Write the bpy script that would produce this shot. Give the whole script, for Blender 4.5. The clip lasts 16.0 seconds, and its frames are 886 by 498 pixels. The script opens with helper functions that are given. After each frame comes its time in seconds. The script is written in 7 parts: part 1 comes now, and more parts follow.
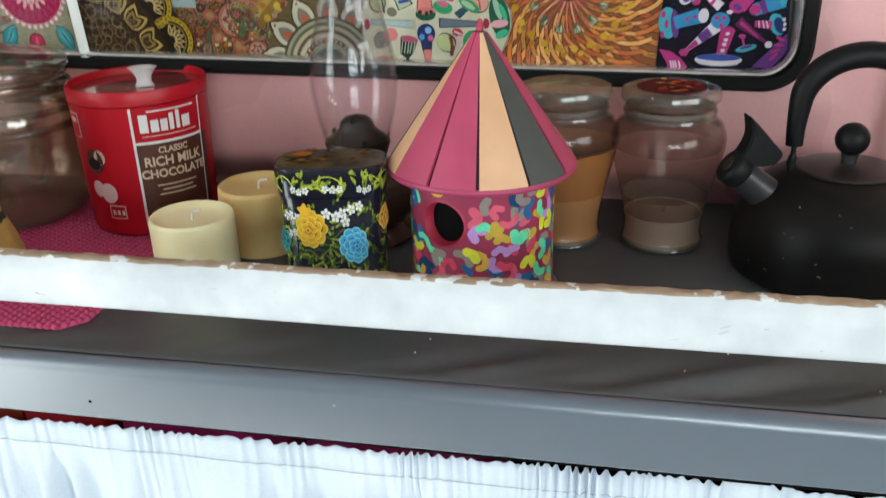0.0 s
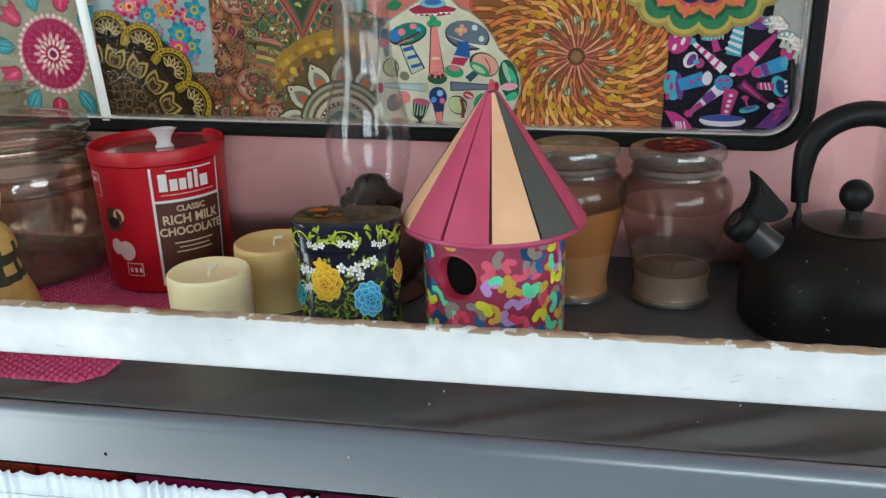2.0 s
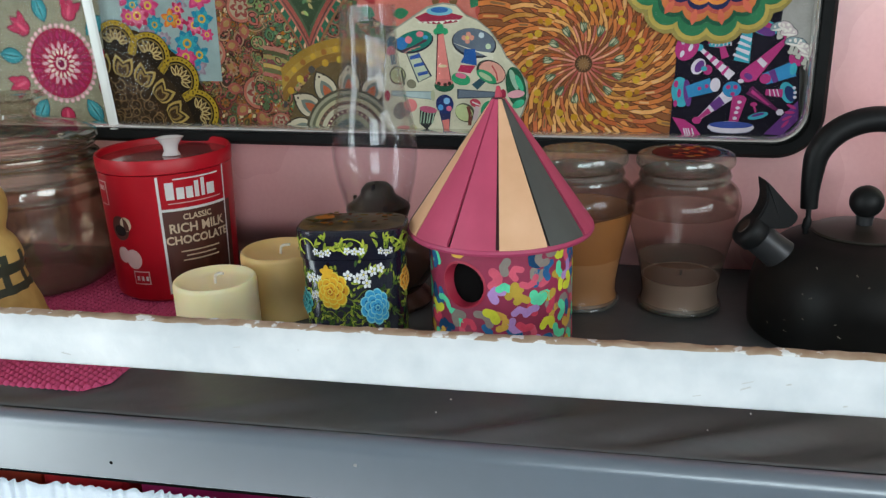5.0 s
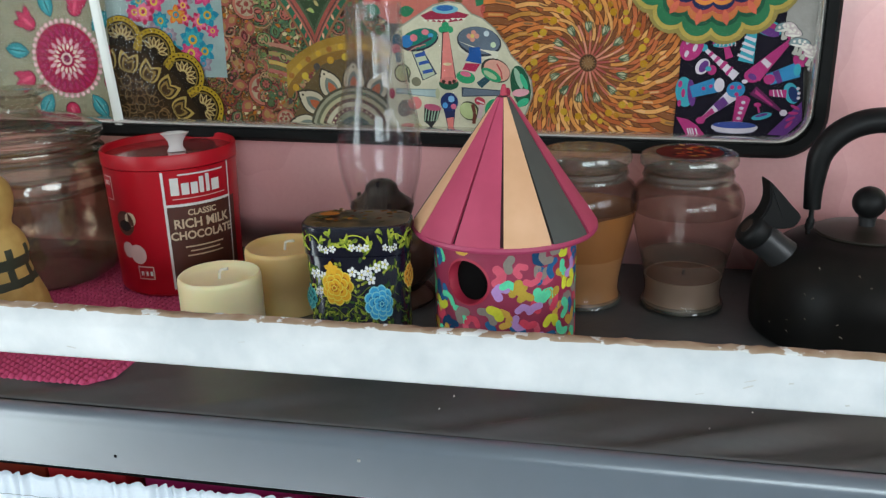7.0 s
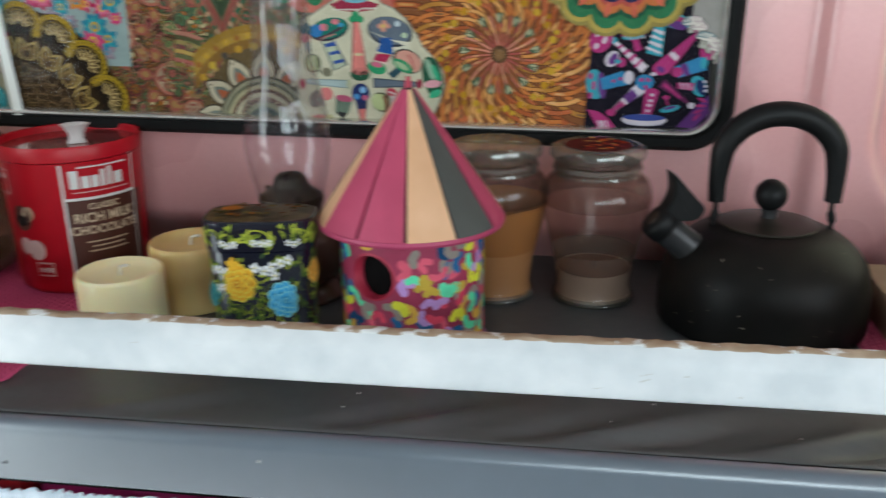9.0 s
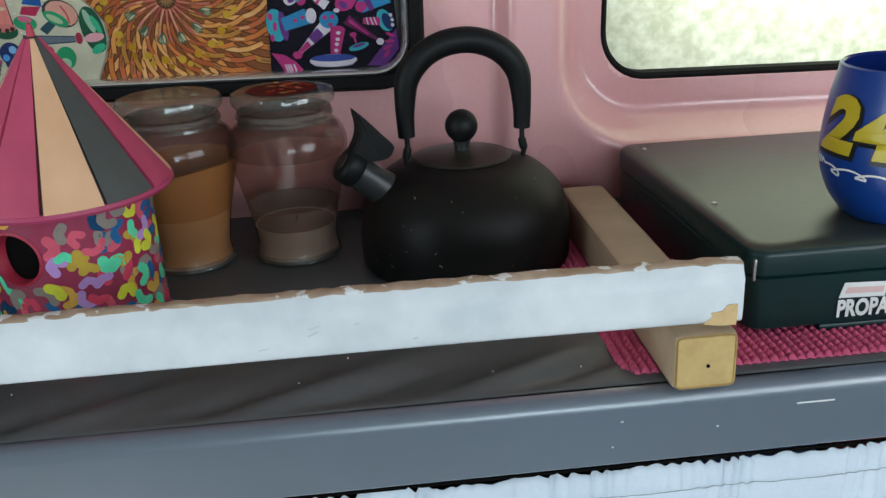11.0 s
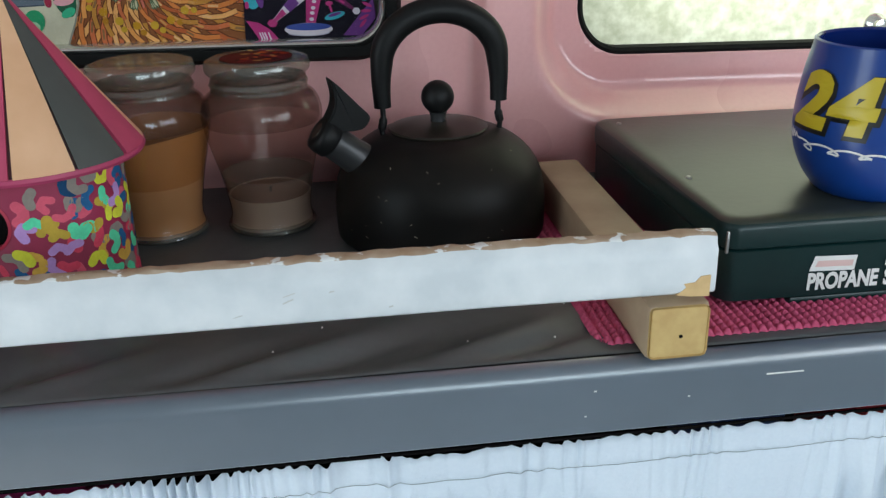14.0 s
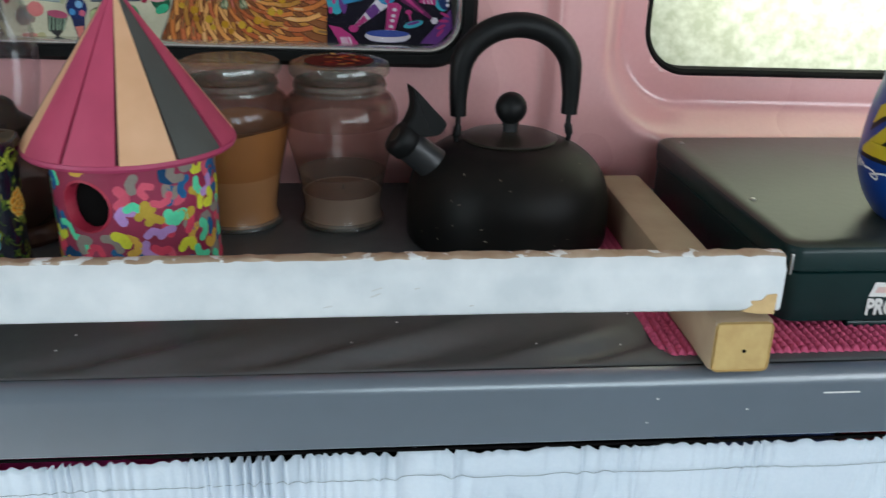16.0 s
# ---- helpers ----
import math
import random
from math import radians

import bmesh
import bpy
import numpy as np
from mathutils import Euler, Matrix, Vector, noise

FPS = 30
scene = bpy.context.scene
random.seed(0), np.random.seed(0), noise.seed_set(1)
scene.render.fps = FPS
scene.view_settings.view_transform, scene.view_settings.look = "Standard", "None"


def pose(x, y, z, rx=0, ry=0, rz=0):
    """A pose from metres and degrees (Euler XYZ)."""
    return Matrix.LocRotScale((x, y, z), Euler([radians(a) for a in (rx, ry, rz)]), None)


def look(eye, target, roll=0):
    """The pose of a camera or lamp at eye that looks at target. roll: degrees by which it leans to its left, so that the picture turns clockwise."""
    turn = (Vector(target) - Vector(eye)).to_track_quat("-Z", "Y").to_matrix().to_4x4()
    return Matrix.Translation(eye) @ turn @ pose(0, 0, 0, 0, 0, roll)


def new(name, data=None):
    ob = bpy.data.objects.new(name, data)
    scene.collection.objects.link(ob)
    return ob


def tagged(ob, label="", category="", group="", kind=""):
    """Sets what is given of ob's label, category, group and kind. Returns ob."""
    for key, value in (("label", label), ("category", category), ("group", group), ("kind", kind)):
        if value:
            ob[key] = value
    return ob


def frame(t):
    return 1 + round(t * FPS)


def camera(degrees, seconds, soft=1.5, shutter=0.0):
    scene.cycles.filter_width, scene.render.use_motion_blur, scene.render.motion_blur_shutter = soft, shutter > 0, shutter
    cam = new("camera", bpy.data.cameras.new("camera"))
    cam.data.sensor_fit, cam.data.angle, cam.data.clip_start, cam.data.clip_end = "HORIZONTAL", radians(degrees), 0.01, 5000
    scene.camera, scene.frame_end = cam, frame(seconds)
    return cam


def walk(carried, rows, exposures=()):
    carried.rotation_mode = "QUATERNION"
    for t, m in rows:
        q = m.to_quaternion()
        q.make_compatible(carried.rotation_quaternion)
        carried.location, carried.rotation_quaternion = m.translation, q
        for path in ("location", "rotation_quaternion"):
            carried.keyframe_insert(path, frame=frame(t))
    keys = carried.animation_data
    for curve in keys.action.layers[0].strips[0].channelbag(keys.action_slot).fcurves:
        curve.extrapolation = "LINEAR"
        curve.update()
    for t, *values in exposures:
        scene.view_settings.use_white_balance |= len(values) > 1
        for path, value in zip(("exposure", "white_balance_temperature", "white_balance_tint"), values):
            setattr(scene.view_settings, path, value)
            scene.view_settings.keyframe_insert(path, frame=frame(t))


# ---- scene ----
cam = camera(53.3, 16.0, soft=1.35, shutter=0.5)
PATH = [
    (0, (0.135, 0.029, 1.202), (-0.248, 1.827, 0.412), -1.8),
    (0.5, (0.139, 0.01, 1.201), (-0.246, 1.847, 0.512), -2.3),
    (1, (0.135, 0.01, 1.196), (-0.255, 1.853, 0.524), -2.2),
    (1.5, (0.132, 0.008, 1.193), (-0.26, 1.857, 0.54), -2.0),
    (2, (0.132, 0.013, 1.196), (-0.269, 1.864, 0.553), -1.9),
    (2.5, (0.137, 0.018, 1.2), (-0.287, 1.864, 0.56), -2.0),
    (3, (0.136, 0.02, 1.199), (-0.286, 1.871, 0.57), -2.3),
    (3.5, (0.135, 0.019, 1.197), (-0.285, 1.875, 0.581), -2.4),
    (6, (0.13, 0.013, 1.191), (-0.287, 1.868, 0.571), -1.9),
    (6.5, (0.129, 0.012, 1.191), (-0.287, 1.867, 0.571), -1.8),
    (7, (0.13, 0.012, 1.192), (-0.29, 1.866, 0.571), -1.7),
    (7.5, (0.129, 0.012, 1.192), (-0.289, 1.866, 0.57), -1.6),
    (8, (0.129, 0.011, 1.19), (-0.291, 1.864, 0.565), -1.4),
    (8.5, (0.127, 0.01, 1.189), (-0.29, 1.861, 0.559), -1.1),
    (9, (0.153, 0.026, 1.193), (-0.133, 1.896, 0.544), -0.8),
    (9.5, (0.185, 0.042, 1.18), (0.143, 1.931, 0.527), -0.8),
    (10, (0.218, 0.061, 1.171), (0.307, 1.941, 0.494), -2.2),
    (12.5, (0.237, 0.075, 1.159), (0.433, 1.91, 0.39), -2.4),
    (13, (0.235, 0.074, 1.159), (0.445, 1.906, 0.386), -2.1),
    (13.5, (0.232, 0.073, 1.158), (0.451, 1.904, 0.383), -1.7),
    (14, (0.23, 0.071, 1.157), (0.449, 1.902, 0.383), -1.5),
    (14.5, (0.231, 0.071, 1.157), (0.449, 1.899, 0.374), -1.5),
    (15, (0.226, 0.069, 1.157), (0.456, 1.895, 0.374), -1.2),
    (15.5, (0.217, 0.061, 1.159), (0.439, 1.89, 0.379), -0.1),
    (16, (0.195, 0.05, 1.166), (0.361, 1.891, 0.403), 1.2),
]
walk(cam, [(t, look(eye, target, roll)) for t, eye, target, roll in PATH],
     exposures=((0, 0.02, 6650, 10), (1.5, -0.07, 6500, 10), (3.5, -0.17, 6450, 10), (8.5, -0.17, 6500, 10), (10.2, -0.50, 6200, 9), (16, -0.48, 6300, 10)))

# ---- world and light ----
world = bpy.data.worlds.new("sky")
scene.world = world
world.use_nodes = True
_wn = world.node_tree.nodes
_sky = _wn.new("ShaderNodeTexSky")
_sky.sky_type, _sky.sun_disc = "NISHITA", False
_sky.sun_elevation, _sky.sun_rotation = radians(53), radians(-98)
world.node_tree.links.new(_sky.outputs[0], _wn["Background"].inputs[0])
_wn["Background"].inputs[1].default_value = 0.1

sun = new("sun", bpy.data.lights.new("sun", "SUN"))
sun.data.energy, sun.data.angle, sun.data.color = 5.0, radians(0.5), (1, 0.95, 0.88)
sun.matrix_world = look((-4, -0.6, 5.4), (0, 0, 0))


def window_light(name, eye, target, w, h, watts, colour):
    """Area lamp that stands in for daylight at one opening of the trailer."""
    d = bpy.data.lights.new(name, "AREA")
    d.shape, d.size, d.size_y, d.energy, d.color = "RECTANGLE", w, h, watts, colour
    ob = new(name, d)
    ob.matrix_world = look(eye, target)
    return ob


window_light("door_daylight", (-1.46, -0.55, 0.91), (0.0, 0.2, 0.88), 0.66, 1.76, 26, (0.85, 0.97, 1.0))
window_light("rear_window_daylight", (0.68, -1.46, 1.31), (0.6, 0.5, 1.02), 1.0, 0.52, 15, (0.80, 0.955, 1.0))
# Unseen end window, assumed from right-hand highlights; its lamp brightens right-hand sides.
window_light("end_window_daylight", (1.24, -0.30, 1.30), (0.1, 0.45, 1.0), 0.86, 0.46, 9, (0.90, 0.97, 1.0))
window_light("side_window_daylight", (0.80, 0.96, 1.20), (0.75, 0.0, 1.0), 0.62, 0.36, 4.9, (0.98, 1.0, 0.87))


# ---- materials ----
def principled(name):
    m = bpy.data.materials.new(name)
    m.use_nodes = True
    return m, m.node_tree.nodes, m.node_tree.links, m.node_tree.nodes["Principled BSDF"]


def surface(name, a, b=None, rough=0.5, metal=0.0, scale=60, big=8, bump=0.1, speck=None, coat=0.0, amount=0.5, spec=0.5):
    """Two-scale mottled surface: a and b are base colours; speck: (colour, share, scale) for chips and dirt."""
    m, n, l, p = principled(name)
    b = b or tuple(c * 0.8 for c in a)
    tc = n.new("ShaderNodeTexCoord")
    n1, n2 = n.new("ShaderNodeTexNoise"), n.new("ShaderNodeTexNoise")
    n1.inputs["Scale"].default_value, n2.inputs["Scale"].default_value = scale, big
    n1.inputs["Detail"].default_value = 6
    for k in (n1, n2):
        l.new(tc.outputs["Object"], k.inputs["Vector"])
    add = n.new("ShaderNodeMath")
    add.operation = "MULTIPLY_ADD"
    l.new(n1.outputs["Fac"], add.inputs[0])
    add.inputs[1].default_value = amount
    l.new(n2.outputs["Fac"], add.inputs[2])
    ramp = n.new("ShaderNodeValToRGB")
    ramp.color_ramp.elements[0].position, ramp.color_ramp.elements[1].position = 0.45, 0.95
    ramp.color_ramp.elements[0].color, ramp.color_ramp.elements[1].color = (*a, 1), (*b, 1)
    l.new(add.outputs[0], ramp.inputs[0])
    out = ramp.outputs[0]
    if speck:
        c, share, sc = speck
        n3 = n.new("ShaderNodeTexNoise")
        n3.inputs["Scale"].default_value, n3.inputs["Detail"].default_value = sc, 4
        l.new(tc.outputs["Object"], n3.inputs["Vector"])
        cut = n.new("ShaderNodeValToRGB")
        cut.color_ramp.elements[0].position, cut.color_ramp.elements[1].position = 1 - share, 1 - share + 0.03
        l.new(n3.outputs["Fac"], cut.inputs[0])
        mix = n.new("ShaderNodeMix")
        mix.data_type = "RGBA"
        l.new(cut.outputs[0], mix.inputs["Factor"])
        l.new(out, mix.inputs["A"])
        mix.inputs["B"].default_value = (*c, 1)
        out = mix.outputs["Result"]
    l.new(out, p.inputs["Base Color"])
    rr = n.new("ShaderNodeMapRange")
    rr.inputs["To Min"].default_value, rr.inputs["To Max"].default_value = rough * 0.85, min(1, rough * 1.2)
    l.new(n2.outputs["Fac"], rr.inputs["Value"])
    l.new(rr.outputs[0], p.inputs["Roughness"])
    p.inputs["Metallic"].default_value = metal
    p.inputs["Specular IOR Level"].default_value = spec
    p.inputs["Coat Weight"].default_value = coat
    p.inputs["Coat Roughness"].default_value = 0.08
    if bump:
        bp = n.new("ShaderNodeBump")
        bp.inputs["Strength"].default_value, bp.inputs["Distance"].default_value = bump, 0.002
        l.new(n1.outputs["Fac"], bp.inputs["Height"])
        l.new(bp.outputs[0], p.inputs["Normal"])
    return m


def clear_glass(name, tint=(1, 1, 1), rough=0.02, base=0.045, edge=0.6, wave=0.0, haze=0.0, film=(0.5, 0.42, 0.38)):
    """Thin glass: what lies behind shows through, and the gloss grows towards the edge."""
    m, n, l, p = principled(name)
    n.remove(p)
    tr, gl, mx, lw = (n.new("ShaderNodeBsdfTransparent"), n.new("ShaderNodeBsdfGlossy"), n.new("ShaderNodeMixShader"), n.new("ShaderNodeLayerWeight"))
    tr.inputs[0].default_value = (*tint, 1)
    gl.inputs["Roughness"].default_value = rough
    pw, ma = n.new("ShaderNodeMath"), n.new("ShaderNodeMath")
    pw.operation, pw.inputs[1].default_value = "POWER", 4.0
    ma.operation, ma.use_clamp = "MULTIPLY_ADD", True
    ma.inputs[1].default_value, ma.inputs[2].default_value = edge, base
    lw.inputs["Blend"].default_value = 0.5
    l.new(lw.outputs["Facing"], pw.inputs[0])
    l.new(pw.outputs[0], ma.inputs[0])
    l.new(ma.outputs[0], mx.inputs[0])
    l.new(tr.outputs[0], mx.inputs[1])
    l.new(gl.outputs[0], mx.inputs[2])
    if wave:
        nz, bp = n.new("ShaderNodeTexNoise"), n.new("ShaderNodeBump")
        tc = n.new("ShaderNodeTexCoord")
        l.new(tc.outputs["Object"], nz.inputs["Vector"])
        nz.inputs["Scale"].default_value = 45
        bp.inputs["Strength"].default_value, bp.inputs["Distance"].default_value = wave, 0.003
        l.new(nz.outputs["Fac"], bp.inputs["Height"])
        for q in (gl, lw):
            l.new(bp.outputs[0], q.inputs["Normal"])
    last = mx
    if haze:
        df, hz = n.new("ShaderNodeBsdfDiffuse"), n.new("ShaderNodeMixShader")
        df.inputs[0].default_value = (*film, 1)
        hz.inputs[0].default_value = haze
        l.new(mx.outputs[0], hz.inputs[1])
        l.new(df.outputs[0], hz.inputs[2])
        last = hz
    l.new(last.outputs[0], n["Material Output"].inputs[0])
    return m


def srgb(h):
    v = [int(h[i:i + 2], 16) / 255 for i in (0, 2, 4)]
    return tuple(c / 12.92 if c <= 0.04045 else ((c + 0.055) / 1.055) ** 2.4 for c in v)


M_pink = surface("pink_fibreglass_paint", (0.86, 0.46, 0.45), (0.80, 0.40, 0.395), rough=0.27, scale=240, big=5, bump=0.05, coat=0.9)
M_white_wall = surface("cream_wall_paint", (0.50, 0.50, 0.49), (0.44, 0.44, 0.43), rough=0.6, big=3)
# Floor out of view, made near-white to throw light onto the edge board.
M_floor = surface("vinyl_floor", (0.80, 0.80, 0.78), (0.70, 0.70, 0.68), rough=0.5, big=4)
M_grey_top = surface("grey_counter_sheet", (0.090, 0.095, 0.098), (0.066, 0.070, 0.072), rough=0.42, scale=90, big=9, bump=0.12, speck=((0.4, 0.38, 0.36), 0.20, 130))
M_grey_board = surface("grey_gloss_paint", (0.074, 0.100, 0.138), (0.060, 0.083, 0.115), rough=0.34, scale=70, big=6, bump=0.06, speck=((0.06, 0.05, 0.05), 0.2, 60), coat=1.0)
M_grey_board.node_tree.nodes["Principled BSDF"].inputs["Coat Roughness"].default_value = 0.33
M_grey_board.node_tree.nodes["Principled BSDF"].inputs["Coat IOR"].default_value = 2.0
# Near-black: shade of hollows put into the colour; also used for dark metal.
M_dark = surface("hollow_shade_and_dark_metal", spec=0.0, a=(0.009, 0.008, 0.008), rough=0.8)
M_rail = surface("worn_white_paint", (0.73, 0.735, 0.75), (0.55, 0.575, 0.60), rough=0.45, scale=70, big=16, bump=0.42, speck=((0.42, 0.405, 0.39), 0.25, 60))
M_rail_wood = surface("bare_worn_wood", (0.27, 0.16, 0.09), (0.44, 0.33, 0.24), rough=0.7, scale=120, big=40, bump=0.3, speck=((0.72, 0.73, 0.73), 0.42, 85))
M_rail_gap = surface("chipped_wood", (0.62, 0.42, 0.20), (0.45, 0.28, 0.12), rough=0.75, scale=160, bump=0.4)
M_scuff = surface("grey_scuff", (0.45, 0.44, 0.42), (0.55, 0.54, 0.52), rough=0.8)
M_lumber = surface("planed_pine", (0.42, 0.31, 0.2), (0.33, 0.23, 0.15), rough=0.6, scale=70, big=14, bump=0.2)
M_endgrain = surface("pine_end_grain", (0.55, 0.38, 0.15), (0.46, 0.30, 0.115), rough=0.75, scale=260, big=60, bump=0.3)
M_black_rubber = surface("black_rubber", spec=0.15, a=(0.006, 0.006, 0.006), b=(0.01, 0.01, 0.01), rough=0.7, scale=120)
M_chrome = surface("polished_trim", (0.82, 0.82, 0.79), (0.70, 0.69, 0.66), rough=0.18, metal=0.85, scale=80, big=20, bump=0.08)
M_strip = surface("white_strip", (0.85, 0.86, 0.84), (0.78, 0.8, 0.76), rough=0.3, scale=80)
M_pane = clear_glass("window_glass", (0.97, 0.97, 0.96), 0.03, 0.006, 0.25)
M_jar = clear_glass("jar_glass", (0.78, 0.71, 0.68), 0.07, 0.03, 0.5, wave=0.35, haze=0.05, film=(0.32, 0.26, 0.22))
M_wax_haze = clear_glass("waxy_haze_on_glass", (0.86, 0.82, 0.78), 0.25, 0.02, 0.2, wave=0.4, haze=0.30, film=(0.46, 0.38, 0.32))
M_jar_lid = clear_glass("pressed_lid_glass", (0.76, 0.75, 0.70), 0.12, 0.10, 0.5, wave=0.5, haze=0.10, film=(0.52, 0.51, 0.45))
M_cookie = clear_glass("cookie_jar_glass", (0.82, 0.77, 0.71), 0.07, 0.10, 0.8, wave=0.6, haze=0.03, film=(0.5, 0.42, 0.34))
M_chimney = clear_glass("chimney_glass", (0.965, 0.96, 0.97), 0.04, 0.028, 0.6, haze=0.008, film=(0.7, 0.66, 0.72))
M_wax_white = surface("ivory_wax", (0.99, 0.87, 0.56), (0.95, 0.80, 0.46), rough=0.45, scale=40, big=10, bump=0.15)
M_wax_tan = surface("tan_wax", (0.84, 0.60, 0.26), (0.74, 0.49, 0.19), rough=0.45, scale=40, big=10, bump=0.15)
for _m, _r in ((M_wax_white, 0.5), (M_wax_tan, 0.4)):
    _p = _m.node_tree.nodes["Principled BSDF"]
    _p.inputs["Subsurface Weight"].default_value = _r * 0.8
    _p.inputs["Subsurface Radius"].default_value = (0.012, 0.007, 0.003)
    _p.inputs["Subsurface Scale"].default_value = 0.6
M_jar_wax_cream = surface("cream_jar_wax", (0.62, 0.53, 0.44), (0.50, 0.41, 0.33), rough=0.5, scale=30, big=20)
M_jar_wax_amber = surface("amber_jar_wax", (0.60, 0.26, 0.06), (0.46, 0.21, 0.06), rough=0.45, scale=30, big=18)
M_jar_wax_tan = surface("tan_jar_wax", (0.70, 0.39, 0.165), (0.58, 0.31, 0.12), rough=0.5, scale=30, big=18)
M_wick = surface("cotton_wick", (0.8, 0.76, 0.66), rough=0.9, scale=300)
M_burnt = surface("burnt_wick", spec=0.1, a=(0.03, 0.02, 0.02), rough=0.9)
M_red = surface("red_plastic", (0.47, 0.005, 0.016), (0.41, 0.004, 0.013), rough=0.36, scale=90, big=10, bump=0.03, spec=0.35)
M_red_lid = surface("clear_red_lid", (0.34, 0.05, 0.05), (0.26, 0.03, 0.03), rough=0.12, scale=40, coat=0.5)
M_knob_white = surface("white_plastic", (0.75, 0.7, 0.68), rough=0.35)
M_brown_label = surface("chocolate_brown_print", (0.095, 0.028, 0.018), (0.08, 0.022, 0.015), rough=0.35)
M_white_print = surface("white_print", (0.80, 0.78, 0.76), rough=0.4, bump=0)
M_cream_print = surface("cream_print", (0.72, 0.55, 0.38), rough=0.4, bump=0)
M_pink_print = surface("pale_pink_print", (0.75, 0.5, 0.47), rough=0.4, bump=0)
M_black_enamel = surface("black_kettle_enamel", spec=0.14, a=(0.0045, 0.0045, 0.0045), b=(0.011, 0.009, 0.0075), rough=0.44, scale=60, big=10, bump=0.05, speck=((0.16, 0.14, 0.12), 0.235, 90))
M_kettle_lid = surface("dull_kettle_lid", spec=0.3, a=(0.012, 0.010, 0.008), b=(0.024, 0.018, 0.012), rough=0.42, scale=40, big=18, speck=((0.2, 0.17, 0.13), 0.26, 120))
M_black_plastic = surface("black_plastic", spec=0.2, a=(0.005, 0.005, 0.0055), b=(0.009, 0.009, 0.009), rough=0.48, scale=200, bump=0.05)
M_spout = surface("dark_steel", spec=0.35, a=(0.05, 0.05, 0.052), b=(0.035, 0.035, 0.037), rough=0.35, metal=0.5, scale=70)
M_green = surface("dark_green_stove_paint", spec=0.3, a=(0.005, 0.024, 0.024), b=(0.004, 0.018, 0.018), rough=0.32, scale=120, big=8, bump=0.05, coat=0.1)
M_stove_top = surface("olive_stove_lid_paint", (0.025, 0.031, 0.023), (0.031, 0.037, 0.027), rough=0.33, scale=150, big=6, bump=0.06, speck=((0.3, 0.29, 0.25), 0.2, 110))
M_mug = surface("blue_glazed_ceramic", (0.006, 0.044, 0.235), (0.005, 0.036, 0.20), rough=0.3, scale=20, bump=0.02, coat=0.12)
M_mug_in = surface("dark_blue_glaze", (0.006, 0.02, 0.14), rough=0.2)
M_yellow = surface("yellow_print", (0.52, 0.39, 0.02), (0.46, 0.34, 0.02), rough=0.35, bump=0)
M_black_print = surface("black_print", (0.01, 0.01, 0.01), rough=0.4, bump=0)
M_curtain = surface("white_cotton", (0.70, 0.75, 0.82), (0.62, 0.68, 0.76), rough=0.9, scale=400, big=12, bump=0.2)
M_thread = surface("dark_thread", (0.2, 0.24, 0.24), rough=0.9)
M_mat = surface("pink_woven_cord", (0.60, 0.07, 0.19), (0.50, 0.05, 0.14), rough=0.75, scale=300, big=12, bump=0.3)
M_mat_red = surface("rose_woven_cord", (0.58, 0.09, 0.19), (0.48, 0.06, 0.14), rough=0.75, scale=300, big=12, bump=0.3)
M_wicker = surface("yellow_wicker", (0.60, 0.40, 0.13), (0.46, 0.29, 0.08), rough=0.6, scale=120, big=30, bump=0.3)
M_wicker_dark = surface("dark_green_wicker", (0.05, 0.06, 0.035), (0.03, 0.035, 0.02), rough=0.6, scale=120)
M_cone_pink = surface("magenta_painted_slat", (0.54, 0.066, 0.142), (0.43, 0.048, 0.11), rough=0.55, scale=60, big=20, bump=0.15, speck=((0.15, 0.03, 0.07), 0.25, 80))
M_cone_tan = surface("tan_wood_slat", (0.80, 0.475, 0.285), (0.70, 0.39, 0.215), rough=0.6, scale=70, big=16, bump=0.2, speck=((0.35, 0.2, 0.1), 0.26, 60))
M_cone_grey = surface("grey_painted_slat", (0.07, 0.075, 0.07), (0.055, 0.058, 0.055), rough=0.55, scale=60, big=16, bump=0.2, speck=((0.22, 0.2, 0.19), 0.24, 90))
M_cone_rim = surface("raspberry_paint", (0.45, 0.05, 0.13), (0.40, 0.04, 0.11), rough=0.5, scale=80, bump=0.15)
M_hole = surface("red_painted_edge", (0.50, 0.03, 0.07), rough=0.5)
M_brass = surface("dull_burner_metal", (0.11, 0.09, 0.075), (0.06, 0.05, 0.04), rough=0.38, metal=0.8, scale=60)
M_tin = surface("navy_enamel_tin", (0.006, 0.008, 0.022), (0.004, 0.005, 0.014), rough=0.18, scale=20, bump=0.02, coat=0.3)
M_tin_lid = surface("dark_bronze_tin_lid", (0.13, 0.08, 0.035), (0.012, 0.012, 0.01), rough=0.3, scale=90, big=55, bump=0.05, spec=0.25)
M_steel = surface("bright_screw_metal", (0.5, 0.5, 0.5), rough=0.3, metal=1.0)
M_packet_red = surface("red_packet", (0.62, 0.03, 0.04), (0.5, 0.02, 0.03), rough=0.35, big=30)
M_packet_pink = surface("magenta_packet", (0.58, 0.03, 0.20), (0.46, 0.02, 0.14), rough=0.4, big=30)
M_packet_blue = surface("blue_packet", (0.06, 0.13, 0.36), (0.04, 0.08, 0.22), rough=0.4, big=30)
M_packet_white = surface("white_packet", (0.7, 0.7, 0.68), rough=0.4)

M_camo = surface("raspberry_wall_paint", (0.36, 0.030, 0.085), (0.28, 0.022, 0.065), rough=0.5, scale=120, big=30, bump=0.2)

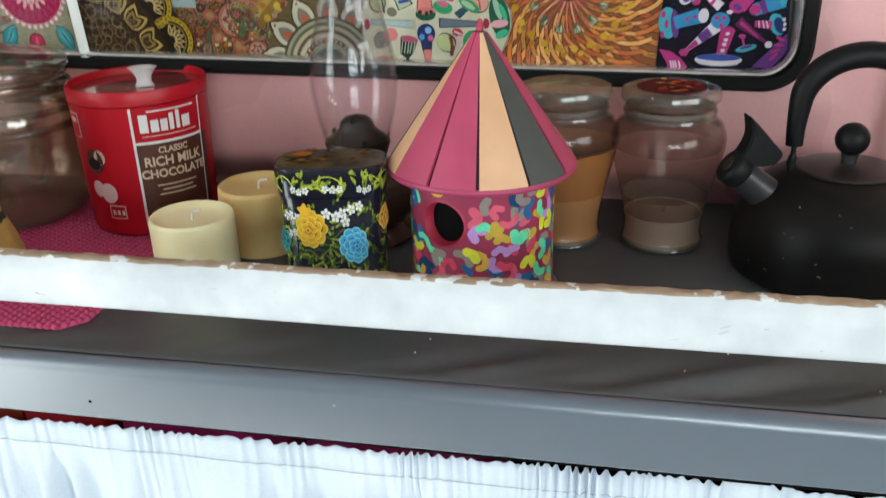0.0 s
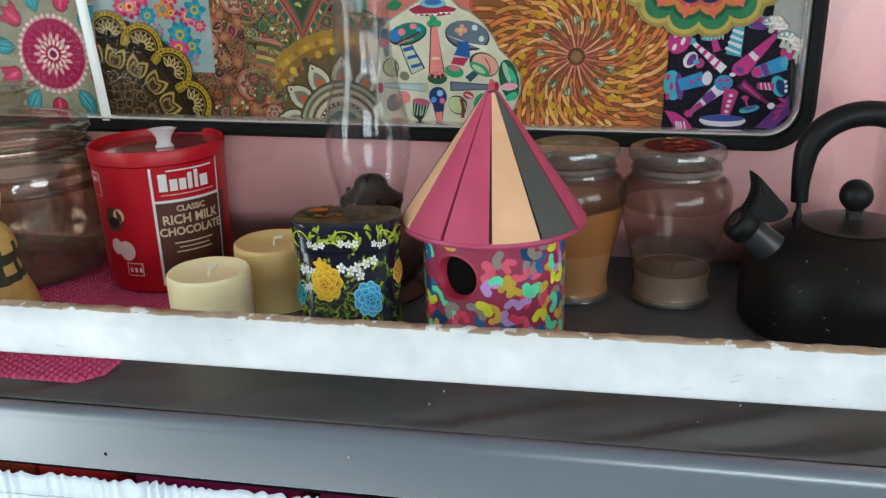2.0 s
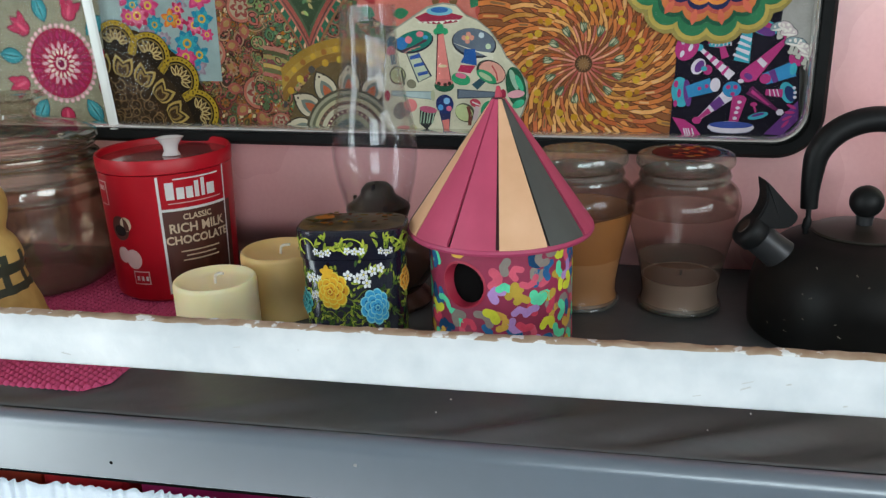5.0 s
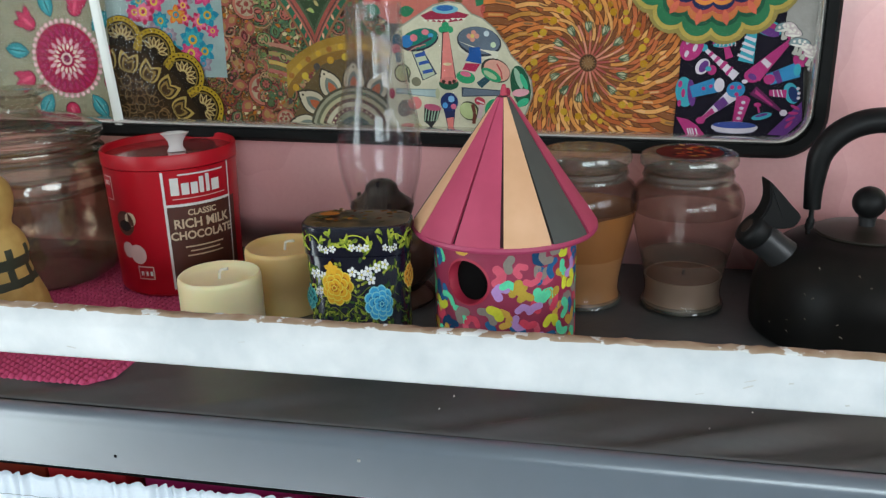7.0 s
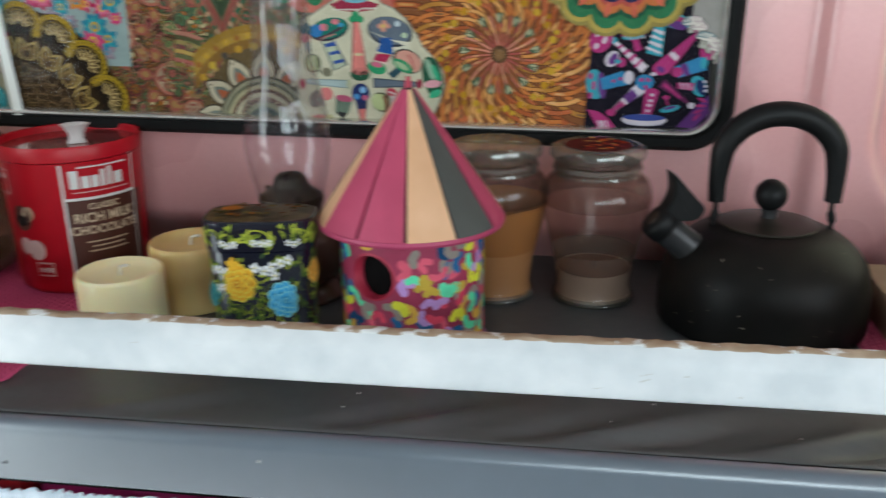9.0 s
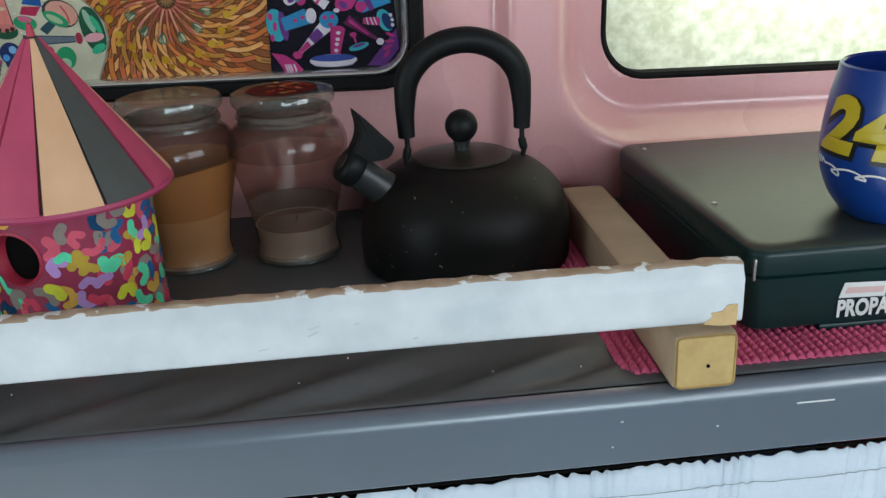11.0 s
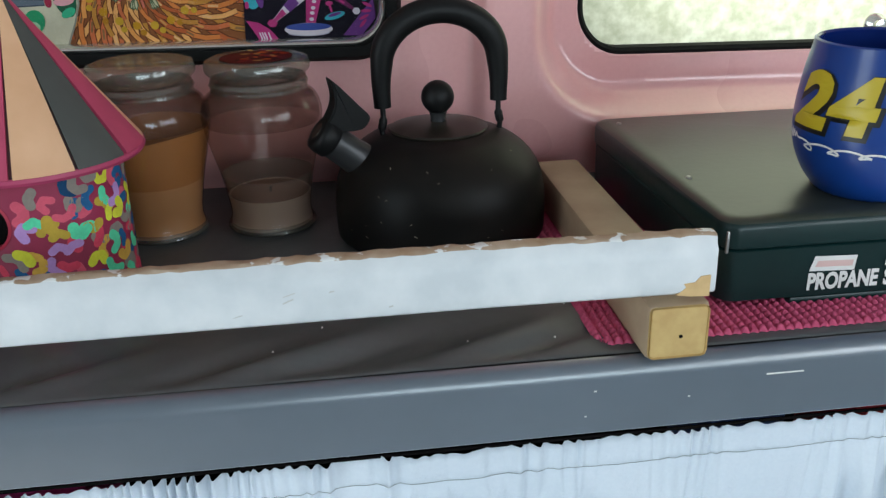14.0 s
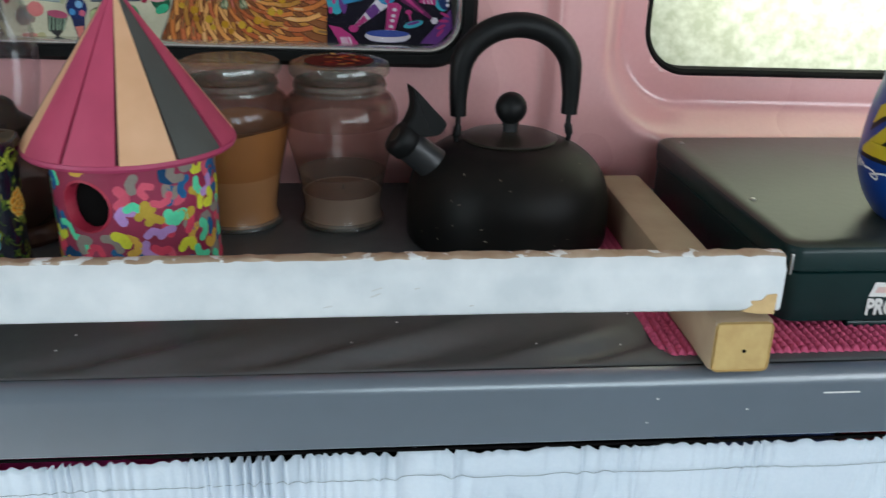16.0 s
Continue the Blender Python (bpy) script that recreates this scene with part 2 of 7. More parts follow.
# frosted window sheet, lit from outside
M_frost, _n, _l, _p = principled("frosted_window_sheet")
_n.remove(_p)
_tc, _nz = _n.new("ShaderNodeTexCoord"), _n.new("ShaderNodeTexNoise")
_nz.inputs["Scale"].default_value, _nz.inputs["Detail"].default_value = 90, 12
_l.new(_tc.outputs["Object"], _nz.inputs["Vector"])
_rp = _n.new("ShaderNodeValToRGB")
_rp.color_ramp.elements[0].position, _rp.color_ramp.elements[1].position = 0.35, 0.7
_rp.color_ramp.elements[0].color, _rp.color_ramp.elements[1].color = (0.43, 0.45, 0.34, 1), (0.66, 0.68, 0.58, 1)
_l.new(_nz.outputs["Fac"], _rp.inputs[0])
_t, _d, _mxs = _n.new("ShaderNodeBsdfTranslucent"), _n.new("ShaderNodeBsdfDiffuse"), _n.new("ShaderNodeMixShader")
_mxs.inputs[0].default_value = 0.25
for _q in (_t, _d):
    _l.new(_rp.outputs[0], _q.inputs[0])
_l.new(_t.outputs[0], _mxs.inputs[1])
_l.new(_d.outputs[0], _mxs.inputs[2])
_l.new(_mxs.outputs[0], _n["Material Output"].inputs[0])

INKS = {}


def ink(h):
    """Printed or pencilled colour on paper."""
    if h not in INKS:
        c = tuple(min(0.8, 1.28 * v) for v in srgb(h))
        INKS[h] = surface("ink_" + h, c, tuple(v * 0.78 for v in c), rough=0.6, scale=500, big=60, bump=0, coat=0.0, spec=0.1)
    return INKS[h]


# ---- mesh helpers ----
def mesh_ob(name, bm, mat, smooth=35):
    me = bpy.data.meshes.new(name)
    bm.normal_update()
    bm.to_mesh(me)
    bm.free()
    for mt in (mat if isinstance(mat, (list, tuple)) else [mat]):
        me.materials.append(mt)
    if smooth:
        me.polygons.foreach_set("use_smooth", [True] * len(me.polygons))
        me.set_sharp_from_angle(angle=radians(smooth))
    return new(name, me)


def part(name, bm, mat, parent, label="", smooth=35):
    ob = mesh_ob(name, bm, mat, smooth)
    if parent is not None:
        ob.parent = parent
    if label:
        tagged(ob, label)
    return ob


def empty(name, label, category, group="", at=(0, 0, 0)):
    ob = new(name)
    ob.location = at
    ob.empty_display_size = 0.02
    return tagged(ob, label, category, group)


def box(bm, x0, x1, y0, y1, z0, z1, bevel=0.0, seg=2):
    r = bmesh.ops.create_cube(bm, size=1)
    vs = r["verts"]
    bmesh.ops.scale(bm, vec=(x1 - x0, y1 - y0, z1 - z0), verts=vs)
    bmesh.ops.translate(bm, vec=((x0 + x1) / 2, (y0 + y1) / 2, (z0 + z1) / 2), verts=vs)
    if bevel:
        es = list({e for v in vs for e in v.link_edges})
        bmesh.ops.bevel(bm, geom=es, offset=bevel, segments=seg, affect="EDGES", profile=0.5)
    return bm


def boxed(*a, **k):
    return box(bmesh.new(), *a, **k)


def lathe(prof, seg=56, cx=0.0, cy=0.0, bm=None, wob=None):
    """Turn the (radius, height) profile about the upright axis at (cx, cy)."""
    bm = bm or bmesh.new()
    rings = []
    for r, z in prof:
        if r < 1e-5:
            rings.append([bm.verts.new((cx, cy, z))])
        else:
            ring = []
            for i in range(seg):
                a = 2 * math.pi * i / seg
                k = r * (1 + (wob(a, z) if wob else 0))
                ring.append(bm.verts.new((cx + k * math.cos(a), cy + k * math.sin(a), z)))
            rings.append(ring)
    for A, B in zip(rings, rings[1:]):
        for i in range(seg):
            j = (i + 1) % seg
            if len(A) == 1 and len(B) == 1:
                continue
            if len(A) == 1:
                bm.faces.new((A[0], B[j], B[i]))
            elif len(B) == 1:
                bm.faces.new((A[i], A[j], B[0]))
            else:
                bm.faces.new((A[i], A[j], B[j], B[i]))
    bmesh.ops.recalc_face_normals(bm, faces=bm.faces)
    return bm


def spline(pts, n=8):
    """Catmull-Rom through the points, of any dimension."""
    P = [np.array(p, float) for p in pts]
    P = [2 * P[0] - P[1]] + P + [2 * P[-1] - P[-2]]
    out = []
    for i in range(1, len(P) - 2):
        for k in range(n):
            t = k / n
            a, b, c, d = P[i - 1:i + 3]
            out.append(0.5 * (2 * b + (c - a) * t + (2 * a - 5 * b + 4 * c - d) * t * t + (3 * b - a - 3 * c + d) * t ** 3))
    out.append(P[-2])
    return out


def tube(path, rad, seg=12, bm=None, caps=True):
    """A round tube along the path; rad is a number or one radius a point."""
    bm = bm or bmesh.new()
    P = [Vector(p) for p in path]
    R = [float(r) for r in rad] if isinstance(rad, (list, tuple)) else [rad] * len(P)
    up, rings = None, []
    for i, p in enumerate(P):
        d = (P[min(i + 1, len(P) - 1)] - P[max(i - 1, 0)]).normalized()
        if up is None:
            up = d.orthogonal().normalized()
        up = (up - d * up.dot(d)).normalized()
        s = d.cross(up)
        rings.append([bm.verts.new(p + R[i] * (math.cos(a) * up + math.sin(a) * s)) for a in (2 * math.pi * k / seg for k in range(seg))])
    for A, B in zip(rings, rings[1:]):
        for i in range(seg):
            bm.faces.new((A[i], A[(i + 1) % seg], B[(i + 1) % seg], B[i]))
    if caps:
        bm.faces.new(rings[0][::-1])
        bm.faces.new(rings[-1])
    bmesh.ops.recalc_face_normals(bm, faces=bm.faces)
    return bm


def rrect(x0, x1, z0, z1, r, n=8):
    """Points of a rounded rectangle, counter-clockwise."""
    out = []
    for cx, cz, a0 in ((x1 - r, z1 - r, 0), (x0 + r, z1 - r, 90), (x0 + r, z0 + r, 180), (x1 - r, z0 + r, 270)):
        for k in range(n + 1):
            a = radians(a0 + 90 * k / n)
            out.append((cx + r * math.cos(a), cz + r * math.sin(a)))
    return out


def sweep_frame(x0, x1, z0, z1, r, section, n=10):
    """A closed frame: section is a list of (inset, y) swept round a rounded rectangle."""
    bm = bmesh.new()
    rings = []
    for inset, y in section:
        pts = rrect(x0 + inset, x1 - inset, z0 + inset, z1 - inset, max(r - inset, 0.002), n)
        rings.append([bm.verts.new((x, y, z)) for x, z in pts])
    k = len(rings)
    for i in range(k):
        A, B = rings[i], rings[(i + 1) % k]
        for j in range(len(A)):
            jj = (j + 1) % len(A)
            bm.faces.new((A[j], A[jj], B[jj], B[j]))
    bmesh.ops.recalc_face_normals(bm, faces=bm.faces)
    return bm


def letters(text, size, bold=0.0, shear=0.0):
    """Triangulated outline of a word, centred, in its own plane."""
    cu = bpy.data.curves.new("word", "FONT")
    cu.body, cu.size, cu.align_x, cu.align_y, cu.offset, cu.shear = text, size, "CENTER", "CENTER", bold, shear
    cu.resolution_u = 3
    ob = bpy.data.objects.new("word", cu)
    scene.collection.objects.link(ob)
    dg = bpy.context.evaluated_depsgraph_get()
    me = bpy.data.meshes.new_from_object(ob.evaluated_get(dg))
    bm = bmesh.new()
    bm.from_mesh(me)
    bpy.data.objects.remove(ob)
    bpy.data.curves.remove(cu)
    bpy.data.meshes.remove(me)
    bmesh.ops.triangulate(bm, faces=bm.faces)
    for _ in range(2):
        es = [e for e in bm.edges if e.calc_length() > size * 0.22]
        if es:
            bmesh.ops.subdivide_edges(bm, edges=es, cuts=1)
            bmesh.ops.triangulate(bm, faces=[f for f in bm.faces if len(f.verts) > 3])
    return bm


class Art:
    """Flat coloured shapes laid one over another on a surface; put(u, v, lift) gives the place in the room."""

    def __init__(self, put, step=0.00012):
        self.put, self.step, self.level, self.v, self.f, self.m, self.mats = put, step, 0, [], [], [], []

    def slot(self, h):
        mt = ink(h) if isinstance(h, str) else h
        if mt not in self.mats:
            self.mats.append(mt)
        return self.mats.index(mt)

    def poly(self, pts, h, lift=None):
        lift = (self.level if lift is None else lift) * self.step + (len(self.f) % 80) * 5e-7
        k = len(self.v)
        self.v += [self.put(u, v, lift) for u, v in pts]
        self.f.append(tuple(range(k, k + len(pts))))
        self.m.append(self.slot(h))

    def up(self, n=1):
        self.level += n
        return self

    def disc(self, u, v, r, h, ry=None, n=20, rot=0):
        ry = ry or r
        c, s = math.cos(rot), math.sin(rot)
        self.poly([(u + c * r * math.cos(a) - s * ry * math.sin(a), v + s * r * math.cos(a) + c * ry * math.sin(a)) for a in (2 * math.pi * i / n for i in range(n))], h)

    def ring(self, u, v, r0, r1, h, n=28, a0=0.0, a1=2 * math.pi, sq=1.0):
        for i in range(n):
            a, b = a0 + (a1 - a0) * i / n, a0 + (a1 - a0) * (i + 1) / n
            self.poly([(u + r0 * math.cos(a), v + sq * r0 * math.sin(a)), (u + r1 * math.cos(a), v + sq * r1 * math.sin(a)), (u + r1 * math.cos(b), v + sq * r1 * math.sin(b)), (u + r0 * math.cos(b), v + sq * r0 * math.sin(b))], h)

    def petal(self, u, v, a, l0, l1, w, h, tip=1.0, sq=1.0, n=6):
        """A leaf from l0 to l1 out of (u, v) in direction a; tip below one makes it blunt."""
        c, s = math.cos(a), math.sin(a)
        side = []
        for i in range(n + 1):
            t = i / n
            side.append((l0 + (l1 - l0) * t, w * math.sin(math.pi * t ** tip) ** 0.8))
        pts = [(x, y) for x, y in side] + [(x, -y) for x, y in side[::-1][1:-1]]
        self.poly([(u + c * x - s * y, v + sq * (s * x + c * y)) for x, y in pts], h)

    def petals(self, u, v, n, l0, l1, w, h, off=0.0, tip=1.0, sq=1.0, a0=0.0, a1=2 * math.pi):
        for i in range(n):
            self.petal(u, v, a0 + off + (a1 - a0) * i / n, l0, l1, w, h if isinstance(h, str) else h[i % len(h)], tip, sq)

    def dots(self, u, v, n, r, size, h, off=0.0, sq=1.0, a0=0.0, a1=2 * math.pi):
        for i in range(n):
            a = a0 + off + (a1 - a0) * i / n
            self.disc(u + r * math.cos(a), v + sq * r * math.sin(a), size, h if isinstance(h, str) else h[i % len(h)], n=8)

    def line(self, pts, w, h):
        for (a, b), (c, d) in zip(pts, pts[1:]):
            L = math.hypot(c - a, d - b) or 1
            nx, ny = -(d - b) / L * w / 2, (c - a) / L * w / 2
            self.poly([(a + nx, b + ny), (c + nx, d + ny), (c - nx, d - ny), (a - nx, b - ny)], h)

    def mushroom(self, u, v, s, rot, cap, stem, dot, edge="3A3A44", stripe=None):
        """A drawn mushroom of height s, turned by rot degrees."""
        c, q = math.cos(radians(rot)), math.sin(radians(rot))

        def T(pts):
            return [(u + s * (c * x - q * y), v + s * (q * x + c * y)) for x, y in pts]
        st = [(-0.09, 0.1), (0.09, 0.1), (0.12, -0.3), (0.17, -0.46), (0.05, -0.52), (-0.08, -0.52), (-0.17, -0.44), (-0.12, -0.28)]
        cp = [(0.5 * math.cos(a), 0.08 + 0.42 * math.sin(a)) for a in (math.pi * i / 10 for i in range(11))] + [(-0.3, 0.0), (0, -0.03), (0.3, 0.0)]
        self.poly(T([(x * 1.2, y * 1.05) for x, y in st]), edge)
        self.up().poly(T(st), stem)
        if stripe:
            for k in range(3):
                y = -0.02 - 0.16 * k
                self.poly(T([(-0.12, y), (0.13, y + 0.08), (0.13, y - 0.0), (-0.12, y - 0.08)]), stripe, self.level + 1)
        self.up(1).poly(T([(x * 1.08, y * 1.06) for x, y in cp]), edge)
        self.up().poly(T(cp), cap)
        self.up().poly(T([(-0.42, 0.07), (-0.28, 0.0), (0, -0.03), (0.28, 0.0), (0.42, 0.07), (0, 0.12)]), dot)
        for x, y, r in ((-0.22, 0.25, 0.08), (0.05, 0.36, 0.09), (0.28, 0.22, 0.07)):
            p = T([(x, y)])[0]
            self.disc(p[0], p[1], r * s, dot, n=10)
        self.level -= 4

    def clip(self, x0, x1, z0, z1):
        """Trim all shapes to a rectangle of the sheet, in u and v; only for upright sheets."""
        keepf, keepm, V = [], [], []
        for f, m in zip(self.f, self.m):
            pts = [self.v[i] for i in f]
            for ax, lim, sg in ((0, x0, 1), (0, x1, -1), (2, z0, 1), (2, z1, -1)):
                out = []
                for i in range(len(pts)):
                    a, b = pts[i], pts[(i + 1) % len(pts)]
                    ia, ib = sg * (a[ax] - lim) >= 0, sg * (b[ax] - lim) >= 0
                    if ia:
                        out.append(a)
                    if ia != ib:
                        t = (lim - a[ax]) / (b[ax] - a[ax])
                        out.append(tuple(a[k] + t * (b[k] - a[k]) for k in range(3)))
                pts = out
                if len(pts) < 3:
                    break
            if len(pts) >= 3:
                k = len(V)
                V += pts
                keepf.append(tuple(range(k, k + len(pts))))
                keepm.append(m)
        self.v, self.f, self.m = V, keepf, keepm
        return self

    def object(self, name, parent=None, label=""):
        me = bpy.data.meshes.new(name)
        me.from_pydata([tuple(p) for p in self.v], [], self.f)
        for mt in self.mats:
            me.materials.append(mt)
        me.polygons.foreach_set("material_index", self.m)
        ob = new(name, me)
        if parent is not None:
            ob.parent = parent
        if label:
            tagged(ob, label)
        return ob


# ---- the trailer's shell ----
TOP = 0.9           # counter height
WIN = (0.4515, 1.03, 1.0135, 1.37, 0.045)      # side window: x0, x1, z0, z1, corner radius
PANEL = (-0.72, 0.290, 1.0235, 1.42, 0.04)    # decorated window: outer edge of its rubber


# the windows lean a little against the level of the counter
LEAN = Matrix.Translation((-0.085, 0, 1.0235)) @ Matrix.Rotation(radians(1.05), 4, "Y") @ Matrix.Translation((0.085, 0, -1.0235))


def smooth(a, b, t):
    t = max(0.0, min(1.0, (t - a) / (b - a)))
    return t * t * (3 - 2 * t)


def rr_dist(x, z, q):
    """Signed distance to a rounded rectangle, negative inside."""
    x0, x1, z0, z1, r = q
    dx, dz = abs(x - (x0 + x1) / 2) - (x1 - x0) / 2 + r, abs(z - (z0 + z1) / 2) - (z1 - z0) / 2 + r
    return math.hypot(max(dx, 0), max(dz, 0)) + min(max(dx, dz), 0) - r


def wall_depth(x, z):
    y = 0.83
    y += 0.034 * (1 - smooth(0.895, 0.945, z)) * (1 - 0.7 * smooth(0.30, 0.42, x))       # tuck-under above the counter
    y -= 0.018 * smooth(0.348, 0.362, x + 0.05 * max(0, 1.02 - z) ** 1.2) * smooth(0.90, 1.0, z)   # pillar beside the decorated window
    d = rr_dist(x, z, (0.402, 1.07, 0.9600, 1.42, 0.088))
    y += 0.052 * (1 - smooth(-0.030, 0.004, d))                                        # moulded recess of the side window
    return y


bm = bmesh.new()
xs = sorted(list(np.linspace(-1.5, 0.2, 120)) + list(np.linspace(0.206, 0.80, 130)) + list(np.linspace(0.81, 1.25, 30)))
zs = list(np.linspace(0.54, 0.88, 6)) + list(np.linspace(0.885, 1.16, 70)) + list(np.linspace(1.17, 2.0, 60))
G = {}
for i, x in enumerate(xs):
    for j, z in enumerate(zs):
        d = rr_dist(x, z, WIN)
        xx, zz = x, z
        if -0.006 < d <= 0:
            e = 1e-4
            gx, gz = (rr_dist(x + e, z, WIN) - d) / e, (rr_dist(x, z + e, WIN) - d) / e
            xx, zz = x - d * gx, z - d * gz
        G[i, j] = (bm.verts.new((xx, wall_depth(x, z), zz)), d)
for i in range(len(xs) - 1):
    for j in range(len(zs) - 1):
        q = [G[i, j], G[i + 1, j], G[i + 1, j + 1], G[i, j + 1]]
        if min(k[1] for k in q) < -0.006:
            continue
        bm.faces.new([k[0] for k in q])
bmesh.ops.recalc_face_normals(bm, faces=bm.faces)
wall = mesh_ob("wall_north", bm, M_pink, 60)
sol = wall.modifiers.new("thickness", "SOLIDIFY")
sol.thickness, sol.offset = 0.012, 1.0 if wall.data.polygons[0].normal.y > 0 else -1.0
wall.matrix_world = LEAN
tagged(wall, "glossy pink moulded fibreglass trailer wall", "wall", kind="structure")


def slab(name, b, mat, label, category):
    return tagged(mesh_ob(name, boxed(*b), mat, 0), label, category, kind="structure")


slab("floor", (-1.5, 1.25, -1.5, 0.86, -0.05, 0.0), M_floor, "near-white vinyl trailer floor, out of view, whitened as a reflector", "floor")
slab("ceiling", (-1.5, 1.25, -1.5, 0.86, 1.95, 2.0), M_white_wall, "plain cream trailer ceiling", "ceiling")
slab("wall_lower", (-1.5, 1.25, 0.875, 0.915, 0.0, 0.6), M_white_wall, "plain cream wall below the counter", "wall")
# east wall, out of view, round its added window opening
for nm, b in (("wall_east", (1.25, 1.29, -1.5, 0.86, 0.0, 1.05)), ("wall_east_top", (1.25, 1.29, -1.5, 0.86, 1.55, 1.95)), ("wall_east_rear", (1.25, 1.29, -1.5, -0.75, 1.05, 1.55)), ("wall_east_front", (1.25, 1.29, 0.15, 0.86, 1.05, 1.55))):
    slab(nm, b, M_white_wall, "plain cream end wall round an unseen, assumed window opening", "wall")
# west wall round the door opening
for nm, b in (("wall_west", (-1.54, -1.5, -0.2, 0.86, 0, 1.95)), ("wall_west_rear", (-1.54, -1.5, -1.5, -0.9, 0, 1.95)), ("wall_west_top", (-1.54, -1.5, -0.9, -0.2, 1.82, 1.95))):
    slab(nm, b, M_white_wall, "plain cream wall beside the open doorway", "wall")
# south wall round the rear window
for nm, b in (("wall_south", (-1.5, 1.25, -1.54, -1.5, 0, 1.02)), ("wall_south_top", (-1.5, 1.25, -1.54, -1.5, 1.6, 1.95)), ("wall_south_left", (-1.5, 0.13, -1.54, -1.5, 1.02, 1.6)), ("wall_south_right", (1.22, 1.25, -1.54, -1.5, 1.02, 1.6))):
    slab(nm, b, M_white_wall, "plain cream wall round the rear window", "wall")
slab("ground", (-60, 60, -60, 60, -0.5, -0.45), surface("grass_ground", (0.07, 0.10, 0.03), (0.10, 0.11, 0.05), rough=0.9, scale=3, big=0.3), "grassy ground outside the trailer", "ground")

# side window: rubber, frosted sheet, latch
win = tagged(new("window_2"), "side window with frosted glowing sheet and black rubber", "window", kind="structure")
part("rubber_seal", sweep_frame(*WIN[:4], WIN[4], [(-0.002, 0.89), (-0.002, 0.868), (0.003, 0.865), (0.006, 0.868), (0.006, 0.89)]), M_black_rubber, win, "black rubber seal")
bm = bmesh.new()
fr = [bm.verts.new((x, 0.884, z)) for x, z in rrect(WIN[0] + 0.001, WIN[1], WIN[2] + 0.001, WIN[3], WIN[4])]
bm.faces.new(fr)
part("pane", bm, M_frost, win, "frosted pane", 0)
bm = lathe([(0, 0), (0.011, 0), (0.011, 0.002), (0.008, 0.006), (0.0055, 0.008), (0.0055, 0.012), (0.0065, 0.014), (0, 0.016)], 24)
latch = part("latch", bm, M_chrome, win, "round metal latch button")
latch.matrix_world = pose(0.751, 0.880, 1.0325, 90, 0, 0)
win.matrix_world = LEAN

# decorated window: rubber, bright trim, glass, pages behind it
win1 = tagged(new("window_1"), "window with rounded black rubber frame and bright trim", "window", kind="structure")
px0, px1, pz0, pz1, pr = PANEL
part("rubber_frame", sweep_frame(px0, px1, pz0, pz1, pr, [(0, 0.832), (0.001, 0.818), (0.005, 0.812), (0.0130, 0.812), (0.0142, 0.818), (0.0142, 0.832)]), M_black_rubber, win1, "thick black rubber frame")
part("bright_trim", sweep_frame(px0 + 0.0142, px1 - 0.0142, pz0 + 0.0142, pz1 - 0.0142, pr - 0.011, [(0, 0.826), (0.0, 0.8145), (0.0018, 0.8125), (0.0040, 0.8145), (0.0058, 0.8205), (0.0058, 0.826)]), M_chrome, win1, "polished metal trim")
bm = bmesh.new()
bm.faces.new([bm.verts.new((x, 0.8185, z)) for x, z in rrect(px0 + 0.016, px1 - 0.016, pz0 + 0.016, pz1 - 0.016, pr - 0.016)])
pane = part("pane", bm, M_pane, win1, "clear glass pane", 0)
pane.visible_shadow = False
# slanting white strip just before the pane
bm = bmesh.new()
A0, B0 = Vector((-0.3985, 0.8165, 1.165)), Vector((-0.3865, 0.8165, 1.033))
d = (A0 - B0).normalized()
B0, A0 = B0 - d * 0.002, B0 + d * 0.36
tube([B0, A0], 0.0056, 8, bm)
bmesh.ops.scale(bm, vec=(1, 0.5, 1), space=Matrix.Translation((0, -0.8165, 0)), verts=bm.verts)
part("divider_strip", bm, M_strip, win1, "slanting white strip")
win1.matrix_world = LEAN

# ---- counter ----
bm = bmesh.new()
cols = np.linspace(-1.3, 1.22, 520)
rows = [0.5060, 0.5069, 0.5085, 0.514, 0.519, 0.5235, 0.529, 0.536, 0.544, 0.555, 0.57, 0.6, 0.65, 0.72, 0.8, 0.874]
gv = []
for y in rows:
    line = []
    for x in cols:
        z = TOP
        # drawn-up creases of the sheet near its front edge
        w = (0.25 + 0.75 * smooth(-0.02, 0.10, x)) * (1 - smooth(0.34, 0.40, x)) * (1 - smooth(0.53, 0.585, y)) * smooth(0.506, 0.522, y)
        s = (x - 2.0 * (y - 0.5)) * 58
        z += 0.0031 * w * (math.sin(s) + 0.6 * math.sin(1.7 * s + 1) + 0.4 * math.sin(0.43 * s))
        z += 0.0016 * math.exp(-((x - 0.036 - 0.25 * (y - 0.512)) / 0.0035) ** 2) * (1 - smooth(0.53, 0.56, y)) * smooth(0.506, 0.513, y)
        z -= 0.0009 * (1 - smooth(0.5060, 0.5075, y))
        line.append(bm.verts.new((x, y, z)))
    gv.append(line)
for a, b in zip(gv, gv[1:]):
    for i in range(len(cols) - 1):
        bm.faces.new((a[i], a[i + 1], b[i + 1], b[i]))
low = [bm.verts.new((x, y, 0.875)) for x, y in ((-1.3, 0.5058), (1.22, 0.5058), (1.22, 0.874), (-1.3, 0.874))]
bm.faces.new(low[::-1])
counter = tagged(new("counter"), "grey-covered counter with creased vinyl sheet and painted edge board", "counter")
part("worktop", bm, M_grey_top, counter, "dull grey-brown vinyl sheet", 60)
bm = bmesh.new()
